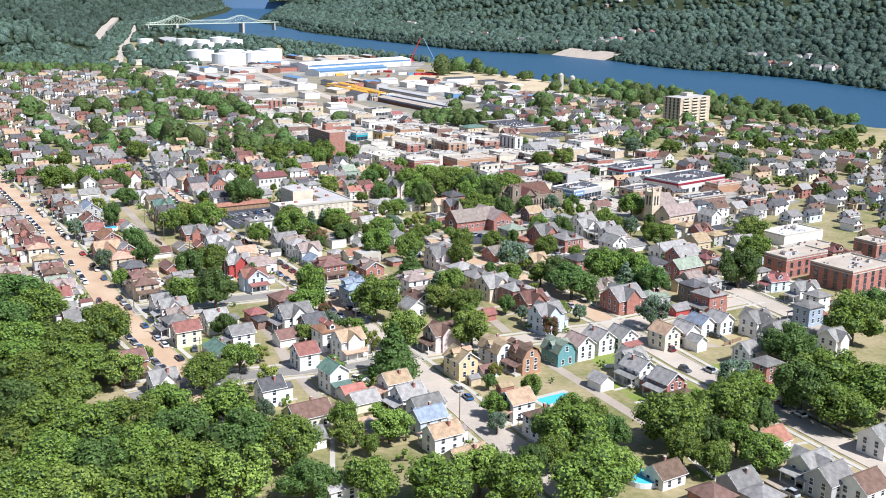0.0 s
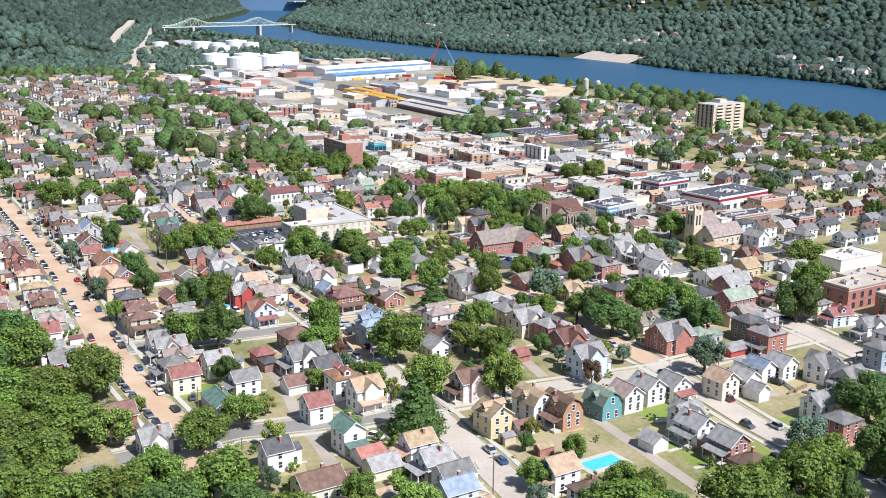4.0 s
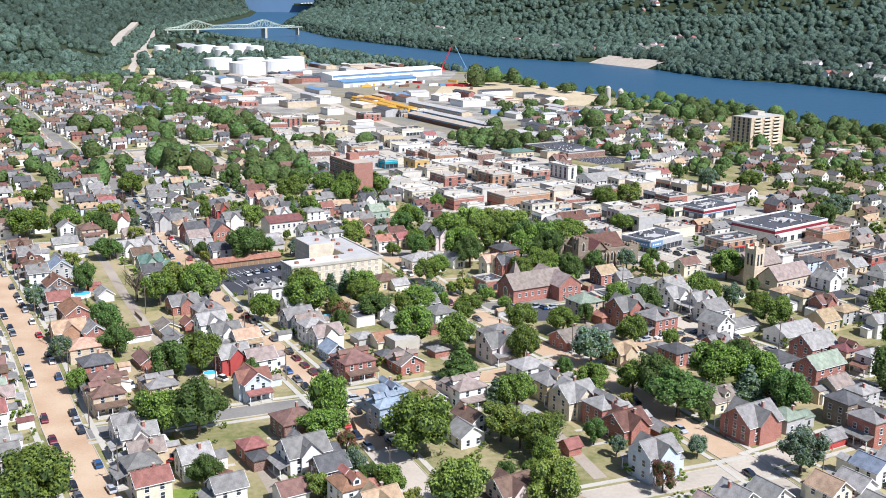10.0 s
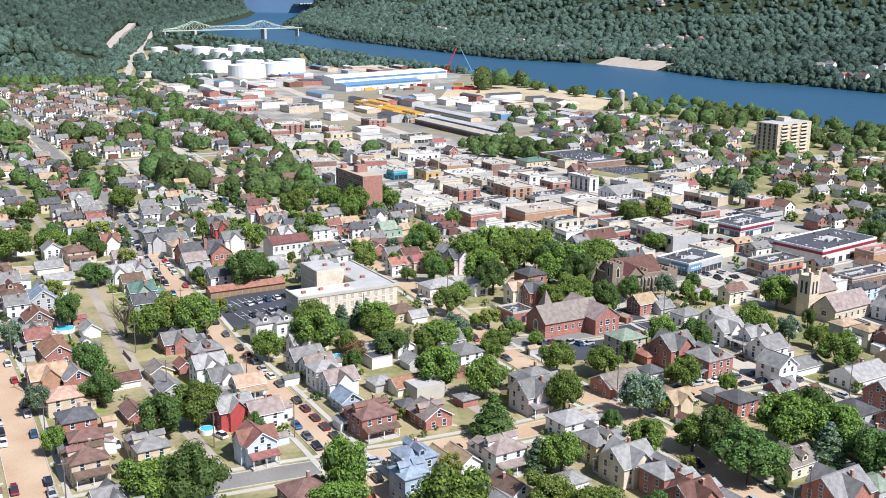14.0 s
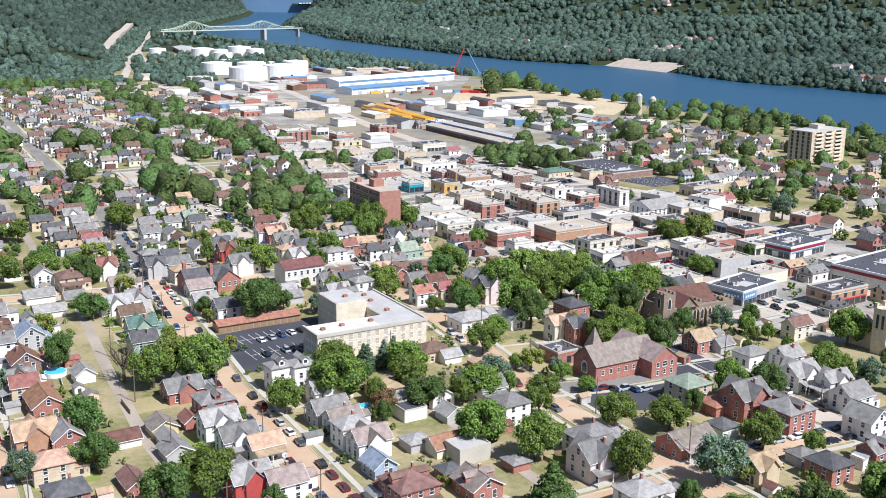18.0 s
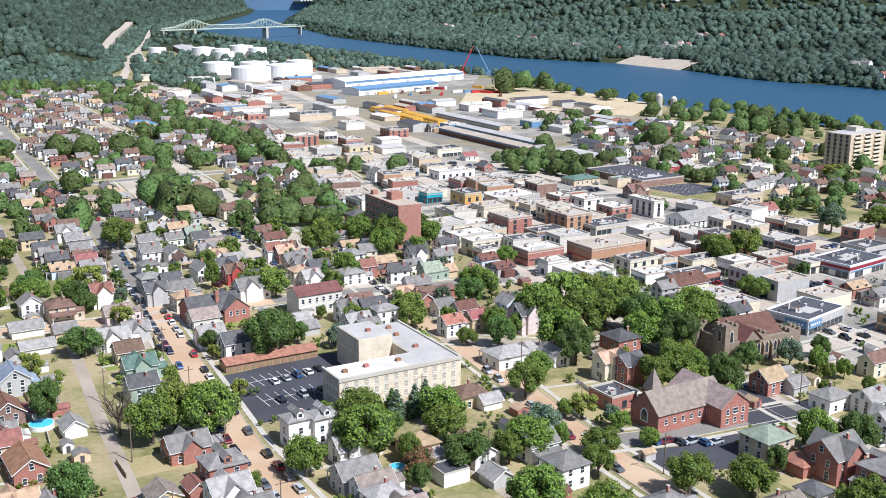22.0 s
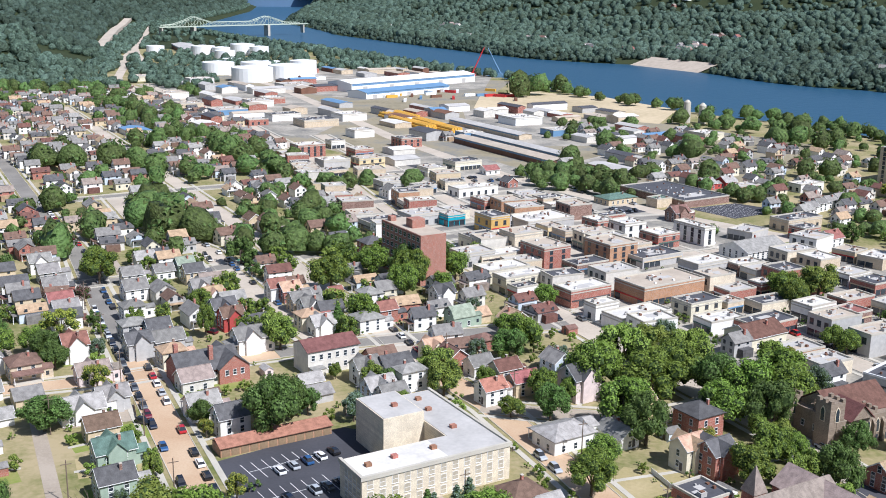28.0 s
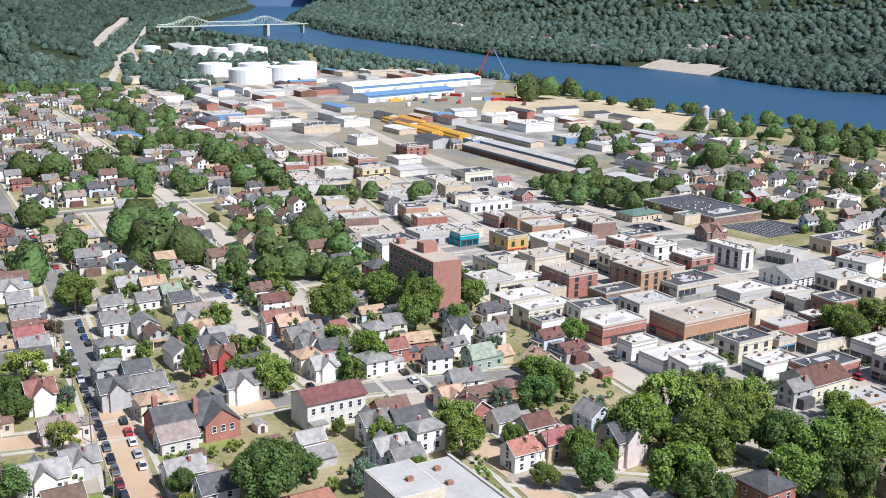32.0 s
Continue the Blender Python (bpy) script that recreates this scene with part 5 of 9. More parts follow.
for q in ((232, 790, 22), (33, 516, 24), (0, 503, 8), (16, 534, 9), (-5, 524, 7), (17, 506, 8), (22, 542, 7), (2, 541, 8), (8, 546, 8), (-6, 536, 8), (60, 690, 18), (379, 853, 28), (108, 480, 14), (149, 527, 16), (205, 486, 16), (-16.5, 588, 11), (19, 592, 10), (8, 510, 12), (8, 528, 10), (105, 458, 12), (183, 553, 16), (253, 566, 24), (236, 614, 16), (86, 494, 10)):
    TAKEN.append(q)

# store with the blue corner sign, and the two stores with red bands
bs = shed_block("store", 183, 551, -58, 16, 24, 5, "greywall", "flatdark", "low white store with a black roof and blue sign", "shop", front=(0, 1, 3), rows=1, edge="trim")
for p, tn in (((8.1, -7.5, 3.4), 90), ((3.6, -12.1, 3.4), 0)):
    sg = Shape().box(-4, -0.12, -1.3, 4, 0.02, 1.3, M["metalblue"])
    for i in range(5):
        sg.box(-3 + i * 1.25, -0.16, -0.35, -2.2 + i * 1.25, -0.12, 0.35, M["trim"])
    sg.part("sign", bs, "blue sign with white lettering", pose(*p, 0, 0, tn))
shed_block("store", 253, 567, -62, 24, 42, 6.4, "palecream", "flatdark", "large cream store with a dark red band and black roof", "shop", "crimson", (0, 1), 1, dx=5, edge="trim")
shed_block("store", 236, 614, -62, 18, 26, 5, "palecream", "flatdark", "cream store with a dark red band and black roof", "shop", "crimson", (0, 1), 1, dx=5, edge="trim")

# ---- shops and works ----
shed_block("shop", 97.1, 664.8, TURN, 19.98, 8.8, 6.16, "cream", "flatwhite", "cream two-storey shop row with a white flat roof", "shop", front=(0, 3), rows=2)
shed_block("shop", 95.3, 654.9, TURN, 9.62, 6.4, 4.4, "white", "flatdark", "low white shop with a dark flat roof", "shop", front=(0, 3), rows=1)
shed_block("shop", 115.0, 646.0, TURN, 18.5, 10.4, 6.16, "brick", "flatwhite", "red brick hall with a white flat roof", "shop", front=(0, 3), rows=1)
shed_block("shop", 145.2, 648.1, TURN, 29.6, 16, 7.04, "orangebrick", "flattan", "large orange brick shop block with a gravel roof", "shop", front=(0, 3), rows=1)
shed_block("office_building", 149.5, 624.4, TURN, 14.8, 9.6, 6.16, "cream", "flatdark", "cream office building with a dark flat roof", "office building", front=(0, 3), rows=2)
shed_block("shop", 162.5, 627.1, TURN, 8.14, 7.2, 4.4, "tanbrick", "flattan", "low tan brick annex with a gravel roof", "shop", front=(0, 3), rows=1)
shed_block("workshop", 125.2, 617.4, TURN, 22.2, 10.4, 4.84, "white", "flatwhite", "low white workshop with a patched white roof", "workshop", front=(0, 3), rows=0)
shed_block("workshop", 115.9, 627.0, TURN, 10.36, 6.4, 5.72, "white", "flatwhite", "white workshop with a bright flat roof", "workshop", front=(0, 3), rows=1)
shed_block("shop", 165.4, 604.6, TURN, 19.24, 10.4, 4.4, "brick", "flatdark", "long brick store with a black flat roof", "shop", front=(0, 3), rows=1)
shed_block("shop", 188.4, 615.2, TURN, 12.58, 8.8, 6.16, "white", "flatwhite", "white cube-shaped shop building", "shop", front=(0, 3), rows=1)
shed_block("shop", 184.0, 645.1, TURN, 7.4, 6.4, 5.28, "brick", "flatwhite", "small red brick shop with a white roof", "shop", front=(0, 3), rows=1)
shed_block("office_building", 115.8, 698.4, TURN, 13.32, 16, 8.8, "brick", "flattan", "three-storey red brick commercial block", "office building", front=(0, 3), rows=3)
shed_block("bank", 111.2, 720.3, TURN, 14.8, 11.2, 9.24, "palebrick", "flattan", "pale stone bank building with tall windows", "bank", front=(0, 3), rows=2)
shed_block("shop", 107.6, 759.9, TURN, 10.36, 13.6, 7.92, "ochre", "flatdark", "yellow painted two-storey shop building", "shop", front=(0, 3), rows=2)
shed_block("shop", 91.3, 776.8, TURN, 9.62, 11.2, 5.28, "tealpaint", "flatgrey", "bright teal painted shop building", "shop", front=(0, 3), rows=1)
shed_block("office_building", 144.4, 700.5, TURN, 14.8, 16, 8.8, "orangebrick", "flattan", "three-storey orange brick commercial block", "office building", front=(0, 3), rows=3)
shed_block("shop", 128.8, 685.6, TURN, 16.28, 9.6, 4.4, "darkbrick", "flatdark", "dark brick shop with a tar roof", "shop", front=(0, 3), rows=1)
shed_block("shop", 160.7, 696.9, TURN, 22.2, 14.4, 3.96, "greywall", "flatdark", "grey low store with a tar roof", "shop", front=(0, 3), rows=1)
shed_block("shop", 176.2, 678.4, TURN, 18.5, 11.2, 5.28, "greywall", "flatwhite", "grey shop with a bright white roof", "shop", front=(0, 3), rows=1)
shed_block("shop", 227.1, 657.4, TURN, 13.32, 9.6, 4.4, "white", "flatgrey", "low white shop with a grey roof", "shop", front=(0, 3), rows=1)
shed_block("office_building", 193.2, 729.0, TURN, 6.66, 19.2, 7.92, "white", "flatwhite", "three-storey white commercial building", "office building", front=(0, 3), rows=3)
shed_block("shop", 174.9, 723.9, TURN, 12.58, 12, 6.16, "brick", "flatwhite", "red brick shop with a white roof", "shop", front=(0, 3), rows=2)
shed_block("office_building", 166.3, 742.0, TURN, 12.58, 12, 7.04, "white", "flatwhite", "white two-storey building with tall windows", "office building", front=(0, 3), rows=2)
shed_block("shop", 154.7, 748.7, TURN, 9.62, 11.2, 7.04, "brick", "flatwhite", "red brick two-storey shop", "shop", front=(0, 3), rows=2)
shed_block("warehouse", 131.7, 764.4, TURN, 26.64, 17.6, 5.28, "greywall", "flatwhite", "wide warehouse with a bright white roof", "warehouse", front=(0, 3), rows=0)
shed_block("workshop", 116.9, 846.7, TURN, 25.16, 11.2, 4.4, "white", "flatwhite", "long white workshop with a flat roof", "workshop", front=(0, 3), rows=1)
shed_block("shop", 149.7, 814.5, TURN, 13.32, 9.6, 4.4, "tanbrick", "flatdark", "tan brick shop with a tar roof", "shop", front=(0, 3), rows=1)
shed_block("shop", 133.9, 806.4, TURN, 11.1, 9.6, 5.28, "brick", "flatgrey", "red brick shop with a grey roof", "shop", front=(0, 3), rows=1)
shed_block("warehouse", 222.9, 826.1, TURN, 32.56, 49.6, 3.52, "darkbrick", "flatdark", "very wide warehouse with a black roof", "warehouse", front=(0, 3), rows=0)
shed_block("warehouse", 253.3, 749.3, TURN, 23.68, 11.2, 5.28, "tanbrick", "flatdark", "long tan brick warehouse with a tar roof", "warehouse", front=(0, 3), rows=1)
shed_block("shop", 93.1, 679.6, TURN, 19.24, 11.2, 5.28, "cream", "flatwhite", "cream shop row with a white roof", "shop", front=(0, 3), rows=1)
shed_block("hall", 86.4, 703.2, TURN, 14.8, 11.2, 5.72, "greywall", "flatgrey", "pale hall with a dark grey roof", "hall", front=(0, 3), rows=1)
shed_block("shop", 135.7, 736.9, TURN, 7.4, 9.6, 5.28, "tanbrick", "flattan", "tan brick shop with a gravel roof", "shop", front=(0, 3), rows=1)
shed_block("shop", 115.1, 809.6, TURN, 8.88, 12.8, 5.28, "brick", "flatgrey", "old brick shop with a grey roof", "shop", front=(0, 3), rows=1)
shed_block("hall", 79.6, 781.5, TURN, 22.2, 12.8, 5.28, "greywall", "flatgrey", "long grey hall with a flat roof", "hall", front=(0, 3), rows=1)
shed_block("shop", 75.4, 864.8, TURN, 17.76, 11.2, 5.28, "greywall", "flatgrey", "pale grey shop block", "shop", front=(0, 3), rows=1)
shed_block("shop", 69.5, 979.8, TURN, 13.32, 12.8, 5.28, "brick", "flatgrey", "red brick corner block", "shop", front=(0, 3), rows=2)
shed_block("shop", 70.1, 937.8, TURN, 17.76, 11.2, 6.16, "yellow", "flattan", "ochre painted shop row", "shop", front=(0, 3), rows=2)
shed_block("office_building", 36.0, 983.7, TURN, 19.24, 12.8, 7.92, "brick", "flatwhite", "three-storey red brick block with white bands", "office building", front=(0, 3), rows=3)
shed_block("shop", 56.5, 1016.6, TURN, 10.36, 9.6, 5.28, "white", "flatdark", "white shop with a dark roof", "shop", front=(0, 3), rows=2)
shed_block("workshop", 106.2, 1020.2, TURN, 16.28, 14.4, 6.16, "brick", "flatdark", "old brick workshop with a dark roof", "workshop", front=(0, 3), rows=2)
shed_block("warehouse", 51.0, 1132.9, TURN, 29.6, 20.8, 5.28, "tanbrick", "flatdark", "long low brown warehouse", "warehouse", front=(0, 3), rows=0)
shed_block("warehouse", 7.8, 1269.8, TURN, 22.2, 20.8, 5.28, "white", "flatgrey", "large white warehouse with a flat roof", "warehouse", front=(0, 3), rows=0)
shed_block("warehouse", -18.1, 1211.5, TURN, 28.12, 20.8, 4.4, "metalblue", "flatgrey", "wide blue-fronted warehouse with grey roof", "warehouse", front=(0, 3), rows=0)
shed_block("warehouse", -71.8, 1342.7, TURN, 25.16, 24, 5.28, "white", "flattan", "wide white warehouse with tan roof", "warehouse", front=(0, 3), rows=0)
shed_block("workshop", 4.1, 1141.9, TURN, 16.28, 14.4, 4.4, "brick", "flatgrey", "low red brick workshop building", "workshop", front=(0, 3), rows=1)
shed_block("warehouse", 215.7, 1132.0, TURN, 26.64, 24, 5.72, "metalwhite", "flatwhite", "white and blue works hall", "warehouse", front=(0, 3), rows=0)
shed_block("warehouse", 228.8, 1066.8, TURN, 22.2, 16, 4.4, "metalblue", "flatgrey", "low blue works hall", "warehouse", front=(0, 3), rows=0)
shed_block("warehouse", 157.8, 1056.3, TURN, 16.28, 12.8, 4.4, "metalblue", "flatwhite", "blue works shed with a white roof", "warehouse", front=(0, 3), rows=0)
shed_block("warehouse", 332.7, 1033.9, TURN, 19.24, 17.6, 5.28, "cream", "flatwhite", "cream works hall by the river", "warehouse", front=(0, 3), rows=0)
shed_block("shop", 206.5, 804.8, TURN, 10.36, 8, 4.4, "tanbrick", "greenroof", "low tan shop with a green roof", "shop", front=(0, 3), rows=0)
shed_block("shop", 214.8, 538.7, TURN, 20.72, 11.2, 6.16, "orangebrick", "flatdark", "orange brick store with a dark flat roof", "shop", front=(0, 3), rows=2)
shed_block("shop", 240.7, 517.1, TURN, 25.16, 9.6, 5.28, "darkbrick", "flatdark", "dark store row with white columns", "shop", front=(0, 3), rows=2)
shed_block("shop", 228.7, 513.2, TURN, 14.8, 8, 4.4, "white", "flatwhite", "low white shop roof", "shop", front=(0, 3), rows=0)
shed_block("shop", 201.2, 570.6, TURN, 16.28, 11.2, 4.4, "cream", "flattan", "cream shop with gravel roof", "shop", front=(0, 3), rows=0)
shed_block("shop", 270.7, 554.3, TURN, 19.24, 9.6, 4.84, "orangebrick", "rust", "long shop with a rust-red roof", "shop", front=(0, 3), rows=0)
shed_block("school", 220.6, 385.4, TURN, 25.16, 11.2, 7.92, "brick", "flattan", "red brick school wing with a tan roof", "school", front=(0, 3), rows=2)
shed_block("school", 232.6, 364.6, TURN, 25.16, 19.2, 8.36, "brick", "flattan", "large red brick school with a tan roof", "school", front=(0, 3), rows=3)
shed_block("school", 265.0, 400.7, TURN, 10.36, 11.2, 7.92, "brick", "flattan", "tall red brick school block", "school", front=(0, 3), rows=3)
shed_block("shop", 247.4, 437.1, TURN, 26.64, 14.4, 4.4, "white", "flatwhite", "low white supermarket with a flat roof", "shop", front=(0, 3), rows=0)
shed_block("shop", 238.4, 408.9, TURN, 25.16, 8, 4.4, "tanbrick", "flattan", "low tan brick store", "shop", front=(0, 3), rows=0)
shed_block("hall", 409.8, 787.4, TURN, 14.8, 9.6, 5.28, "brick", "flatwhite", "red brick riverside hall", "hall", front=(0, 3), rows=1)
shed_block("shop", 261.8, 503.7, TURN, 11.84, 9.6, 6.16, "brick", "flatdark", "red brick shop with dark windows", "shop", front=(0, 3), rows=2)
shed_block("hall", 94.1, 492.3, TURN, 8.88, 9.6, 3.96, "brick", "flatdark", "low red brick hall with a black flat roof", "hall", front=(0, 3), rows=1)
shed_block("shop", 143.3, 735.8, TURN, 9.62, 9.6, 5.72, "orangebrick", "flattan", "orange brick two-storey corner shop", "shop", front=(0, 3), rows=2)
shed_block("shop", 156.7, 813.1, TURN, 11.84, 9.6, 3.96, "darkbrick", "flatgrey", "low dark shop with a flat grey roof", "shop", front=(0, 3), rows=1)
shed_block("shop", 127.0, 927.7, TURN, 19.24, 14.4, 5.28, "cream", "flatdark", "long cream store with a dark roof", "shop", front=(0, 3), rows=1)
shed_block("hall", 305.9, 836.9, TURN, 19.24, 9.6, 4.4, "white", "flatwhite", "long low white hall beside the houses", "hall", front=(0, 3), rows=1)
shed_block("shop", 267.6, 834.3, TURN, 16.28, 9.6, 4.4, "brick", "flatgrey", "low red brick shop with a grey roof", "shop", front=(0, 3), rows=1)
shed_block("shop", 245.9, 727.5, TURN, 10.36, 9.6, 5.72, "brick", "flatdark", "red brick shop with a black roof", "shop", front=(0, 3), rows=2)
shed_block("shop", 58.6, 769.0, TURN, 19.24, 17.6, 4.4, "greywall", "flatdark", "low grey store with a dark flat roof", "shop", front=(0, 3), rows=1)
shed_block("shop", 204.4, 772.5, TURN, 11.84, 8, 4.4, "white", "flatwhite", "narrow white shop roof beside the railway", "shop", front=(0, 3), rows=0)
shed_block("shop", 97.6, 705.5, TURN, 22.2, 9.6, 3.96, "palebrick", "flatwhite", "low pale shop row with a white roof", "shop", front=(0, 3), rows=1)
shed_block("hall", 95.7, 731.4, TURN, 14.8, 11.2, 5.28, "cream", "flatdark", "cream hall with a dark blue-grey roof", "hall", front=(0, 3), rows=1)
shed_block("shop", 132.3, 750.5, TURN, 8.88, 9.6, 4.4, "yellow", "flattan", "narrow yellow shop between taller blocks", "shop", front=(0, 3), rows=1)
shed_block("shop", 159.6, 715.5, TURN, 11.84, 11.2, 3.96, "tanbrick", "flattan", "low tan brick back building", "shop", front=(0, 3), rows=0)
shed_block("shop", 104.7, 907.7, TURN, 13.32, 12.8, 4.84, "cream", "flatgrey", "pale shop with a grey flat roof", "shop", front=(0, 3), rows=1)
shed_block("shop", 90.8, 853.9, TURN, 11.84, 9.6, 4.4, "greywall", "lightgrey", "small grey shop beside the main street", "shop", front=(0, 3), rows=1)
shed_block("shop", 29.6, 894.4, TURN, 8.88, 11.2, 5.28, "brick", "flatgrey", "red brick corner shop", "shop", front=(0, 3), rows=2)
shed_block("shop", 45.7, 906.3, TURN, 16.28, 9.6, 4.4, "tanbrick", "flatdark", "tan brick store with a dark roof", "shop", front=(0, 3), rows=1)
shed_block("shop", 222.4, 617.2, TURN, 16.28, 11.2, 4.4, "cream", "flatgrey", "low cream shop with a grey roof", "shop", front=(0, 3), rows=1)
shed_block("shop", 229.5, 644.8, TURN, 13.32, 11.2, 4.4, "brick", "flatdark", "low brick shop with a black roof", "shop", front=(0, 3), rows=1)
shed_block("shop", 197.7, 609.7, TURN, 14.8, 9.6, 4.4, "darkbrick", "redroof", "dark shop with a bright red roof", "shop", front=(0, 3), rows=1)
shed_block("shop", 257.5, 636.6, TURN, 16.28, 12.8, 4.4, "greywall", "flatdark", "grey store with a black roof", "shop", front=(0, 3), rows=1)
shed_block("shop", 241.7, 579.9, TURN, 17.76, 11.2, 4.4, "white", "flatwhite", "low white store roof", "shop", front=(0, 3), rows=1)
shed_block("warehouse", 80.1, 1166.5, TURN, 22.2, 20.8, 5.28, "white", "flatwhite", "wide low works building among the sheds", "warehouse", front=(0, 3), rows=0)
shed_block("warehouse", 46.8, 1424.6, TURN, 32.56, 24, 5.28, "greywall", "flatgrey", "wide low works building among the sheds", "warehouse", front=(0, 3), rows=0)
shed_block("warehouse", -51.8, 1487.1, TURN, 26.64, 19.2, 5.28, "white", "flatwhite", "wide low works building among the sheds", "warehouse", front=(0, 3), rows=0)
shed_block("warehouse", -11.3, 1636.4, TURN, 29.6, 32, 5.28, "tanbrick", "flatdark", "wide low works building among the sheds", "warehouse", front=(0, 3), rows=0)
shed_block("warehouse", -112.9, 1520.0, TURN, 22.2, 24, 5.28, "cream", "flattan", "wide low works building among the sheds", "warehouse", front=(0, 3), rows=0)
shed_block("warehouse", 20.7, 1292.3, TURN, 19.24, 17.6, 5.28, "brick", "flatwhite", "wide low works building among the sheds", "warehouse", front=(0, 3), rows=0)
shed_block("warehouse", 78.9, 1069.1, TURN, 16.28, 14.4, 5.28, "white", "flatgrey", "wide low works building among the sheds", "warehouse", front=(0, 3), rows=0)
shed_block("warehouse", 48.4, 938.7, TURN, 17.76, 12.8, 5.28, "greywall", "flatwhite", "wide low works building among the sheds", "warehouse", front=(0, 3), rows=0)
shed_block("warehouse", 26.5, 1168.7, TURN, 25.16, 16, 5.28, "white", "flatdark", "wide low works building among the sheds", "warehouse", front=(0, 3), rows=0)
shed_block("warehouse", -51.8, 1249.7, TURN, 20.72, 17.6, 5.28, "tanbrick", "flattan", "wide low works building among the sheds", "warehouse", front=(0, 3), rows=0)

# ---- houses, street by street ----
house(-46.9, 431.0, -68, 8, 9, 7, "tanbrick", "tanroof", "hip", porch="l")
house(-40.6, 413.1, -68, 8, 8.5, 7.8, "brick", "dark", "hip", porch="l")
house(-35.0, 388.6, 22, 8.5, 9, 8, "tanbrick", "brown", "hip", porch="f", dormer=True)
house(-21.4, 396.5, 22, 8, 9, 6.5, "tan", "grey", "hip", dormer=True)
house(-26.4, 368.1, -68, 7.5, 9, 7, "white", "grey", "cross")
house(-27.5, 422.5, 22, 5, 9, 4, "brick", "brown", "gable", detail=1)
house(-1.6, 414.3, -68, 7.5, 9, 8.4, "redwall", "lightgrey", "cross", porch="l")
house(6.3, 412.7, -68, 7, 8.5, 7.4, "white", "taupe", "gable")
house(4.1, 392.5, 22, 7.5, 9, 8.4, "lightblue", "redroof", "cross", porch="f")
house(28.9, 421.5, 22, 6, 7, 5.4, "blue", "blueroof", "gable")
house(33.6, 404.9, 22, 10, 10, 8.6, "brick", "brown", "hip", porch="f", dormer=True)
house(49.8, 407.8, 22, 8, 9, 5.8, "brick", "taupe", "gable", dormer=True)
house(44.7, 416.3, 22, 5, 5, 4, "brick", "dark", "hip", detail=1)
house(61.8, 419.3, 22, 5, 5, 3.6, "brick", "grey", "hip", detail=1)
house(40.7, 376.6, -68, 8, 8, 8.5, "blue", "blueroof", "hip", porch="l", dormer=True)
house(47.9, 381.0, 22, 5, 7, 4.6, "tan", "tanroof", "gable", detail=1)
house(52.6, 379.6, 22, 5.5, 9, 5, "white", "tanroof", "gable", detail=1)
house(62.1, 378.8, 22, 9, 9, 8.4, "white", "taupe", "hip", porch="f", dormer=True)
house(60.6, 362.1, 22, 6, 9.5, 5.6, "white", "brown", "gable")
house(57.3, 353.1, 22, 7, 7, 5.5, "white", "lightgrey", "gable", detail=1)
house(14.7, 364.6, -68, 9, 9.5, 7.4, "darkbrick", "brown", "hip")
house(79.5, 413.5, -68, 9, 10, 9, "pink", "grey", "cross", porch="r")
house(87.2, 380.6, -68, 9, 9, 8, "yellow", "grey", "hip", dormer=True)
house(84.1, 395.0, -68, 8, 9, 7, "white", "lightgrey", "hip")
house(90.3, 368.2, -68, 9, 10, 8.8, "palebrick", "lightgrey", "cross", porch="l")
house(96.3, 359.1, -68, 8, 9, 8.5, "brick", "lightgrey", "hip", dormer=True)
house(99.0, 350.5, -68, 9, 9, 7.4, "brick", "maroonroof", "cross")
house(75.6, 365.3, 22, 6, 6, 4.2, "white", "lightgrey", "hip", detail=1)
house(116.9, 404.0, -68, 6.5, 7, 7, "tan", "tanroof", "cross")
house(134.0, 402.4, -68, 8, 8, 6.8, "brick", "dark", "hip")
house(132.1, 411.7, -68, 5, 6, 4, "greywall", "grey", "hip", detail=1)
house(131.1, 366.1, -68, 8, 9, 6, "cream", "taupe", "gable", dormer=True)
house(131.7, 346.4, -68, 10, 12, 9, "brick", "grey", "cross", porch="l", dormer=True)
house(146.6, 360.6, -68, 6, 6, 4.2, "white", "dark", "gable", detail=1)
house(143.0, 349.5, -68, 7, 7, 6, "greywall", "palegreen", "hip", detail=1)
house(159.4, 386.7, -68, 9, 9, 8.6, "greywall", "dark", "hip", porch="l")
house(180.3, 417.8, -68, 10, 15, 6.2, "white", "lightgrey", "gable", detail=1)
house(167.8, 430.5, -68, 8, 12, 4.4, "white", "grey", "gable", detail=1)
house(162.6, 441.2, -68, 8, 9, 8, "white", "grey", "gable")
house(178.1, 399.1, -68, 9, 12, 9, "brick", "lightgrey", "gable")
house(197.6, 427.9, -68, 8, 8, 7, "tan", "tanroof", "gable", detail=1)
house(-55.3, 472.6, 22, 8, 12, 6.5, "brick", "rust", "gable", chimney=False)
house(-53.8, 449.9, -68, 8, 10, 7, "orangebrick", "tanroof", "cross", chimney=True)
house(-45.9, 448.0, 22, 7, 8, 6.5, "brick", "grey", "gable", chimney=True)
house(-48.4, 495.6, 22, 5.5, 6.5, 4.8, "white", "lightgrey", "gable", detail=1)
house(-33.9, 446.8, -68, 5.5, 11, 4.0, "white", "maroonroof", "gable", detail=1)
house(-23.4, 453.8, 22, 6.5, 7, 4.4, "yellow", "taupe", "gable", detail=1)
house(-19.0, 438.2, 22, 6.5, 7, 4.4, "greywall", "grey", "gable", detail=1)
house(-19.3, 477.1, -68, 7.5, 10, 6.3, "brick", "grey", "cross", porch="l", chimney=True)
house(-10.4, 460.8, -68, 8, 9, 8.4, "brick", "grey", "hip", dormer=True, chimney=True)
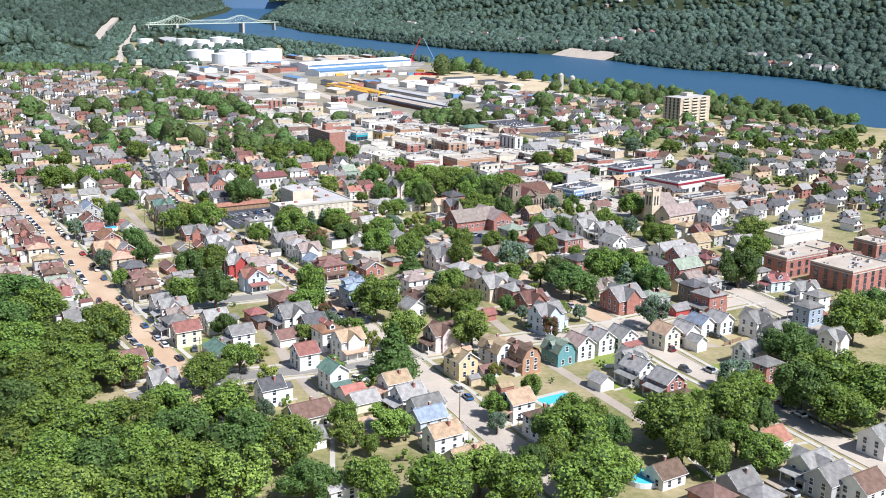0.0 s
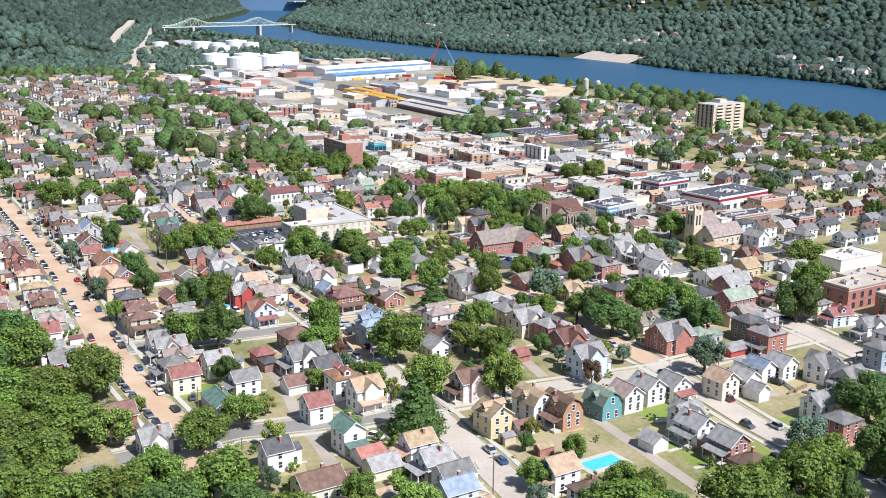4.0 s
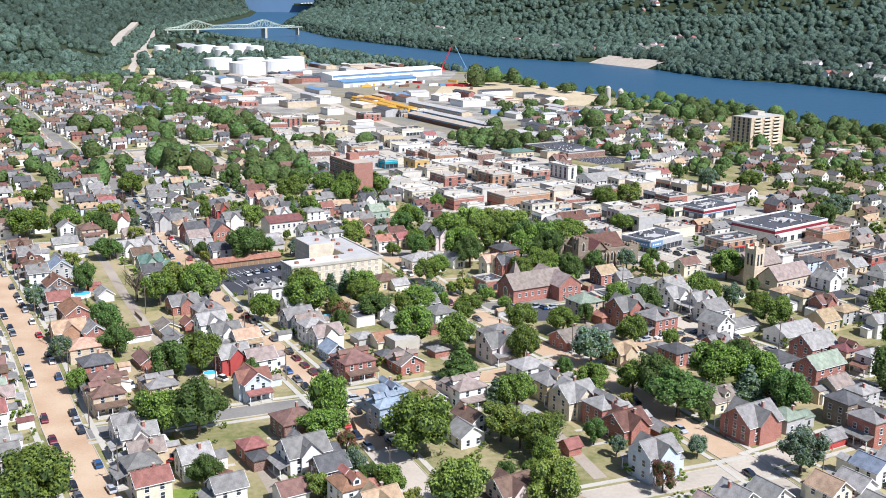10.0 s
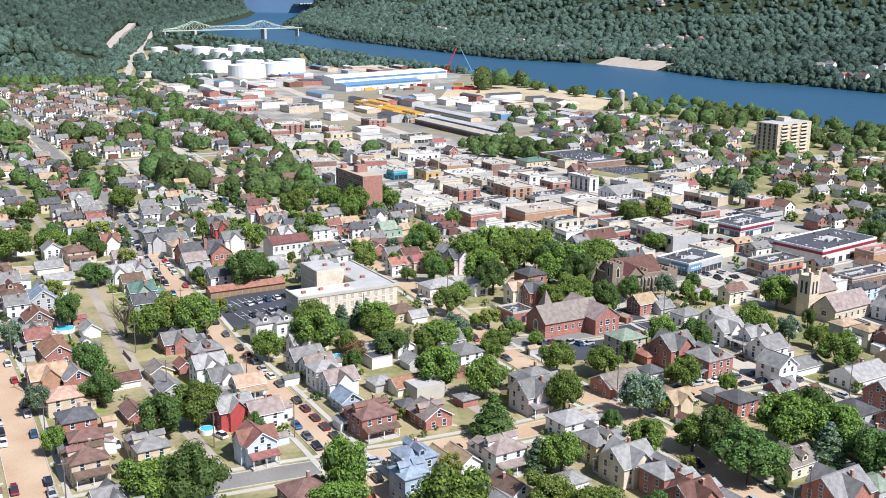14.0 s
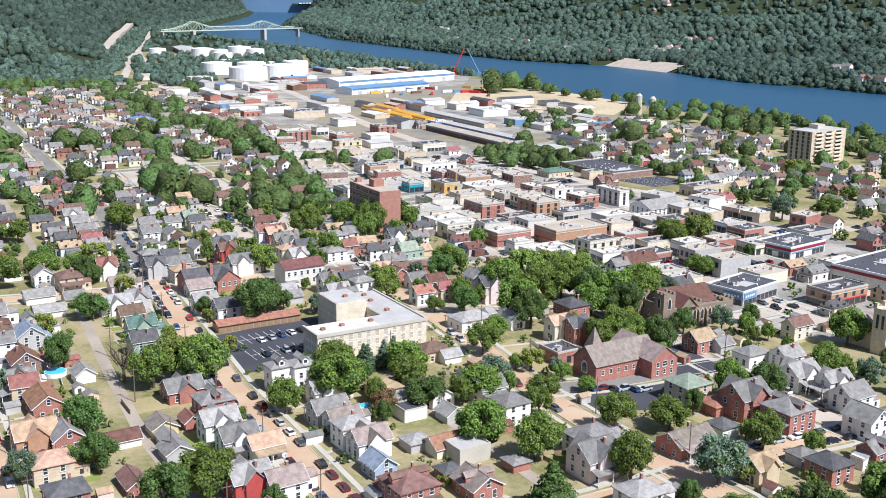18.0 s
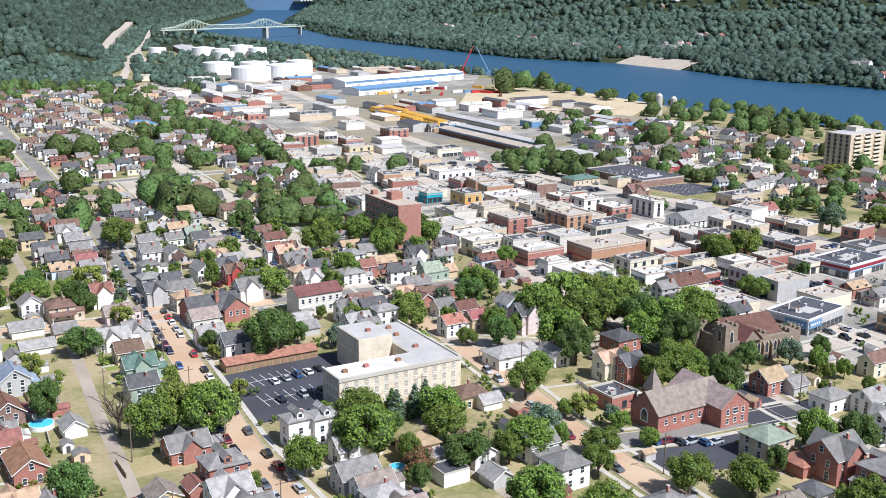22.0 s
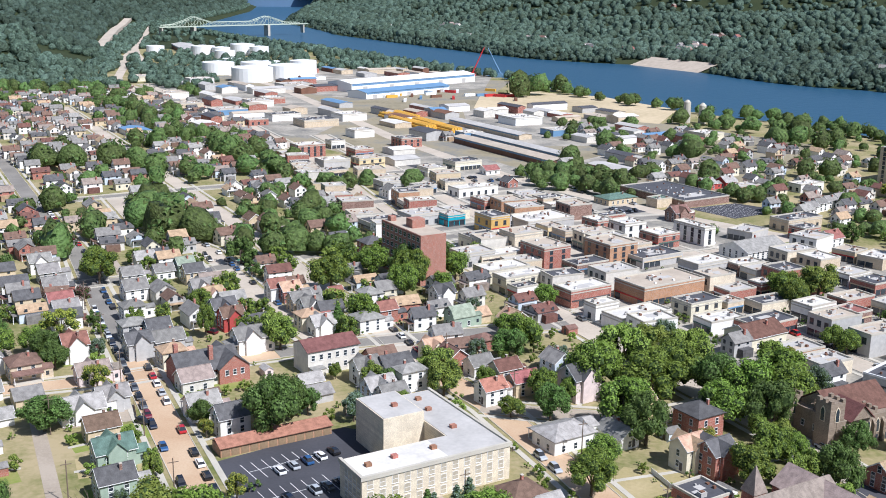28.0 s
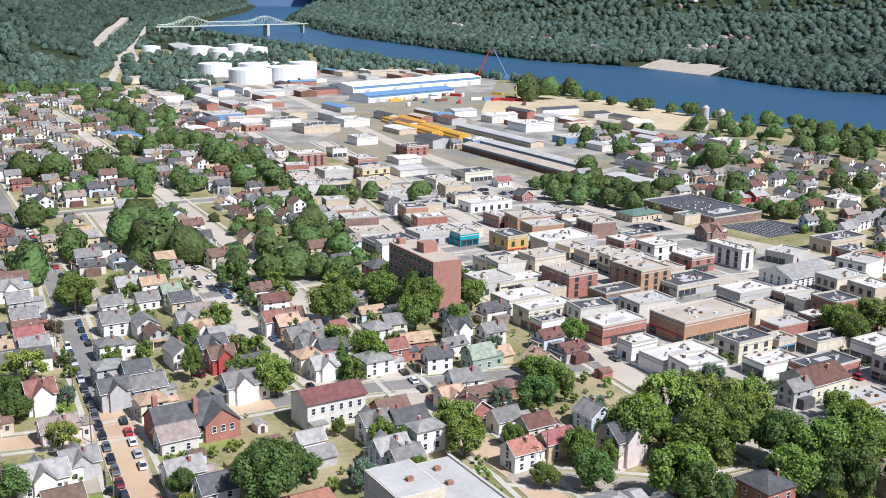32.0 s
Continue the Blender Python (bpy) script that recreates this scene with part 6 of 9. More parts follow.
house(-8.9, 447.7, -68, 7, 9, 8.4, "white", "lightgrey", "cross", chimney=False)
house(-4.1, 438.4, -68, 7, 9, 7.6, "white", "grey", "cross", porch="r", chimney=True)
house(-16.5, 456.4, 22, 4, 5.5, 4.0, "brick", "redroof", "gable", detail=1)
house(2.3, 434.6, -68, 6, 8, 6.5, "white", "tanroof", "gable", porch="r", chimney=False)
house(-69.1, 528.1, 22, 8, 9, 8, "greywall", "blueroof", "gable", porch="r", chimney=True)
house(-66.3, 504.8, 22, 8, 9, 7.5, "darkbrick", "redroof", "gable", porch="r", chimney=True)
house(-75.2, 579.8, -68, 7, 10, 4.8, "white", "lightgrey", "gable", detail=1)
house(-68.6, 561.5, -68, 6, 10, 4.2, "white", "lightgrey", "gable", detail=1)
house(-67.0, 595.5, -68, 8.5, 8.5, 7.6, "tanbrick", "brown", "hip", porch="r", detail=1)
house(-77.5, 601.0, 22, 7, 7, 7.6, "white", "grey", "gable", detail=1)
house(-35.5, 533.9, -68, 7, 9, 7.2, "greenwall", "greenroof", "cross", chimney=True)
house(-40.1, 549.1, -68, 6.5, 8, 6.5, "tan", "brown", "gable", detail=1)
house(-46.9, 562.6, -68, 7.5, 11, 6.5, "white", "lightgrey", "cross", chimney=False)
house(-39.7, 568.9, -68, 6.5, 8, 6.5, "greywall", "grey", "cross", detail=1)
house(-47.4, 589.7, -68, 6.5, 9, 6.0, "pink", "taupe", "cross", detail=1)
house(-8.4, 548.4, -68, 7, 8, 8, "white", "dark", "gable", chimney=False)
house(-15.9, 559.3, -68, 6.5, 8, 7, "white", "lightgrey", "gable", porch="l", chimney=True)
house(-18.8, 580.3, -68, 7, 9, 6.3, "palecream", "taupe", "gable", detail=1)
house(13.9, 481.1, -68, 6, 7, 9, "white", "lightgrey", "hip", dormer=True, chimney=False)
house(7.3, 479.9, -68, 5.5, 6.5, 9, "white", "grey", "hip", dormer=True, chimney=True)
house(19.5, 468.8, -68, 6.5, 8.5, 6.8, "white", "lightgrey", "cross", chimney=True)
house(19.4, 453.7, -68, 7, 9.5, 7.2, "greywall", "grey", "gable", porch="l", chimney=False)
house(22.6, 446.8, -68, 7, 8.5, 7, "white", "taupe", "gable", porch="l", chimney=True)
house(24.0, 439.3, -68, 7, 8, 7.8, "white", "lightgrey", "hip", porch="l", chimney=True)
house(27.7, 432.2, -68, 7, 9, 7.6, "white", "taupe", "cross", chimney=False)
house(36.3, 470.4, -68, 8, 8, 5.4, "tan", "tanroof", "hip", chimney=True)
house(39.5, 462.3, -68, 5, 5.5, 3.2, "greywall", "lightgrey", "flat", detail=0)
house(41.3, 454.4, -68, 6.5, 7, 3.2, "white", "flatdark", "flat", detail=0)
house(49.3, 463.9, 22, 7, 11, 5.8, "white", "brown", "gable", chimney=True)
house(51.7, 451.2, 22, 5.5, 6, 4.2, "greywall", "lightgrey", "gable", detail=1)
house(64.5, 462.3, -68, 6.5, 8, 7.4, "white", "grey", "gable", porch="r", chimney=False)
house(67.3, 448.2, -68, 8, 8, 8, "white", "grey", "hip", chimney=True)
house(39.7, 434.5, 22, 6, 6, 4, "greywall", "lightgrey", "hip", detail=1)
house(46.7, 431.6, -68, 7, 9, 4.6, "cream", "rust", "gable", detail=1)
house(51.4, 426.7, -68, 7, 9, 4.0, "concrete", "flatgrey", "flat", detail=0)
house(54.8, 499.5, -68, 8, 9, 5.6, "tan", "brown", "hip", chimney=True)
house(59.9, 495.5, -68, 4.5, 6, 4.2, "white", "lightgrey", "gable", detail=1)
house(61.4, 558.4, -68, 6, 7, 7, "white", "rust", "gable", chimney=True)
house(62.7, 579.9, -68, 6, 7, 6, "white", "grey", "gable", detail=1)
house(73.5, 528.6, -68, 9, 13, 6.0, "white", "lightgrey", "hip", porch="l", chimney=False)
house(87.1, 527.4, 22, 6, 9, 5.6, "white", "lightgrey", "gable", chimney=True)
house(86.7, 558.8, -68, 8.5, 9, 10, "pink", "dark", "cross", porch="l", chimney=True)
house(97.6, 540.8, -68, 6.5, 7, 8, "yellow", "tanroof", "cross", chimney=False)
house(109.5, 530.1, -68, 9, 9, 9, "brick", "dark", "hip", porch="l", chimney=True)
house(120.6, 454.9, -68, 9, 9.5, 8, "tanbrick", "palegreen", "hip", chimney=True)
house(124.7, 445.2, -68, 7, 7, 4.8, "brick", "rust", "hip", chimney=False)
house(131.6, 442.4, -68, 9.5, 10.5, 10, "brick", "grey", "cross", dormer=True, chimney=True)
house(138.7, 431.8, -68, 10, 10, 9, "brick", "grey", "hip", porch="f", dormer=True, chimney=True)
house(156.9, 459.4, -68, 8, 10, 8, "white", "lightgrey", "cross", porch="r", chimney=False)
house(161.7, 476.0, -68, 7, 8, 7, "white", "lightgrey", "gable", chimney=True)
house(152.1, 480.3, -68, 7, 9, 6, "white", "lightgrey", "hip", chimney=True)
house(141.2, 494.8, -68, 7, 8, 7, "brick", "tanroof", "gable", chimney=False)
house(148.1, 492.5, -68, 5, 6, 4.8, "greywall", "grey", "gable", detail=1)
house(106.8, 422.7, -68, 9, 12.5, 6, "brick", "taupe", "gable", porch="r", chimney=True)
house(119.8, 430.3, -68, 6, 6, 4.8, "white", "dark", "hip", detail=1)
house(82.6, 424.6, -68, 10, 11, 8, "white", "grey", "hip", chimney=True)
house(34.8, 625.5, -68, 8, 9, 6.8, "white", "lightgrey", "hip", porch="l", chimney=True)
house(-21.7, 343.3, 22, 7.6, 7.2, 7.1, "white", "grey", "hip", porch="l")
house(-18.5, 332.8, -68, 5.9, 8.0, 7.6, "cream", "redroof", "gable")
house(-9.6, 344.4, -68, 6.7, 7.2, 7.6, "white", "lightgrey", "gable")
house(-1.7, 328.4, -68, 5.9, 7.2, 7.1, "white", "grey", "gable", porch="f")
house(3.7, 352.5, -68, 5.9, 5.6, 5.2, "brick", "redroof", "hip", detail=1)
house(5.3, 346.3, 22, 4.2, 4.8, 4.2, "darkbrick", "dark", "hip", detail=1)
house(12.3, 327.9, -68, 5.9, 6.4, 5.0, "white", "brown", "gable", detail=1)
house(-7.8, 314.8, 22, 5.9, 9.6, 6.2, "greywall", "greenroof", "gable", detail=1)
house(15.9, 344.1, -68, 8.4, 10.4, 8.5, "white", "grey", "cross", porch="f", dormer=True)
house(21.4, 334.7, -68, 6.7, 7.2, 7.6, "darkbrick", "dark", "gable", porch="r")
house(25.0, 322.5, -68, 7.6, 7.2, 8.5, "white", "rust", "hip", porch="l", dormer=True)
house(30.4, 312.8, -68, 6.7, 8.0, 9.0, "white", "tanroof", "cross", porch="r")
house(16.7, 306.4, -68, 6.7, 6.4, 7.6, "white", "redroof", "gable")
house(38.1, 365.5, 22, 6.7, 7.2, 9.0, "blue", "blueroof", "hip", porch="f", dormer=True)
house(60.1, 315.9, -68, 7.1, 8.8, 8.5, "pink", "brown", "cross", porch="f")
house(61.0, 291.2, 22, 6.7, 8.0, 8.5, "yellow", "tanroof", "gable", porch="r", dormer=True)
house(81.9, 342.8, -68, 4.2, 4.0, 4.0, "brick", "redroof", "gable", detail=0)
house(73.8, 299.0, 22, 6.7, 9.6, 8.5, "white", "tanroof", "gambrel", porch="r", dormer=True)
house(80.1, 293.6, 22, 6.7, 9.6, 8.5, "orangebrick", "brown", "gambrel", porch="l", dormer=True)
house(92.8, 297.8, 22, 6.7, 8.0, 7.6, "teal", "palegreen", "gambrel", dormer=True)
house(100.4, 301.0, 22, 6.7, 7.2, 7.6, "white", "pinkroof", "gable")
house(108.4, 305.5, 22, 6.7, 8.0, 7.6, "white", "lightgrey", "gable", porch="r")
house(116.2, 305.7, 22, 6.7, 7.2, 7.6, "white", "lightgrey", "gable", porch="fr")
house(111.3, 284.9, -68, 6.7, 7.2, 7.6, "white", "lightgrey", "cross")
house(130.6, 305.8, 22, 6.7, 7.2, 8.1, "cream", "tanroof", "gable", porch="r")
house(138.5, 308.1, 22, 5.9, 7.2, 7.1, "white", "lightgrey", "gable", porch="f")
house(147.7, 316.7, 22, 5.9, 7.2, 6.6, "white", "blueroof", "gable", detail=1)
house(155.0, 317.5, 22, 6.7, 7.2, 7.1, "white", "lightgrey", "gable", detail=1)
house(139.6, 302.1, 22, 4.2, 5.6, 5.0, "white", "lightgrey", "gable", detail=1)
house(149.6, 338.2, -68, 5.0, 7.2, 4.0, "redwall", "grey", "gable", detail=0)
house(160.7, 351.2, -68, 7.6, 7.2, 9.0, "stone", "dark", "hip", detail=1)
house(161.0, 338.4, -68, 8.4, 8.8, 9.5, "brick", "grey", "hip", porch="f", dormer=True)
house(98.1, 328.2, -68, 7.6, 9.6, 9.5, "lightblue", "grey", "cross", porch="l")
house(154.6, 375.5, 22, 7.6, 8.0, 7.6, "white", "dark", "hip", detail=1)
house(-58.7, 362.5, -68, 6.7, 7.2, 6.6, "white", "lightgrey", "gable", detail=1)
house(-54.2, 353.7, -68, 6.7, 7.2, 6.6, "brick", "grey", "gable", detail=1)
house(-63.2, 382.3, -68, 6.7, 7.2, 6.6, "white", "redroof", "gable", detail=1)
house(-66.9, 400.7, -68, 6.7, 7.2, 5.7, "white", "palegreen", "gable", detail=1)
house(-33.4, 305.0, -68, 6.7, 8.0, 8.5, "brick", "brown", "gable", porch="r")
house(23.3, 286.3, 22, 5.9, 7.2, 8.5, "white", "greenroof", "gable", porch="f")
house(27.5, 279.2, -68, 5.9, 6.4, 4.0, "white", "rust", "gable", detail=0)
house(29.6, 271.4, -68, 5.9, 7.2, 5.0, "cream", "lightgrey", "gable", detail=1)
house(39.2, 278.0, -68, 5.9, 7.2, 7.6, "white", "tanroof", "gable", porch="f")
house(41.4, 268.0, -68, 6.7, 7.2, 7.6, "white", "lightgrey", "gable", porch="f")
house(44.6, 260.5, -68, 5.9, 8.0, 7.1, "white", "grey", "gable", porch="l")
house(44.1, 253.9, -68, 5.9, 8.0, 6.6, "lightblue", "blueroof", "gable", porch="l")
house(-23.6, 292.7, -68, 6.7, 7.2, 6.6, "white", "lightgrey", "cross")
house(5.2, 278.8, -68, 5.9, 6.4, 7.6, "white", "dark", "gable")
house(14.3, 263.2, -68, 7.6, 10.4, 6.2, "cream", "brown", "gable")
house(68.8, 258.1, -68, 6.7, 7.2, 8.1, "white", "tanroof", "gable", porch="f")
house(72.4, 245.7, -68, 6.7, 8.0, 7.6, "white", "brown", "hip", porch="l")
house(114.7, 266.8, 22, 6.7, 7.2, 7.6, "brick", "lightgrey", "gable", porch="l")
house(110.7, 277.9, 22, 6.7, 8.0, 7.6, "white", "lightgrey", "gable", porch="l")
house(116.1, 257.0, -68, 7.6, 8.0, 5.7, "darkbrick", "brown", "hip", detail=1)
house(98.4, 275.1, 22, 5.0, 5.6, 4.5, "white", "lightgrey", "gable", detail=0)
house(150.1, 286.8, -68, 6.7, 8.0, 7.6, "white", "lightgrey", "gable")
house(148.3, 273.2, -68, 6.7, 7.2, 7.6, "brick", "grey", "hip", porch="l")
house(165.8, 312.9, -68, 7.6, 8.0, 8.5, "white", "grey", "cross", detail=1)
house(168.9, 303.1, -68, 7.6, 7.2, 7.6, "greywall", "grey", "cross", porch="f", detail=1)
house(189.3, 321.1, -68, 6.7, 7.2, 8.5, "blue", "grey", "hip", porch="l", detail=1)
house(200.8, 335.2, -68, 6.7, 6.4, 7.6, "white", "grey", "hip", detail=1)
house(180.6, 290.7, -68, 6.7, 6.4, 8.5, "white", "lightgrey", "cross", detail=1)
house(45.5, 242.0, -68, 5.9, 8.0, 7.1, "white", "tanroof", "gable", porch="l")
house(49.0, 229.7, -68, 6.7, 8.8, 6.2, "cream", "tanroof", "gable")
house(13.6, 249.3, -68, 5.9, 6.4, 5.0, "white", "grey", "gable", detail=0)
house(17.7, 219.6, -68, 5.9, 7.2, 6.6, "white", "lightgrey", "gable")
house(125.0, 226.6, -68, 6.7, 7.2, 6.6, "white", "rust", "gable", detail=1)
house(126.5, 210.1, -68, 7.6, 8.0, 7.6, "cream", "lightgrey", "cross", porch="f", detail=1)
house(127.0, 203.3, -68, 7.6, 8.0, 7.6, "greywall", "grey", "gable", porch="l", detail=1)
house(132.5, 198.5, -68, 7.6, 8.0, 7.6, "white", "brown", "gable", porch="l", detail=1)
house(92.5, 215.5, -68, 6.7, 7.2, 5.2, "white", "brown", "gable", detail=1)
house(98.1, 202.2, -68, 7.6, 7.2, 5.7, "brick", "brown", "hip", detail=1)
house(107.1, 207.7, -68, 6.7, 7.2, 5.7, "greywall", "grey", "gable", detail=1)
house(109.3, 200.7, -68, 6.7, 7.2, 5.0, "greywall", "grey", "hip", detail=0)
house(151.8, 221.6, -68, 7.6, 7.2, 7.6, "white", "lightgrey", "gable", detail=1)
house(-52.3, 297.2, -68, 5.9, 6.4, 5.2, "cream", "brown", "gable", detail=0)
house(-85.1, 552.4, -68, 7.6, 8.0, 7.6, "white", "grey", "gable", porch="l", detail=1)
house(-75.7, 519.4, -68, 6.7, 7.2, 8.1, "white", "grey", "gable", porch="l")
house(156.7, 424.1, 22, 7.6, 8.8, 8.5, "white", "lightgrey", "gable")
house(153.4, 370.3, -68, 7.6, 8.0, 8.5, "stone", "dark", "hip")
house(170.8, 381.7, -68, 7.6, 12.8, 8.5, "brick", "palegreen", "gable", detail=1)
house(99.2, 511.6, -68, 5.9, 7.2, 8.5, "cream", "tanroof", "cross")
house(104.2, 507.6, -68, 6.7, 7.2, 9.0, "brick", "dark", "cross", porch="l")
house(-33.2, 516.7, -68, 6.7, 8.0, 7.6, "greenwall", "dark", "gable", porch="l")
house(-55.1, 609.0, -68, 7.6, 7.2, 8.5, "white", "redroof", "cross", detail=1)
house(-26.1, 600.1, -68, 6.7, 7.2, 7.1, "cream", "tanroof", "hip", porch="l")
house(-31.9, 623.2, -68, 6.7, 7.2, 7.6, "blue", "dark", "gable", porch="l")
house(-3.8, 609.6, -68, 7.6, 8.8, 8.1, "white", "grey", "cross", porch="f")
house(42.0, 633.5, -68, 5.9, 6.4, 7.1, "brick", "redroof", "gable", detail=1)
house(51.4, 594.9, -68, 5.9, 6.4, 6.6, "cream", "tanroof", "cross", detail=1)
house(56.1, 587.2, 22, 6.7, 8.0, 6.6, "brick", "brown", "gable", detail=1)
house(85.6, 577.6, 22, 6.7, 7.2, 7.1, "lightblue", "grey", "gable", porch="r")
house(29.1, 578.6, -68, 5.9, 7.2, 7.6, "white", "grey", "cross")
house(31.1, 562.9, -68, 6.7, 8.0, 7.6, "lightblue", "lightgrey", "cross", porch="l")
house(34.1, 558.0, -68, 6.7, 7.2, 7.1, "white", "grey", "gable", porch="l")
house(13.1, 576.0, -68, 5.0, 6.4, 4.5, "white", "lightgrey", "gable", detail=1)
house(14.9, 566.8, -68, 5.9, 6.4, 4.5, "greywall", "grey", "gable", detail=0)
house(73.0, 628.9, -68, 5.9, 6.4, 5.0, "tan", "tanroof", "gable", detail=0)
house(82.5, 617.0, 22, 7.6, 8.0, 7.6, "tanbrick", "tanroof", "gable", detail=1)
house(68.9, 602.2, -68, 5.9, 6.4, 5.0, "brick", "brown", "hip", detail=1)
house(65.8, 625.5, -68, 6.7, 8.0, 7.1, "greenwall", "palegreen", "gambrel")
house(63.8, 646.8, -68, 6.7, 7.2, 8.5, "white", "dark", "cross")
house(-36.3, 608.7, -68, 6.7, 8.0, 8.1, "greywall", "dark", "cross", porch="l")
house(-39.6, 625.5, -68, 6.7, 8.0, 7.6, "greywall", "lightgrey", "hip", porch="l")
house(-28.0, 611.3, -68, 6.7, 8.8, 7.6, "greywall", "grey", "gable", porch="l")
house(-43.4, 670.6, -68, 7.6, 8.0, 7.6, "white", "grey", "gable", porch="l")
house(-41.9, 646.7, -68, 6.7, 7.2, 7.1, "white", "grey", "hip", porch="l")
house(-20.0, 666.1, -68, 6.7, 7.2, 8.1, "white", "grey", "cross", porch="l")
house(-16.0, 658.9, -68, 6.7, 7.2, 7.1, "white", "tanroof", "cross", porch="f")
house(-12.0, 642.6, -68, 6.7, 8.0, 7.6, "blue", "dark", "cross", porch="l")
house(-9.2, 632.4, -68, 6.7, 7.2, 7.6, "redwall", "brown", "cross", porch="l")
house(-23.9, 689.6, -68, 6.7, 7.2, 7.6, "tan", "dark", "gable", porch="l", detail=1)
house(-27.5, 700.1, -68, 5.9, 6.4, 7.6, "greenwall", "palegreen", "gable", detail=1)
house(11.0, 662.1, -68, 6.7, 7.2, 7.1, "brick", "tanroof", "gable", porch="l")
house(14.1, 648.8, -68, 6.7, 7.2, 7.1, "tan", "grey", "gable", porch="l")
house(17.3, 640.7, -68, 6.7, 7.2, 7.6, "white", "grey", "cross", porch="l")
house(15.7, 629.0, -68, 6.7, 7.2, 7.1, "cream", "tanroof", "hip", porch="l")
house(19.7, 623.2, -68, 6.7, 7.2, 6.6, "white", "lightgrey", "cross", porch="l")
house(6.3, 664.5, -68, 6.7, 6.4, 7.6, "white", "redroof", "gable", detail=1)
house(38.5, 650.6, -68, 7.6, 7.2, 7.6, "white", "lightgrey", "hip", detail=1)
house(26.9, 658.1, -68, 4.2, 4.8, 5.7, "brick", "redroof", "gable", detail=1)
house(-43.7, 713.5, -68, 6.7, 7.2, 7.1, "white", "lightgrey", "gable", detail=1)
house(-35.4, 697.7, -68, 5.9, 7.2, 5.7, "white", "grey", "gable", detail=1)
house(-46.4, 690.2, -68, 6.7, 7.2, 7.1, "white", "grey", "gable", detail=1)
house(-72.1, 679.1, -68, 6.7, 8.0, 7.1, "brick", "grey", "gable", porch="l")
house(-66.9, 658.9, -68, 6.7, 8.0, 7.1, "white", "redroof", "gable", porch="r", detail=1)
house(-63.9, 650.9, -68, 6.7, 8.0, 6.6, "white", "grey", "gable", porch="r", detail=1)
house(-77.3, 697.6, -68, 6.7, 7.2, 7.1, "greywall", "grey", "gable", detail=1)
house(-82.8, 712.1, -68, 6.7, 8.0, 7.6, "white", "lightgrey", "cross", detail=1)
house(-62.4, 575.1, -68, 7.6, 7.2, 5.0, "tan", "grey", "gable", detail=0)
house(141.5, 866.4, 22, 6.7, 8.0, 5.7, "brick", "dark", "gable", detail=1)
house(139.5, 906.9, -68, 7.6, 9.6, 5.2, "white", "redroof", "gable", detail=1)
house(251.1, 847.7, -68, 8.4, 8.8, 6.2, "redwall", "lightgrey", "gable", detail=1)
house(265.6, 852.9, -68, 8.4, 8.8, 6.2, "redwall", "lightgrey", "gable", detail=1)
house(202.7, 771.0, -68, 7.6, 9.6, 7.6, "darkbrick", "brown", "cross", detail=1)
house(249.9, 712.2, -68, 7.6, 8.8, 7.6, "white", "redroof", "gable", detail=1)
house(275.2, 776.4, -68, 5.5, 7.2, 6.6, "white", "grey", "gable", detail=1)
house(284.9, 784.4, -68, 5.5, 7.2, 6.6, "white", "grey", "gable", detail=1)
house(293.4, 790.2, -68, 5.5, 7.2, 6.6, "white", "grey", "gable", detail=1)
house(302.5, 796.1, -68, 5.5, 7.2, 6.6, "white", "grey", "gable", detail=1)
house(187.0, 816.8, -68, 11.8, 19.2, 5.2, "tan", "greenroof", "hip", detail=1)
house(208.1, 701.1, -68, 16.0, 24.0, 7.6, "white", "lightgrey", "gable", detail=1)
house(48.1, 724.6, -68, 9.2, 9.6, 8.1, "brick", "dark", "hip", detail=1)
house(46.9, 823.4, -68, 7.6, 7.2, 5.0, "brick", "rust", "hip", detail=1)
house(157.2, 595.2, -68, 11.8, 16.0, 7.1, "cream", "maroonroof", "gable", detail=1)
house(116.1, 765.7, 22, 5.9, 7.2, 6.6, "greywall", "dark", "gable", detail=1)
house(71.3, 840.4, 22, 6.7, 7.2, 7.6, "white", "grey", "gable", detail=1)
house(3.6, 854.0, 22, 5.9, 7.2, 7.6, "white", "grey", "gable", detail=1)
house(7.3, 832.4, 22, 5.9, 7.2, 7.6, "white", "grey", "gable", detail=1)
house(-0.9, 782.5, 22, 6.7, 8.0, 6.6, "tan", "brown", "gable", detail=1)
house(-10.4, 867.5, 22, 6.7, 8.0, 6.6, "white", "lightgrey", "gable", detail=1)

# ---- trees ----
tree(-14.1, 486.9, 7, 14, "mid")
tree(-22.8, 493.5, 7, 13, "light")
tree(-27.8, 486.3, 6, 12, "mid")
tree(23.3, 480.4, 6.5, 13, "mid")
tree(8.6, 460.9, 4.5, 10, "mid")
tree(4.8, 552.3, 6, 13, "dark")
tree(-42.3, 452.8, 5, 11, "dark")
tree(-36.6, 431.8, 4.5, 10, "dark")
tree(-19.3, 406.9, 6, 12, "dark")
tree(-11.0, 413.9, 6, 12, "mid")
tree(-9.6, 367.7, 7, 14, "dark")
tree(-18.9, 367.3, 6, 12, "mid")
tree(23.6, 366.0, 5, 15, "mid")
tree(21.6, 357.5, 5.5, 9, "mid")
tree(43.4, 346.6, 8, 15, "mid")
tree(55.8, 431.7, 6, 12, "mid")
tree(67.5, 422.6, 5.5, 12, "mid")
tree(64.3, 396.4, 5.5, 12, "fir")
tree(43.9, 473.8, 5, 10, "mid")
tree(-56.3, 503.5, 4, 12, "dark")
tree(71.5, 500.7, 5, 10, "mid")
tree(78.3, 513.8, 4, 8, "mid")
tree(63.0, 468.7, 4, 8, "dark")
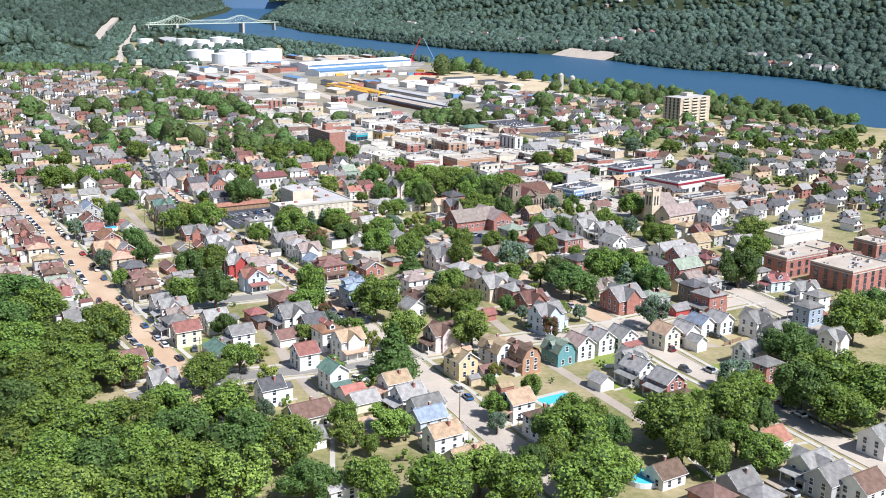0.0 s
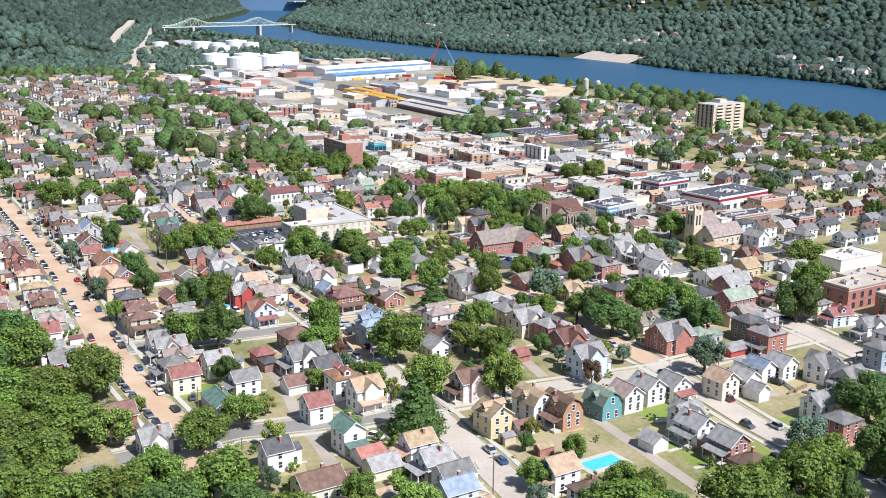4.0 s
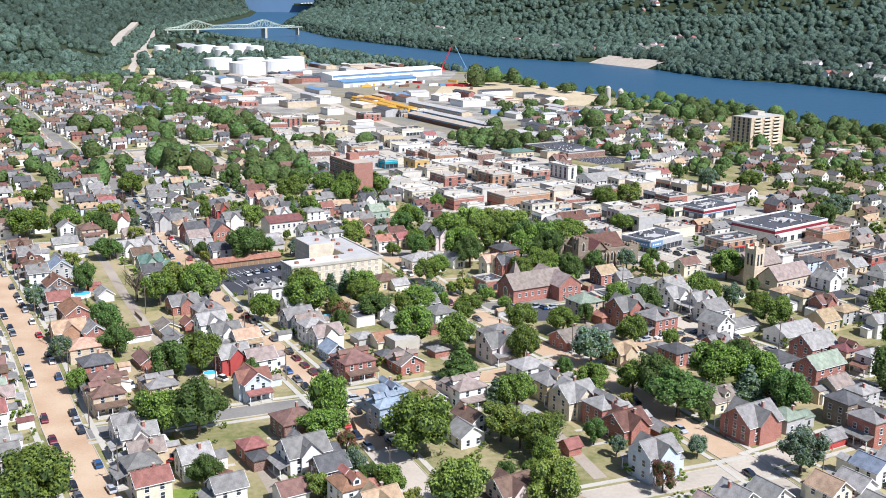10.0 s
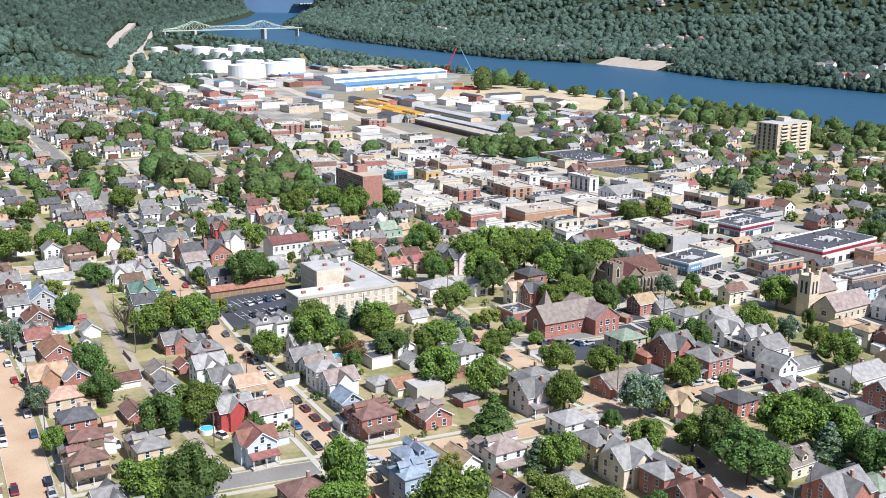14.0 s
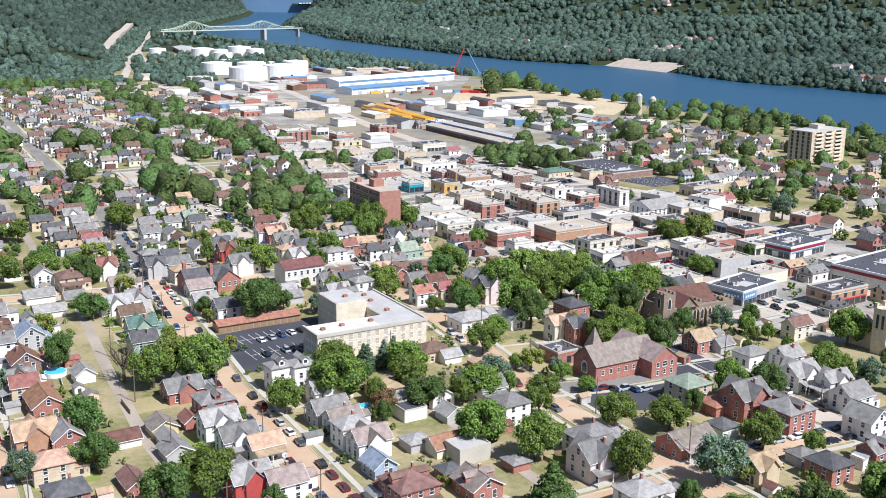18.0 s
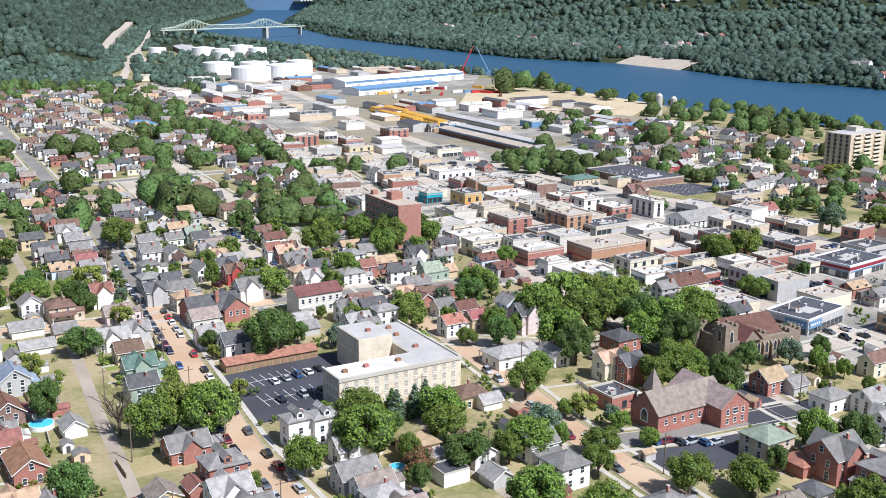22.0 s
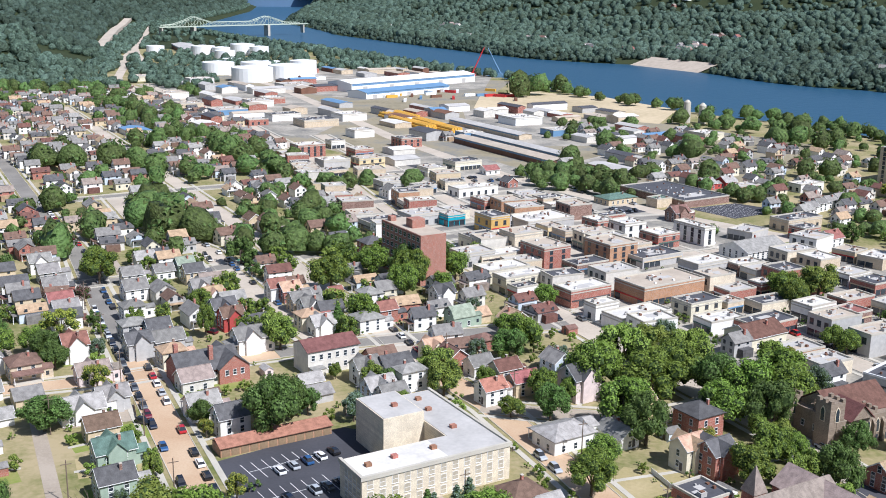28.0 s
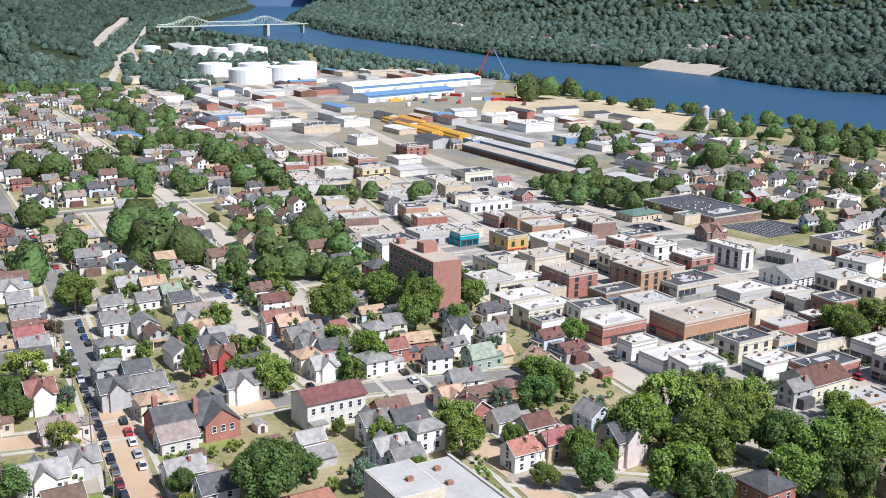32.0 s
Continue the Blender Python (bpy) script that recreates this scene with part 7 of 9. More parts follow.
tree(93.4, 437.6, 5, 10, "mid")
tree(86.8, 408.1, 5, 12, "mid")
tree(107.0, 434.7, 5, 9, "mid")
tree(106.4, 402.9, 6, 12, "silver")
tree(132.5, 453.1, 5, 11, "mid")
tree(142.1, 450.8, 5, 11, "dark")
tree(126.1, 419.9, 5, 10, "mid")
tree(135.8, 378.7, 7, 14, "mid")
tree(117.5, 360.9, 7.5, 13, "dark")
tree(117.0, 374.9, 6, 12, "dark")
tree(140.2, 365.9, 5, 12, "blue")
tree(148.9, 389.5, 5, 11, "dark")
tree(111.7, 380.0, 5, 9, "mid")
tree(99.4, 380.0, 4.5, 9, "mid")
tree(75.7, 373.2, 4.5, 10, "mid")
tree(70.0, 374.4, 3.5, 9, "blue")
tree(66.5, 352.2, 5, 10, "light")
tree(73.5, 342.8, 6, 11, "mid")
tree(179.1, 428.9, 6, 11, "mid")
tree(191.2, 491.4, 6, 12, "mid")
tree(167.3, 464.2, 5, 11, "mid")
tree(147.9, 359.4, 6, 12, "dark")
tree(91.6, 560.1, 7, 15, "mid")
tree(104.3, 574.2, 8, 15, "light")
tree(103.4, 548.6, 8, 15, "mid")
tree(113.8, 557.2, 7, 15, "mid")
tree(122.4, 548.6, 7, 14, "dark")
tree(130.3, 542.7, 7, 14, "mid")
tree(138.0, 536.9, 7, 14, "mid")
tree(114.6, 575.5, 7, 14, "light")
tree(117.7, 507.5, 5, 11, "mid")
tree(127.1, 492.5, 5, 12, "dark")
tree(79.6, 596.4, 5.5, 12, "mid")
tree(49.2, 576.1, 5, 10, "light")
tree(75.7, 557.2, 4, 9, "mid")
tree(34.2, 492.2, 3, 8, "blue")
tree(39.2, 492.9, 3, 9, "blue")
tree(42.5, 495.9, 3, 9, "blue")
tree(-93.8, 596.8, 8, 14, "mid")
tree(-100.2, 674.8, 5, 10, "mid")
tree(-81.1, 622.1, 5, 10, "dark")
tree(26.6, 672.1, 7, 13, "mid")
tree(33.9, 629.0, 5, 11, "mid")
tree(56.0, 680.9, 6, 14, "dark")
tree(75.1, 680.3, 5, 11, "mid")
tree(3.9, 617.2, 5, 10, "light")
tree(-19.8, 647.7, 4, 9, "mid")
tree(202.3, 636.5, 7, 13, "light")
tree(189.1, 636.9, 6, 11, "mid")
tree(180.2, 579.3, 4, 8, "mid")
tree(264.7, 676.4, 6, 13, "silver")
tree(293.2, 682.9, 6, 10, "mid")
tree(340.3, 807.7, 6, 9, "yellow")
tree(295.5, 591.0, 7, 13, "silver")
tree(281.2, 576.9, 6, 12, "dark")
tree(68.9, 311.5, 6, 13, "light")
tree(48.6, 314.8, 6, 13, "light")
tree(41.4, 292.6, 6.5, 17, "fir")
tree(-42.5, 330.4, 8, 14, "mid")
tree(-75.1, 367.7, 11, 15, "dark")
tree(-65.2, 355.0, 9, 14, "mid")
tree(-53.9, 322.2, 9, 12, "mid")
tree(-65.4, 324.0, 9, 12, "mid")
tree(-45.3, 302.5, 8, 11, "mid")
tree(-57.5, 293.8, 9, 12, "mid")
tree(-35.0, 297.8, 6, 10, "light")
tree(-74.7, 340.2, 9, 13, "dark")
tree(-65.1, 304.1, 8, 12, "mid")
tree(-48.3, 279.5, 8, 12, "mid")
tree(-58.4, 273.3, 8, 12, "dark")
tree(-48.4, 260.6, 8, 12, "mid")
tree(-38.6, 255.4, 7.5, 12, "mid")
tree(-29.7, 258.8, 7.5, 11, "mid")
tree(-21.9, 264.8, 7, 11, "mid")
tree(-12.5, 291.8, 6.5, 10, "mid")
tree(-2.2, 303.6, 5, 9, "mid")
tree(-17.1, 248.3, 7.5, 12, "dark")
tree(-6.4, 259.3, 8, 13, "mid")
tree(-1.3, 240.9, 8, 13, "dark")
tree(7.7, 237.4, 7, 12, "mid")
tree(-25.4, 235.5, 8, 13, "mid")
tree(-34.7, 231.1, 8, 13, "dark")
tree(-44.8, 235.8, 8, 13, "mid")
tree(-54.5, 243.6, 8, 13, "mid")
tree(-15.1, 224.9, 8, 13, "mid")
tree(-4.3, 220.2, 8, 13, "light")
tree(11.4, 218.4, 6, 10, "dark")
tree(-25.5, 219.7, 8, 12, "mid")
tree(-38.0, 219.2, 8, 12, "light")
tree(-48.9, 223.7, 8, 12, "mid")
tree(24.6, 214.9, 6, 11, "mid")
tree(38.8, 211.1, 7, 12, "mid")
tree(48.9, 216.3, 6, 11, "light")
tree(53.3, 208.6, 7, 12, "mid")
tree(74.8, 231.2, 8, 13, "mid")
tree(70.8, 207.1, 8, 13, "mid")
tree(78.6, 214.1, 6, 11, "light")
tree(101.3, 232.2, 8, 14, "mid")
tree(119.4, 238.4, 8, 14, "mid")
tree(127.2, 244.5, 7, 13, "mid")
tree(117.3, 216.1, 5.5, 9, "mid")
tree(145.4, 248.2, 8, 14, "dark")
tree(156.8, 253.4, 9, 15, "mid")
tree(162.5, 239.6, 9, 15, "mid")
tree(159.1, 278.8, 8, 14, "dark")
tree(191.5, 298.0, 9, 16, "mid")
tree(208.7, 311.9, 8, 14, "dark")
tree(148.9, 234.5, 7, 12, "mid")
tree(186.1, 365.7, 8, 15, "dark")
tree(207.0, 394.6, 7, 13, "mid")
tree(223.4, 429.0, 7, 13, "light")
tree(135.2, 266.7, 5, 9, "silver")
tree(133.5, 323.2, 5.5, 11, "silver")
tree(97.0, 319.2, 3.5, 8, "copper")
tree(27.0, 351.8, 3, 6, "copper")
tree(145.5, 372.1, 6, 13, "mid")
tree(92.7, 329.4, 2, 3, "small")
tree(3.7, 312.0, 3, 5, "yellow")
tree(33.3, 247.4, 5, 9, "light")
tree(22.7, 246.7, 4, 7, "light")
tree(63.3, 258.2, 4, 7, "mid")
tree(76.4, 270.7, 3, 7, "mid")
tree(61.1, 248.7, 3, 6, "silver")
tree(74.2, 543.3, 4.5, 10, "dark")
tree(74.4, 589.5, 5, 10, "dark")
tree(25.2, 624.0, 3, 10, "fir")
tree(-17.0, 623.9, 3, 11, "mid")
tree(6.0, 609.0, 5, 11, "light")
tree(1.5, 543.6, 7, 15, "dark")
tree(-54.6, 555.6, 6, 9, "dark")
tree(-78.1, 610.4, 6, 10, "mid")
tree(-62.1, 629.4, 6, 10, "yellow")
tree(-32.4, 539.9, 3, 6, "mid")
tree(49.5, 564.4, 5, 10, "light")
tree(64.3, 546.6, 3.5, 6, "mid")
tree(20.8, 581.5, 2, 5, "mid")
tree(44.8, 689.9, 6, 12, "mid")
tree(56.8, 669.7, 6, 15, "mid")
tree(109.4, 499.0, 5, 10, "mid")
tree(117.6, 532.7, 6, 12, "mid")
tree(128.0, 527.5, 6, 14, "dark")
tree(124.0, 570.0, 7, 14, "light")
tree(91.0, 533.5, 7, 14, "mid")
tree(93.4, 524.5, 6, 13, "dark")
tree(45.6, 485.9, 6, 10, "mid")
tree(62.6, 462.8, 5.5, 10, "mid")
tree(46.4, 459.2, 5.5, 9, "dark")
tree(79.9, 460.7, 4.5, 7, "mid")
tree(23.0, 468.6, 7, 13, "mid")
tree(34.8, 456.4, 4, 7, "copper")
tree(33.4, 495.9, 2.5, 7, "fir")
tree(187.0, 625.5, 5, 11, "mid")
tree(178.6, 584.2, 4, 8, "mid")
tree(69.0, 472.8, 5, 9, "silver")
tree(82.8, 484.0, 4, 7, "yellow")
tree(78.4, 485.7, 2.5, 5, "mid")
tree(89.6, 473.5, 3, 6, "mid")
tree(94.0, 464.1, 3, 5, "mid")
tree(100.4, 641.8, 4, 8, "mid")
tree(-58.2, 692.4, 6.5, 13, "mid")
tree(-60.9, 664.0, 4, 7, "purple")
tree(-63.3, 609.9, 5, 9, "dark")
tree(71.6, 630.2, 3, 8, "silver")
tree(143.2, 552.1, 7, 13, "mid")
tree(51.9, 657.7, 5, 13, "mid")
tree(66.2, 655.2, 4, 10, "mid")
tree(59.6, 693.7, 6, 14, "light")
tree(115.1, 245.6, 4, 9.5, "mid")
tree(124.2, 251.6, 4, 9.5, "mid")
tree(127.2, 236.4, 4, 9.5, "dark")
tree(110.3, 229.2, 4, 9.5, "dark")
tree(115.4, 225.1, 4, 9.5, "mid")
tree(99.7, 221.6, 4, 9.5, "mid")
tree(104.7, 214.9, 4, 9.5, "mid")
tree(71.4, 239.0, 4, 9.5, "dark")
tree(80.0, 247.9, 4, 9.5, "mid")
tree(84.4, 243.6, 4, 9.5, "mid")
tree(86.3, 233.2, 4, 9.5, "dark")
tree(68.1, 224.0, 4, 9.5, "mid")
tree(61.4, 219.4, 4, 9.5, "dark")
far_tree(-38, 785, 10)
far_tree(-49, 779, 9)
far_tree(-24, 756, 9)
far_tree(-55, 921, 8)
far_tree(-36, 914, 7)
far_tree(-47, 812, 9)
far_tree(-96, 828, 8)
far_tree(-82, 747, 8)
far_tree(-71, 772, 7)
far_tree(-61, 709, 6)
far_tree(-122, 949, 9)
far_tree(-104, 941, 9)
far_tree(-83, 951, 9)
far_tree(-140, 865, 7)
far_tree(-162, 942, 10)
far_tree(8, 760, 7)
far_tree(-5, 749, 6)
far_tree(17, 743, 6)
far_tree(37, 757, 7)
far_tree(25, 800, 7)
far_tree(44, 855, 6)
far_tree(3, 982, 8)
far_tree(13, 915, 8)
far_tree(-14, 984, 8)
far_tree(-93, 1206, 9)
far_tree(-116, 1304, 9)
far_tree(-54, 1049, 8)
far_tree(-32, 893, 5)
far_tree(63, 880, 5)
far_tree(88, 873, 6)
far_tree(90, 713, 4)
far_tree(339, 870, 8)
far_tree(398, 1015, 10)
far_tree(388, 1027, 9)
far_tree(397, 984, 8)
far_tree(380, 1061, 8)
far_tree(367, 819, 8)
far_tree(417, 872, 8)
far_tree(428, 860, 8)
far_tree(195, 927, 8)
far_tree(281, 941, 9)
far_tree(262, 871, 8)
far_tree(269, 1092, 7)
far_tree(265, 1331, 14)
far_tree(288, 1345, 13)
far_tree(321, 1372, 10)
far_tree(172, 864, 6)
far_tree(180, 844, 6)
far_tree(188, 828, 6)
far_tree(163, 898, 5)
far_tree(346, 1117, 7)
far_tree(366, 1110, 8)
far_tree(375, 1090, 7)
far_tree(-79, 732, 8)
far_tree(-69, 762, 6)
far_tree(-59, 700, 6)
far_tree(-61, 1025, 8)
far_tree(-51, 793, 9)
far_tree(-38, 763, 10)
far_tree(-6, 715, 6.5)
far_tree(7, 725, 7)
far_tree(16, 729, 7)
far_tree(25, 728, 6)
far_tree(37, 708, 5)
far_tree(25, 773, 6)
far_tree(0, 800, 4)
far_tree(-52, 894, 6)
far_tree(-82, 968, 9)
far_tree(-21, 995, 8)
far_tree(167, 853, 6)
far_tree(157, 865, 6)
far_tree(288, 959, 9)
far_tree(296, 1094, 6)
far_tree(386, 995, 9)
far_tree(367, 990, 8)
far_tree(306, 744, 5)
far_tree(271, 797, 4)
far_tree(161, 879, 5)
far_tree(165, 870, 5)
far_tree(185, 837, 5)
far_tree(155, 893, 4)
far_tree(190, 899, 6)
far_tree(194, 890, 5)
far_tree(9, 936, 7)
far_tree(-3, 918, 7)
far_tree(18, 902, 6)
far_tree(21, 786, 6)
far_tree(31, 779, 6)
far_tree(-5, 731, 6)
far_tree(9, 714, 5)
far_tree(33, 722, 6)
far_tree(30, 706, 5)
far_tree(40, 700, 6)
far_tree(53, 709, 5)
far_tree(85, 863, 6)
far_tree(51, 866, 6)
far_tree(7, 816, 5)
far_tree(-141, 1356, 6.6)
far_tree(-150, 1325, 7.4)
far_tree(-122, 1295, 5.6)
far_tree(-137, 1317, 6.4)
far_tree(-140, 1374, 6.5)
far_tree(-111, 1249, 7.5)
far_tree(-102, 1238, 6.7)
far_tree(-101, 1182, 5.8)
far_tree(-97, 1229, 5.8)
far_tree(-89, 1219, 6.9)
far_tree(-84, 1182, 7.8)
far_tree(-79, 1167, 7.2)
far_tree(-76, 1136, 7.2)
far_tree(-75, 1121, 7.1)
far_tree(-58, 1188, 7.3)
far_tree(-62, 1123, 6.5)
far_tree(-53, 1085, 7.9)
far_tree(-42, 1061, 6.8)
far_tree(-33, 1048, 7.4)
far_tree(-44, 1045, 7.1)
far_tree(-27, 1068, 5.6)
far_tree(-22, 1012, 7.7)
far_tree(-16, 1025, 6)
far_tree(-9, 993, 7.6)
far_tree(-6, 980, 5.6)
far_tree(-8, 963, 6.3)

# ---- bridge ----
br = base("bridge", -28.8, 2556.7, 0, math.degrees(math.atan2(110.7, 146.7)), "pale green steel cantilever truss bridge over the river", "bridge")
TOWER = 91.9
Shape().box(-172, -5, 15.2, 200, 5, 16.6, M["bridgepaint"]).part("deck", br)


def top_chord(x):
    """Height of the upper chord: two peaks over the piers, a low arch between, falling away to the ends."""
    d = min(abs(x - TOWER), abs(x + TOWER))
    if abs(x) <= TOWER:
        return 23.5 + 11.5 * max(0.0, 1 - d / 42)
    return max(18.0, 22.0 - 0.035 * d) + 11.5 * max(0.0, 1 - d / 46)


for side in (-5.2, 5.2):
    tr_, step = Shape(), 14.14
    xs = [-TOWER + step * k for k in range(-5, 20)]
    for i, x0 in enumerate(xs[:-1]):
        x1 = xs[i + 1]
        tr_.tube((x0, side, top_chord(x0)), (x1, side, top_chord(x1)), 0.6, 0.6, M["bridgepaint"], 5)
        tr_.tube((x0, side, 16), (x0, side, top_chord(x0)), 0.35, 0.35, M["bridgepaint"], 5)
        a_, b_ = ((x0, 16), (x1, top_chord(x1))) if i % 2 else ((x0, top_chord(x0)), (x1, 16))
        tr_.tube((a_[0], side, a_[1]), (b_[0], side, b_[1]), 0.35, 0.35, M["bridgepaint"], 5)
    tr_.box(-172, side - 0.6, 15, 190, side + 0.6, 16.4, M["bridgepaint"]).part("truss", br)
for x in (-TOWER, TOWER):
    Shape().box(x - 3, -7, -12, x + 3, 7, 15, M["concrete"]).part("pier", br)
for x in (-165, 188):
    Shape().box(x - 1.5, -5, -3, x + 1.5, 5, 15, M["concrete"]).part("pier", br)

# ---- tank farm and works ----


def tank(x, y, r, h):
    ob = base("storage_tank", x, y, 0, 0, "white painted steel storage tank with a shallow cone roof", "storage tank", "tank farm")
    Shape().tube((0, 0, 0), (0, 0, h), r, r, M["metalwhite"], 28).part("shell", ob)
    Shape().tube((0, 0, h), (0, 0, h + r * 0.1), r, 0.5, M["metalwhite"], 28).part("cone_roof", ob)
    Shape().tube((r, 0, 0), (r * 0.97, 0.5, h + 0.6), 0.3, 0.3, M["flatgrey"], 5).part("ladder", ob)
    TAKEN.append((x, y, r))


for q in ((5, 1512, 23, 15), (45, 1545, 22, 15), (66, 1600, 16, 16), (-34, 1600, 19, 14), (10, 1590, 18, 15), (-62, 1895, 17, 15), (-30, 1825, 14, 13), (-6, 1925, 18, 16), (18, 1900, 14, 14), (-36, 1880, 13, 14), (-131, 1925, 13, 13), (-20, 1740, 12, 8), (30, 1700, 12, 8)):
    tank(*q)


def works_hall(x, y, turn, w, l, h, wall, roof, label):
    ob = base("works_hall", x, y, 0, turn, label, "factory hall")
    Shape().gable(w, l, 0, h * 0.78, h, M[wall]).part("wall", ob)
    Shape().fold([(w / 2 + 0.5, h * 0.76), (0, h + 0.1), (-w / 2 - 0.5, h * 0.76)], -l / 2 - 0.5, l / 2 + 0.5, 0.3, M[roof]).part("roof", ob)
    Shape().box(-w / 2 - 0.1, -l / 2 + 1, h * 0.55, -w / 2, l / 2 - 1, h * 0.76, M["metalblue"]).box(w / 2, -l / 2 + 1, h * 0.55, w / 2 + 0.1, l / 2 - 1, h * 0.76, M["metalblue"]).part("stripe", ob, "blue stripe")
    for i in range(5):
        Shape().box(-0.1, -3, 0, 0, 3, h * 0.45, M["flatgrey"]).part("loading_door", ob, m=pose(w / 2 + 0.12, -l / 2 + (i + 0.5) * l / 5, 0, 0, 0, 0))
    TAKEN.append((x, y, l / 2))


works_hall(168, 1452, -53, 36, 190, 11, "metalwhite", "metalwhite", "very long white works hall with a blue stripe")
works_hall(150, 1362, -53, 26, 118, 8, "metalwhite", "metalblue", "long low white works hall with a blue roof")
works_hall(168, 980, 20, 12, 118, 5.5, "rusty", "flattan", "long open brown shed beside the railway")
works_hall(182, 1000, 20, 10, 110, 5.0, "greywall", "flatgrey", "long grey shed beside the railway")
works_hall(180, 1090, 20, 11, 100, 4.5, "tanbrick", "flatgrey", "long low store shed of the works")
works_hall(-90, 2010, 10, 30, 150, 9, "rusty", "flatgrey", "long grey mill hall beyond the tanks")
for k in range(6):
    ob = base("pipe_stack", (122, 131, 140, 148, 118, 128)[k], (1140, 1118, 1128, 1100, 1168, 1178)[k], 0, 18, "stack of yellow steel pipes", "pipe stack", "pipe stacks in the works yard")
    for i in range(5):
        Shape().tube((-5 + i * 2.3, -20, 1.1), (-5 + i * 2.3, 20, 1.1), 1.1, 1.1, M["metalyellow"], 8).part("pipe", ob)
    for i in range(4):
        Shape().tube((-3.85 + i * 2.3, -20, 3.0), (-3.85 + i * 2.3, 20, 3.0), 1.1, 1.1, M["metalyellow"], 8).part("pipe", ob)
for x, y, h in ((356, 1126, 17), (367, 1120, 15)):
    ob = base("silo", x, y, 0, 0, "tall grey concrete silo by the river", "silo")
    Shape().tube((0, 0, 0), (0, 0, h), 3.2, 2.8, M["concrete"], 14).part("shaft", ob)
    Shape().tube((0, 0, h), (0, 0, h + 2), 2.9, 1.0, M["concrete"], 14).part("cap", ob)
for x, y, tn, m_ in ((268, 1570, 20, "metalred"), (300, 1560, 160, "metalblue")):
    ob = base("crane", x, y, 0, tn, f"{'red' if m_ == 'metalred' else 'blue'} lattice boom crane on the quay", "crane")
    Shape().box(-3, -3, 0, 3, 3, 4, M[m_]).part("cab", ob)
    Shape().tube((0, 0, 4), (16, 0, 34), 0.9, 0.5, M[m_], 5).part("boom", ob)
for i in range(26):
    q = random.Random(i)
    cx, cy = 110 + q.random() * 150, 1290 + q.random() * 60 + (40 if i % 2 else 0)
    col = ("metalred", "metalblue", "rusty", "metalyellow", "metalwhite")[i % 5]
    box_ = Shape().box(-6, -1.25, 0, 6, 1.25, 2.6, M[col]).part("shipping_container", label=f"{col.replace('metal', '').replace('rusty', 'rusty brown')} steel shipping container in the works yard", m=pose(cx, cy, 0.03, 0, 0, 20 + 60 * (i % 3)))
    tagged(box_, category="container", group="containers in the works yard")

# ---- pools and small garden things ----


def round_pool(x, y, r):
    ob = base("swimming_pool", x, y, 0, 0, "round above-ground swimming pool with blue water", "pool")
    Shape().tube((0, 0, 0), (0, 0, 1.25), r, r, M["metalwhite"], 24).part("rim", ob)
    Shape().tube((0, 0, 1.24), (0, 0, 1.28), r - 0.2, r - 0.2, M["poolwater"], 24).part("pool_surface", ob, "blue water")
    TAKEN.append((x, y, r))


for q in ((88, 217, 4.2), (-8, 348, 3.0), (-57, 501, 3.2), (30, 461, 1.9), (-8, 410, 2.0), (28, 497, 1.8)):
    round_pool(*q)
pl = base("swimming_pool", 83, 269, 0, 22, "long sunken swimming pool with turquoise water", "pool")
Shape().box(-6.5, -4, 0, 6.5, 4, 0.12, M["concrete"]).part("surround", pl)
Shape().box(-5, -2.3, 0.1, 5, 2.3, 0.16, M["poolwater"]).part("pool_surface", pl, "turquoise water")
TAKEN.append((83, 269, 7))

# ---- parked cars ----
COLOURS = ["black", "black", "navy", "grey", "silver", "silver", "white", "red", "black", "maroon", "grey", "black", "grey", "silver", "blue", "white", "navy"]


def park_row(line, d, chance, seed, a=0.0, b=1.0, gap=6.6):
    """Cars parked along a line, d metres to its right."""
    q, pts = random.Random(seed), [Vector(p) for p in offset(line, d)]
    length = sum((pts[i + 1] - pts[i]).length for i in range(len(pts) - 1))
    s = a * length + 2
    while s < b * length:
        if q.random() < chance:
            r = s
            for i in range(len(pts) - 1):
                seg = pts[i + 1] - pts[i]
                if r <= seg.length:
                    p = pts[i] + seg * (r / seg.length)
                    car(p.x, p.y, math.degrees(math.atan2(seg.y, seg.x)) + (0 if d > 0 else 180), q.choice(COLOURS), q.random() < 0.35)
                    break
                r -= seg.length
        s += gap * (0.95 + 0.25 * q.random())


park_row(LINE_A[1:9], -3.7, 0.68, 1)
park_row(LINE_A[1:9], 3.7, 0.62, 2)
park_row(LINE_B[4:11], -3.1, 0.78, 3)
park_row(LINE_B[4:11], 3.1, 0.74, 4)
park_row(LINE_B[1:5], 3.4, 0.12, 5)
park_row(LINE_D[1:5], 3.2, 0.42, 6)
park_row(LINE_D[1:10], -3.2, 0.30, 7)
park_row(LINE_D[10:13], 3.2, 0.5, 8)
park_row(LINE_E[1:6], 3.4, 0.4, 9)
park_row(LINE_E[6:9], -3.6, 0.35, 10)
park_row(LINE_B[10:13], 2.7, 0.5, 11)
park_row(LINE_F[2:6], 3.6, 0.25, 12)
park_row(LINE_G[:5], 3.2, 0.5, 13)
park_row(LINE_G[:4], -3.2, 0.35, 14)
park_row(LINE_H, 3.0, 0.4, 15)
park_row(LINE_F[3:8], -3.8, 0.45, 16)
park_row(LINE_E[7:10], 3.8, 0.4, 17)
park_row(RAIL[:5], 3.6, 0.25, 18)
park_row([(110, 412), (130, 420), (158, 427)], 2.8, 0.75, 19)
park_row([(110, 412), (130, 420), (158, 427)], -2.8, 0.5, 20)
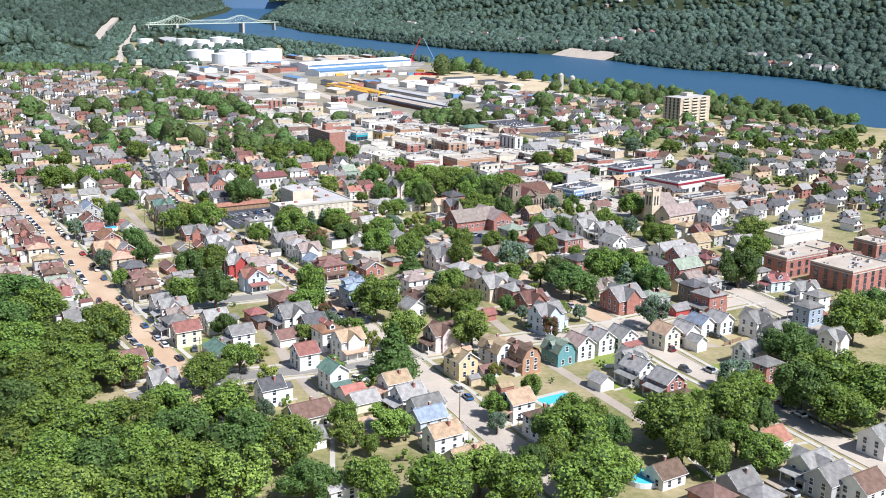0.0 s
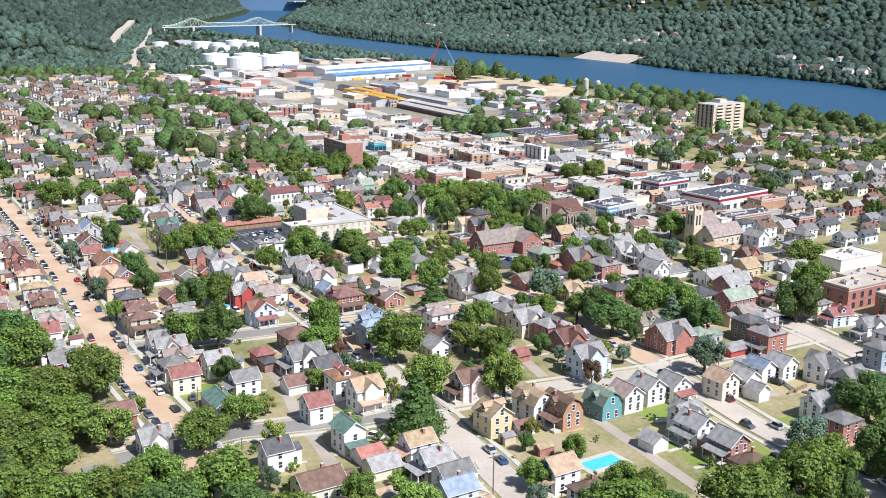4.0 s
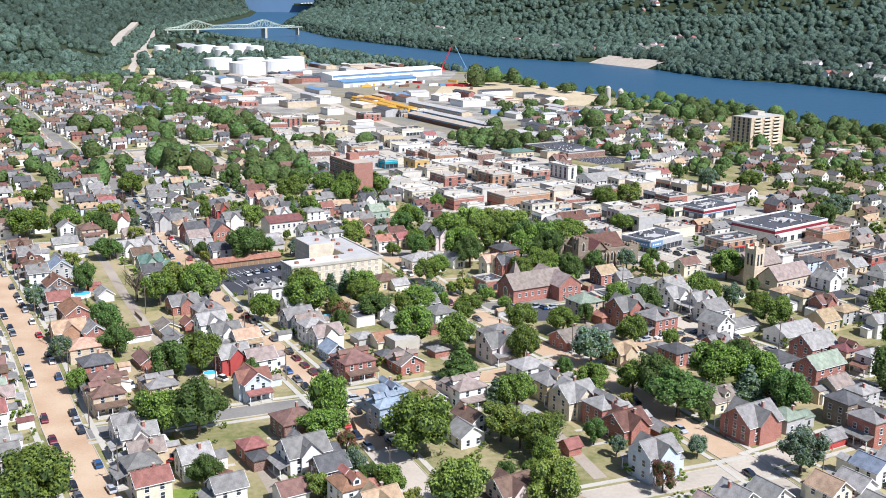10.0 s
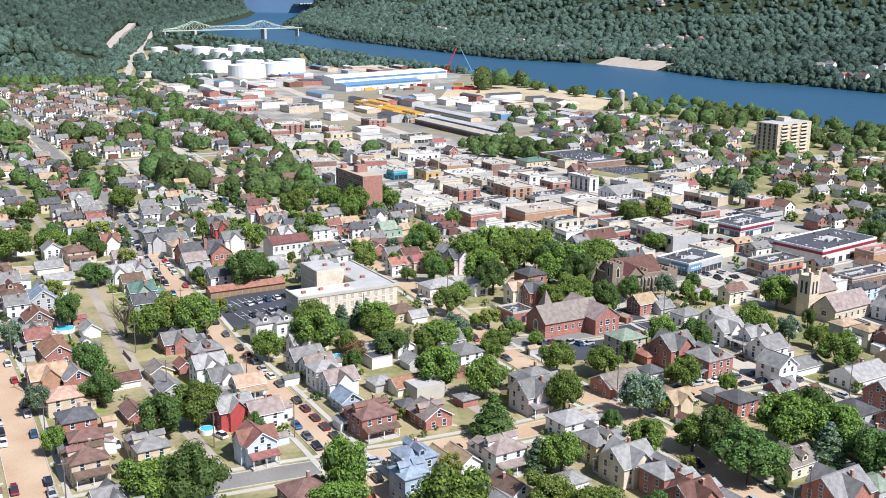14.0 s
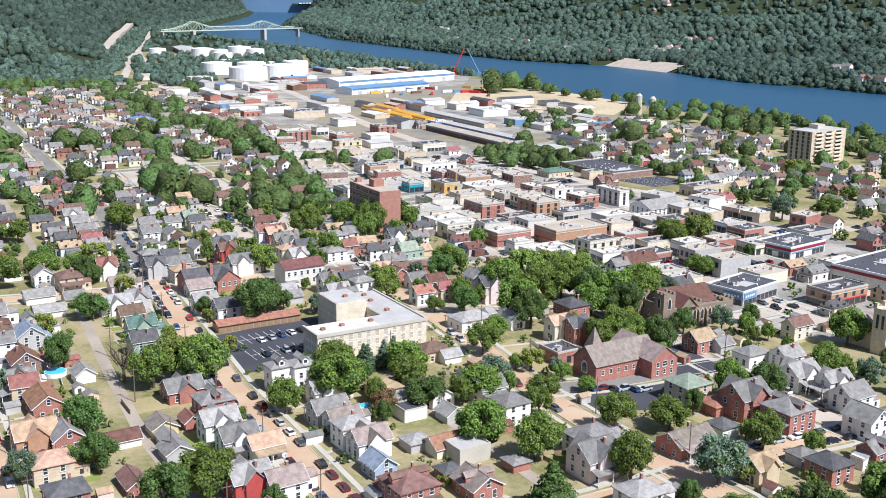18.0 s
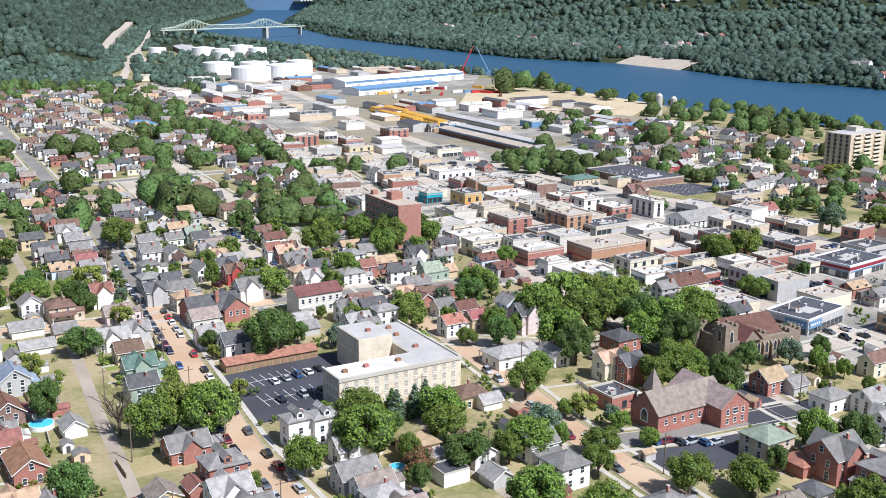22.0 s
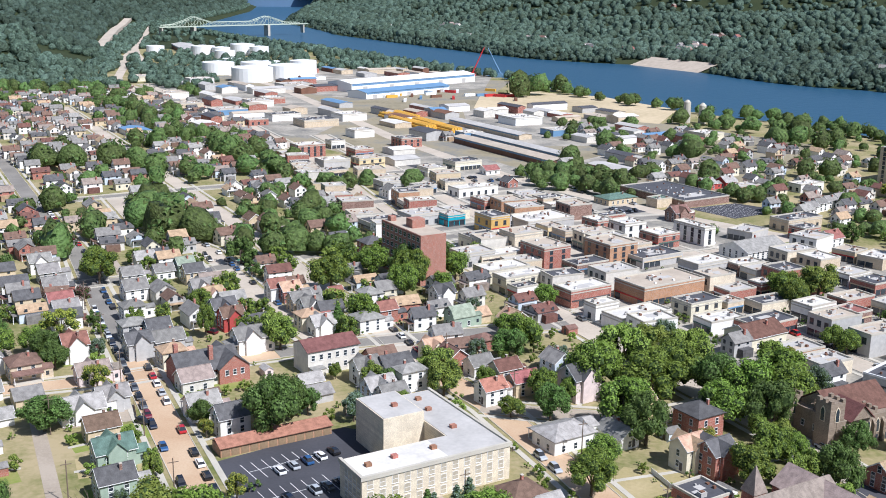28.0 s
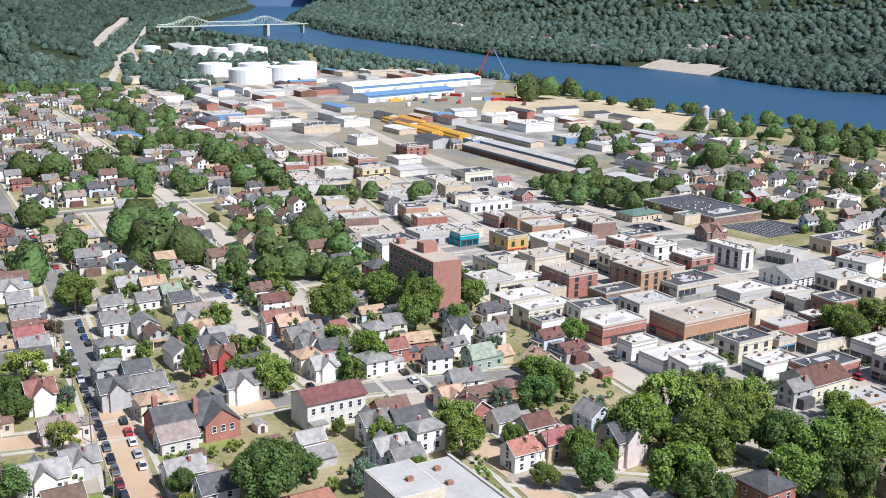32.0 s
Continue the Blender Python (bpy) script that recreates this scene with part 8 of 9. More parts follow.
park_row([(30, 388), (40, 390), (72, 398), (96, 406)], 2.8, 0.35, 21)
for row, n in (((-2, 520, 18, 533), 6), ((0, 507, 18, 516), 6), ((3, 495, 16, 500), 5)):
    for i in range(n):
        q = random.Random(row[0] * 31 + i)
        if q.random() < 0.72:
            k = (i + 0.5) / n
            car(row[0] + (row[2] - row[0]) * k, row[1] + (row[3] - row[1]) * k, 112, q.choice(COLOURS), i % 3 == 0, "parked in the asphalt lot")
for i in range(16):
    q = random.Random(500 + i)
    k = i / 16
    car(*((96 + 24 * k * 2, 466 - 10 * k) if i < 6 else (135 + q.random() * 90, 640 + q.random() * 90) if i < 11 else (208 + q.random() * 18, 463 + q.random() * 26)), 110 + 90 * (i % 2), q.choice(COLOURS), i % 3 == 0, "parked in a lot")
# white bay lines of the school lot
for x0, y0, x1, y1 in ((-4.1, 524.2, 12.2, 531.7), (-0.4, 509.9, 14.8, 516.3)):
    ang, run = math.degrees(math.atan2(y1 - y0, x1 - x0)), math.dist((x0, y0), (x1, y1))
    rowm = Shape().box(0, -0.07, 0, run, 0.07, 0.012, M["trim"])
    for i in range(int(run / 2.7) + 1):
        rowm.box(i * 2.7 - 0.07, 0.07, 0, i * 2.7 + 0.07, 4.6, 0.012, M["trim"]).box(i * 2.7 - 0.07, -4.6, 0, i * 2.7 + 0.07, -0.07, 0.012, M["trim"])
    tagged(rowm.part("bay_line", m=pose(x0, y0, 0.055, 0, 0, ang)), "white painted parking bay lines on asphalt", "road marking", kind="structure")

for k in range(5):
    rowm = Shape()
    for i in range(11):
        rowm.box(-13 + i * 2.6, -2.3, 0, -12.86 + i * 2.6, 2.3, 0.012, M["trim"])
    tagged(rowm.part("bay_line", m=pose(243 - k * 1.9, 779 + k * 5.2, 0.056, 0, 0, 22)), "row of white painted parking bay lines", "road marking", kind="structure")

# ---- utility poles ----
for line, d, gap in ((LINE_A[:8], 6.0, 36), (LINE_B[1:11], -6.0, 38), (LINE_D[1:11], 5.4, 36), (LINE_E[1:8], 5.8, 40), (ALLEY[1], 2.6, 40), (ALLEY[5], 2.6, 40)):
    pts = [Vector(p) for p in offset(line, d)]
    left = 10.0
    for i in range(len(pts) - 1):
        seg = pts[i + 1] - pts[i]
        while left < seg.length:
            p = pts[i] + seg * (left / seg.length)
            utility_pole(p.x, p.y, 10.5, math.degrees(math.atan2(seg.y, seg.x)) + 90, int(p.y) % 3 == 0)
            left += gap
        left -= seg.length

bare_tree(-36.7, 492.0, 4.5, 12)

# ---- the rest of the town: rows of houses along the further streets ----
ROADS = [HILL_ROAD, LOOP_ROAD, LINE_A, LINE_B, LINE_D, LINE_E, LINE_F, LINE_G, LINE_H, RAIL] + ALLEY + [c[0] for c in CROSS]
RP = np.array([(a[0] + (b[0] - a[0]) * t, a[1] + (b[1] - a[1]) * t) for r_ in ROADS for a, b in zip(r_, r_[1:]) for t in np.linspace(0, 1, max(2, int(math.dist(a, b) / 4)))])


def free(x, y, r, road=6.5):
    if np.min(np.hypot(RP[:, 0] - x, RP[:, 1] - y)) < road:
        return False
    return all((x - q[0]) ** 2 + (y - q[1]) ** 2 > (r + q[2]) ** 2 for q in TAKEN)


UX, UY = -math.sin(radians(TURN)), math.cos(radians(TURN))
fill = random.Random(21)
WALLS = ["white", "white", "white", "cream", "greywall", "brick", "brick", "tan", "lightblue", "pink", "white"]
ROOFS = ["grey", "grey", "lightgrey", "dark", "brown", "redroof", "lightgrey", "taupe", "brown", "grey", "tanroof", "maroonroof", "lightgrey"]
models = {}


def fill_house(x, y, far):
    k = fill.randrange(26) + (100 if far else 0)
    side = fill.random() < 0.3
    if k not in models:
        q = random.Random(k)
        models[k] = house(x, y, TURN if side else TURN - 90, 5.6 + q.random() * 1.6, 7.2 + q.random() * 2.4, 5.8 + q.random() * 2.0, q.choice(WALLS), q.choice(ROOFS), q.choice(["gable", "gable", "gable", "hip", "cross"]), detail=0 if far else 1)
    else:
        copy_thing(models[k], pose(x, y, 0, 0, 0, TURN if side else TURN - 90))
        TAKEN.append((x, y, 5.5))


def lattice(du, dv, u0, u1, v0, v1):
    for v in np.arange(v0, v1, dv):
        for u in np.arange(u0, u1, du):
            yield (UX * u + UY * v + (fill.random() - 0.5) * 1.6, 600 + UY * u - UX * v + (fill.random() - 0.5) * 2.5)


distant = Shape()


FAR_ROOFS = ["grey", "lightgrey", "dark", "taupe", "grey", "dark", "brown", "tanroof", "grey", "maroonroof", "dark", "brown"]
FAR_WALLS = ["white", "white", "white", "cream", "palecream", "greywall", "brick", "white", "tan", "lightblue", "white"]


def far_house(x, y, turn=None):
    """A plain distant house, one among hundreds, joined into a single mass."""
    q = fill
    if turn is None:
        turn = TURN if q.random() < 0.3 else TURN - 90
    w, l, h, t = 5.4 + q.random() * 2, 7 + q.random() * 3, 5.4 + q.random() * 2.4, pose(x, y, 0, 0, 0, turn)
    one = Shape().gable(w, l, 0, h * 0.66, h - 0.05, M[q.choice(FAR_WALLS)])
    one.fold([(w / 2 + 0.4, h * 0.63), (0, h), (-w / 2 - 0.4, h * 0.63)], -l / 2 - 0.4, l / 2 + 0.4, 0.18, M[q.choice(FAR_ROOFS)])
    if q.random() < 0.5:
        one.box(w / 2, -l * 0.3, 0, w / 2 + 2.2, l * 0.3, 2.9, M[q.choice(FAR_ROOFS)])
    for sy in (-0.25, 0.25):
        for z in (1.4, 3.6):
            one.box(w / 2, sy * l - 0.5, z, w / 2 + 0.06, sy * l + 0.5, z + 1.3, M["pane"])
            one.box(-sy * w - 0.5, -l / 2 - 0.06, z, -sy * w + 0.5, -l / 2, z + 1.3, M["pane"])
    if q.random() < 0.7:
        one.box(-w * 0.45, -l / 2 - 2.0, 2.7, w * 0.45, -l / 2 - 0.1, 2.95, M[q.choice(FAR_ROOFS)])
        for sx in (-0.42, 0.42):
            one.box(sx * w - 0.1, -l / 2 - 1.9, 0, sx * w + 0.1, -l / 2 - 1.7, 2.7, M["trim"])
    if q.random() < 0.6:
        one.box(0.8, l * 0.2, h - 1.6, 1.5, l * 0.2 + 0.7, h + 0.8, M["brick"])
    distant.join(one, t)
    TAKEN.append((x, y, 5.5))


ROW = {}


def row_of_houses(line, d, y0, y1, seed, step=8.2, chance=0.9):
    """House lots side by side along a street, d metres to its right, each front towards the street."""
    q, pts = random.Random(seed), [Vector(p) for p in offset(line, d)]
    left = 4.0
    for i in range(len(pts) - 1):
        seg = pts[i + 1] - pts[i]
        while left < seg.length:
            p = pts[i] + seg * (left / seg.length)
            left += step * (0.95 + 0.2 * q.random())
            if not y0 < p.y < y1 or q.random() > chance or not free(p.x, p.y, 3.3, 8.0):
                continue
            turn = math.degrees(math.atan2(seg.y, seg.x)) + (180 if d > 0 else 0)
            if p.y > 575:
                far_house(p.x, p.y, turn)
                continue
            k = q.randrange(22)
            if k not in ROW:
                g = random.Random(k + 40)
                ROW[k] = house(p.x, p.y, turn, 5.4 + g.random() * 1.0, 7.2 + g.random() * 1.4, 6.4 + g.random() * 1.6, g.choice(WALLS), g.choice(ROOFS), g.choice(["gable", "hip", "cross", "gable", "hip"]), porch="f" + g.choice("wdrgb"), dormer=k % 4 == 1, detail=1)
                bl = random.Random(k)
                if bl.random() < 0.8:
                    wx = (bl.random() - 0.5) * 1.5
                    Shape().box(wx - 1.8, 3.6, 0, wx + 1.8, 6.9, 3.2, M["white"]).sheet((wx - 2.0, 7.1, 2.9), (wx - 2.0, 3.6, 3.9), (wx + 2.0, 3.6, 3.9), (wx + 2.0, 7.1, 2.9), -0.15, M["lightgrey"]).part("back_wing", ROW[k])
            else:
                copy_thing(ROW[k], pose(p.x, p.y, 0, 0, 0, turn))
                TAKEN.append((p.x, p.y, 5.2))
        left -= seg.length


for n, (line, d, y0, y1) in enumerate(((LINE_A, 14, 300, 640), (LINE_A, -14, 330, 700), (LINE_B, 14, 600, 760), (LINE_B, -14, 600, 760), (LINE_G, 13, 610, 790), (LINE_G, -13, 610, 690),
                                       (LINE_D, 13, 560, 620), (LINE_D, -13, 560, 640), (LINE_E, -14, 340, 460), (LINE_E, 14, 340, 470), (LINE_D, 13, 620, 760), (LINE_D, -13, 700, 800), (LINE_A, -30, 380, 640), (LINE_F, 14, 350, 460), (LINE_F, -14, 350, 460))):
    row_of_houses(line, d, y0, y1, 60 + n)

SHOP_WALLS = ["brick", "brick", "tanbrick", "palebrick", "orangebrick", "palecream", "white", "darkbrick", "greywall", "tan"]
SHOP_ROOFS = ["flatwhite", "flatgrey", "flattan", "flatdark", "flatgrey", "flattan"]


def row_of_shops(line, d, y0, y1, seed):
    q, pts = random.Random(seed), [Vector(p) for p in offset(line, d)]
    left = 5.0
    for i in range(len(pts) - 1):
        seg = pts[i + 1] - pts[i]
        while left < seg.length:
            w, l = 8 + q.random() * 5, 11 + q.random() * 6
            p = pts[i] + seg * (left / seg.length)
            left += w * 0.55
            if y0 < p.y < y1 and q.random() < 0.9 and free(p.x, p.y, w * 0.42, 10):
                two = q.random() < 0.5
                wl, rf = q.choice(SHOP_WALLS), q.choice(SHOP_ROOFS)
                shed_block("shop", p.x, p.y, math.degrees(math.atan2(seg.y, seg.x)) + 90, l, w, 7.2 if two else 4.4, wl, rf, f"{'two-storey' if two else 'single-storey'} {WORDS.get(wl, wl)} shop with a flat roof", "shop", front=(0, 1, 3), rows=2 if two else 1, dx=3.2)
        left -= seg.length


for n, (line, d, y0, y1) in enumerate(((LINE_E, 15, 600, 900), (LINE_F, -15, 560, 900), (LINE_F, 15, 560, 880), (LINE_H, -13, 620, 830), (LINE_H, 13, 600, 730), (RAIL, -16, 650, 740), (LINE_E, -16, 740, 980))):
    row_of_shops(line, d, y0, y1, 90 + n)

# paved lots with parked cars between the shops
lot_rng = random.Random(8)
lots_made = 0
for k in range(900):
    x, y = 100 + lot_rng.random() * 160, 560 + lot_rng.random() * 380
    xe = np.interp(y, [p[1] for p in LINE_E], [p[0] for p in LINE_E])
    xr = np.interp(y, [p[1] for p in RAIL], [p[0] for p in RAIL])
    if lots_made < 22 and xe + 6 < x < xr + 25 and free(x, y, 8, 9):
        m_ = pose(x, y, 0, 0, 0, TURN)
        key = lot_rng.choice(["newasphalt", "asphalt", "asphalt", "paleroad", "drylawn"])
        patch("parking_lot" if key != "drylawn" else "lawn", [(m_ @ Vector(c))[:2] for c in ((-8, -8, 0), (8, -8, 0), (8, 8, 0), (-8, 8, 0))], key, "paved lot between the shops" if key != "drylawn" else "parched grass lot between the shops", "parking lot" if key != "drylawn" else "lawn", 0.07)
        TAKEN.append((x, y, 8))
        lots_made += 1
        if key != "drylawn":
            for i in range(lot_rng.randrange(2, 6)):
                c = m_ @ Vector((-6 + i * 2.9, lot_rng.choice((-4.5, 4.5)), 0))
                car(c.x, c.y, TURN + 90, lot_rng.choice(COLOURS), i % 3 == 0, "parked in a lot between shops")

tagged(distant_cars.part("distant_cars"), "many parked cars on the further streets and lots", "cars", kind="stuff")

# sheds and stores of the works
works_rng = random.Random(14)
made = 0
for k in range(1500):
    zone = ((10, 260, 1340, 1640), (110, 310, 1010, 1230), (-110, 85, 1070, 1480), (90, 240, 900, 1060))[k % 4]
    x, y = zone[0] + works_rng.random() * (zone[1] - zone[0]), zone[2] + works_rng.random() * (zone[3] - zone[2])
    w, l, h = 8 + works_rng.random() * 9, 14 + works_rng.random() * 26, 4 + works_rng.random() * 3.5
    if made < 75 and x < np.interp(y, NEAR_Y, NEAR_X) - 30 and free(x, y, l * 0.4, 10):
        made += 1
        wl, rf = works_rng.choice(["metalwhite", "palecream", "brick", "greywall", "tanbrick", "rusty"]), works_rng.choice(["flatwhite", "flatgrey", "flatgrey", "flattan", "flatwhite", "flatdark", "rusty", "flattan", "flatgrey", "flatdark", "metalblue"])
        ob = base("warehouse", x, y, 0, TURN - 90 * (k % 3 == 0), f"{'white steel' if wl == 'metalwhite' else WORDS.get(wl, wl)} works shed with a {'blue' if rf == 'metalblue' else 'plain'} low roof", "warehouse")
        Shape().gable(w, l, 0, h * 0.8, h - 0.05, M[wl]).part("wall", ob)
        Shape().fold([(w / 2 + 0.3, h * 0.78), (0, h), (-w / 2 - 0.3, h * 0.78)], -l / 2 - 0.3, l / 2 + 0.3, 0.2, M[rf]).part("roof", ob)
        TAKEN.append((x, y, l * 0.45))

count = 0
for x, y in lattice(10.5, 15.0, -40, 780, -440, 480):
    xe = np.interp(y, [p[1] for p in LINE_E], [p[0] for p in LINE_E])
    xr = np.interp(y, [p[1] for p in RAIL], [p[0] for p in RAIL])
    west = y > 610 and x < xe - 8 and x > -0.205 * (y - 330) - 62 and y < 1420 and x > np.interp(y, LEFT_Y, LEFT_X) + 15
    east = x > xr + (45 if y < 900 else 20) and 640 < y < 1080 and x < np.interp(y, NEAR_Y, NEAR_X) - 60 and x < 0.70 * y + 10
    if (west or east) and fill.random() < (0.86 if west else 0.5) and free(x, y, 4.6):
        far_house(x, y)
        count += 1
for x, y in lattice(11, 16, -300, 120, 130, 480):
    if 340 < y < 660 and x > np.interp(y, [p[1] for p in LINE_E][:7], [p[0] for p in LINE_E][:7]) + 16 and x < 0.70 * y + 14 and fill.random() < 0.72 and free(x, y, 5.0):
        if x < 260 and y < 520:
            fill_house(x, y, False)
        else:
            far_house(x, y)
        count += 1

tagged(distant.part("distant_houses"), "hundreds of distant gabled houses of the town", "houses", kind="stuff")

# ---- house lots: lawns, paths, fences and hedges ----
FENCE = {}
for key in ("wood", "trim"):
    s = Shape().box(-1.2, -0.03, 0.1, 1.2, 0.03, 1.25, M[key]).box(-1.2, -0.07, 0, -1.08, 0.07, 1.4, M[key])
    FENCE[key] = s.mesh("panel")
yardrng = random.Random(5)
lawn_levels = []
for k, (x, y, w, l) in enumerate(LOTS):
    i = int(np.argmin(np.hypot(RP[:, 0] - x, RP[:, 1] - y)))
    d = Vector((RP[i, 0] - x, RP[i, 1] - y))
    dist = d.length
    if dist < 6 or dist > 45:
        continue
    d.normalize()
    n = Vector((-d.y, d.x))
    c = Vector((x, y))
    key = yardrng.choice(["lawn", "drylawn", "drylawn", "yard", "lawn", "alley", "yard"])
    f, bk, sd = min(dist - 6.2, 13), 9 + yardrng.random() * 7, 4.6 + yardrng.random() * 1.3
    q = [c + d * f + n * sd, c + d * f - n * sd, c - d * bk - n * sd, c - d * bk + n * sd][::-1]
    used = {lv for lx, ly, lv in lawn_levels if (lx - x) ** 2 + (ly - y) ** 2 < 40 ** 2}
    level = next(i_ for i_ in range(40) if i_ not in used)
    lawn_levels.append((x, y, level))
    patch("lawn", [(p.x, p.y) for p in q], key, {"lawn": "green mown lawn round a house", "drylawn": "parched lawn round a house", "yard": "patchy lawn round a house", "alley": "bare gravel yard round a house"}[key], "lawn", 0.006 + min(level, 13) * 0.0018)
    a_, b_ = c + d * (l * 0.4) + n * 1.5, c + d * max(dist - 5.5, 4.5) + n * 1.5
    tagged(ribbon([(a_.x, a_.y), (b_.x, b_.y)], 1.3, 0.035, M["concrete"]).part("garden_path"), "narrow concrete path to the house", "path", kind="structure")
    if k % 3 == 0:
        v = c - d * (bk - 2.0) - n * (sd - 2.0)
        if free(v.x, v.y, 0.6, 3.0):
            car(v.x, v.y, math.degrees(math.atan2(n.y, n.x)) + (k * 17) % 40, COLOURS[k % len(COLOURS)], k % 2 == 0, "parked behind a house")
    r = yardrng.random()
    if r < 0.30:
        fn = base("fence", *(c - d * bk), 0, 0, "low white board garden fence" if r < 0.08 else "weathered wooden board garden fence", "fence")
        ang = math.degrees(math.atan2(n.y, n.x))
        for j in range(4):
            put("panel", FENCE["trim" if r < 0.08 else "wood"], fn, m=pose(n.x * (j - 1.5) * 2.4, n.y * (j - 1.5) * 2.4, 0, 0, 0, ang))
    elif r < 0.40:
        hd = base("hedge", *(c + n * (sd + 0.3)), 0, math.degrees(math.atan2(d.y, d.x)), "clipped dark green garden hedge", "hedge")
        for j in range(3):
            put("clump", CROWNS["small"][j % 2], hd, m=Matrix.LocRotScale(((j - 1) * 3.2, 0, 0.75), Euler((0, 0, j)), (1.9, 1.0, 1.0)))
    elif r < 0.5:
        g = c - d * (bk - 2.5) + n * (sd - 3)
        if free(g.x, g.y, 2.6, 4.0):
            house(round(g.x, 1), round(g.y, 1), TURN - 90 * (k % 2), 4.5, 5.5, 3.6, yardrng.choice(WALLS), yardrng.choice(ROOFS), "gable", detail=0)

# trees and bushes between them
spread = list(FURTHER)
made = 0
for k in range(2600):
    x, y = -330 + fill.random() * 800, 390 + fill.random() * 470
    if x < -0.205 * (y - 330) - 66 or x > 0.70 * y or (y < 610 and x < 185) or x > np.interp(y, NEAR_Y, NEAR_X) - 12:
        continue
    xr = np.interp(y, [p[1] for p in RAIL], [p[0] for p in RAIL])
    xe = np.interp(y, [p[1] for p in LINE_E], [p[0] for p in LINE_E])
    if xe - 5 < x < xr + 8 and fill.random() < 0.93:
        continue
    r = 2.6 + fill.random() * 2.8
    if made < 260 and free(x, y, r * 0.5, 5.0):
        spread.append((x, y, r))
        TAKEN.append((x, y, r * 0.7))
        made += 1
made = 0
for k in range(4000):
    x, y = 150 + fill.random() * 420, 640 + fill.random() * 480
    if made < 210 and x > np.interp(y, [p[1] for p in RAIL], [p[0] for p in RAIL]) + 25 and x < min(np.interp(y, NEAR_Y, NEAR_X) - 20, 0.62 * y + 20) and free(x, y, 1.6, 6):
        r = 2.2 + fill.random() * 3.2
        spread.append((x, y, r))
        TAKEN.append((x, y, r * 0.7))
        made += 1
made = 0
for k in range(4000):
    y = 640 + fill.random() * 720
    x = -0.205 * (y - 330) - 66 + fill.random() * (190 + 0.1 * y)
    if made < 150 and x > np.interp(y, LEFT_Y, LEFT_X) and x < np.interp(y, [p[1] for p in LINE_E], [p[0] for p in LINE_E]) - 12 and free(x, y, -1.5, 5.0):
        r = 2.4 + fill.random() ** 2 * 4.4
        spread.append((x, y, r))
        TAKEN.append((x, y, r * 0.6))
        made += 1
for i in range(26):
    k = i / 25
    spread.append((163 + 42 * k + (i % 3), 896 - 44 * k + (i % 4), 4.5 + (i % 5) * 0.5))
some = [p for p in spread if p[1] < 720]
grove("town_trees", [p[0] for p in some], [p[1] for p in some], [p[2] for p in some], "leafy green trees between the further houses")
FAR_TOWN = np.array([p for p in spread if p[1] >= 720])
made = 0
for k in range(2600):
    x, y = -70 + fill.random() * 280, 210 + fill.random() * 420
    if made < 170 and x > -0.205 * (y - 330) - 62 and x < 0.62 * (y - 140) + 10 and free(x, y, 1.2, 6.5):
        r = 0.8 + fill.random() * 1.3
        tree(round(x, 1), round(y, 1), r, r * 1.6 + 0.5, "small")
        made += 1

# street and garden trees between the near houses
made = 0
for k in range(5000):
    x, y = -75 + fill.random() * 290, 240 + fill.random() * 380
    if made < 125 and x > -0.205 * (y - 330) - 66 and x < 0.62 * (y - 140) + 6 and free(x, y, 1.0, 6.2):
        r = 2.0 + fill.random() * 1.9
        tree(round(x, 1), round(y, 1), r, r * 2 + 1.2, ("mid", "light", "mid", "dark", "silver", "mid", "yellow")[k % 7])
        made += 1

# low bushes and young trees along fences and house walls
bx = []
for k in range(9000):
    x, y = -90 + fill.random() * 330, 205 + fill.random() * 500
    if len(bx) < 650 and x > -0.205 * (y - 330) - 75 and x < 0.64 * (y - 140) + 30 and free(x, y, -0.6, 6.4):
        bx.append((x, y, 0.7 + fill.random() ** 2 * 1.5))
grove("garden_bushes", [p[0] for p in bx], [p[1] for p in bx], [p[2] for p in bx], "low green bushes in the house gardens", "bushes", 1.6, TINY)
made = 0
for k in range(3000):
    x, y = -80 + fill.random() * 290, 215 + fill.random() * 420
    if made < 70 and x > -0.205 * (y - 330) - 70 and x < 0.62 * (y - 140) + 10 and free(x, y, 2.0, 6.5):
        made += 1
        w, l = 2.4 + fill.random() * 1.6, 3 + fill.random() * 2
        wl, rf = fill.choice(WALLS), fill.choice(ROOFS)
        ob = base("garden_shed", x, y, 0, TURN - 90 * (k % 2), f"small {WORDS.get(wl, wl)} garden shed with a gable roof", "shed")
        Shape().gable(w, l, 0, 2.1, 2.9, M[wl]).box(-0.5, -l / 2 - 0.05, 0, 0.5, -l / 2, 1.9, M["darktrim"]).part("wall", ob)
        Shape().fold([(w / 2 + 0.2, 2.0), (0, 2.95), (-w / 2 - 0.2, 2.0)], -l / 2 - 0.2, l / 2 + 0.2, 0.1, M[rf]).part("roof", ob)
        TAKEN.append((x, y, l * 0.55))

# ---- woodland: far hills, river banks and distant trees ----


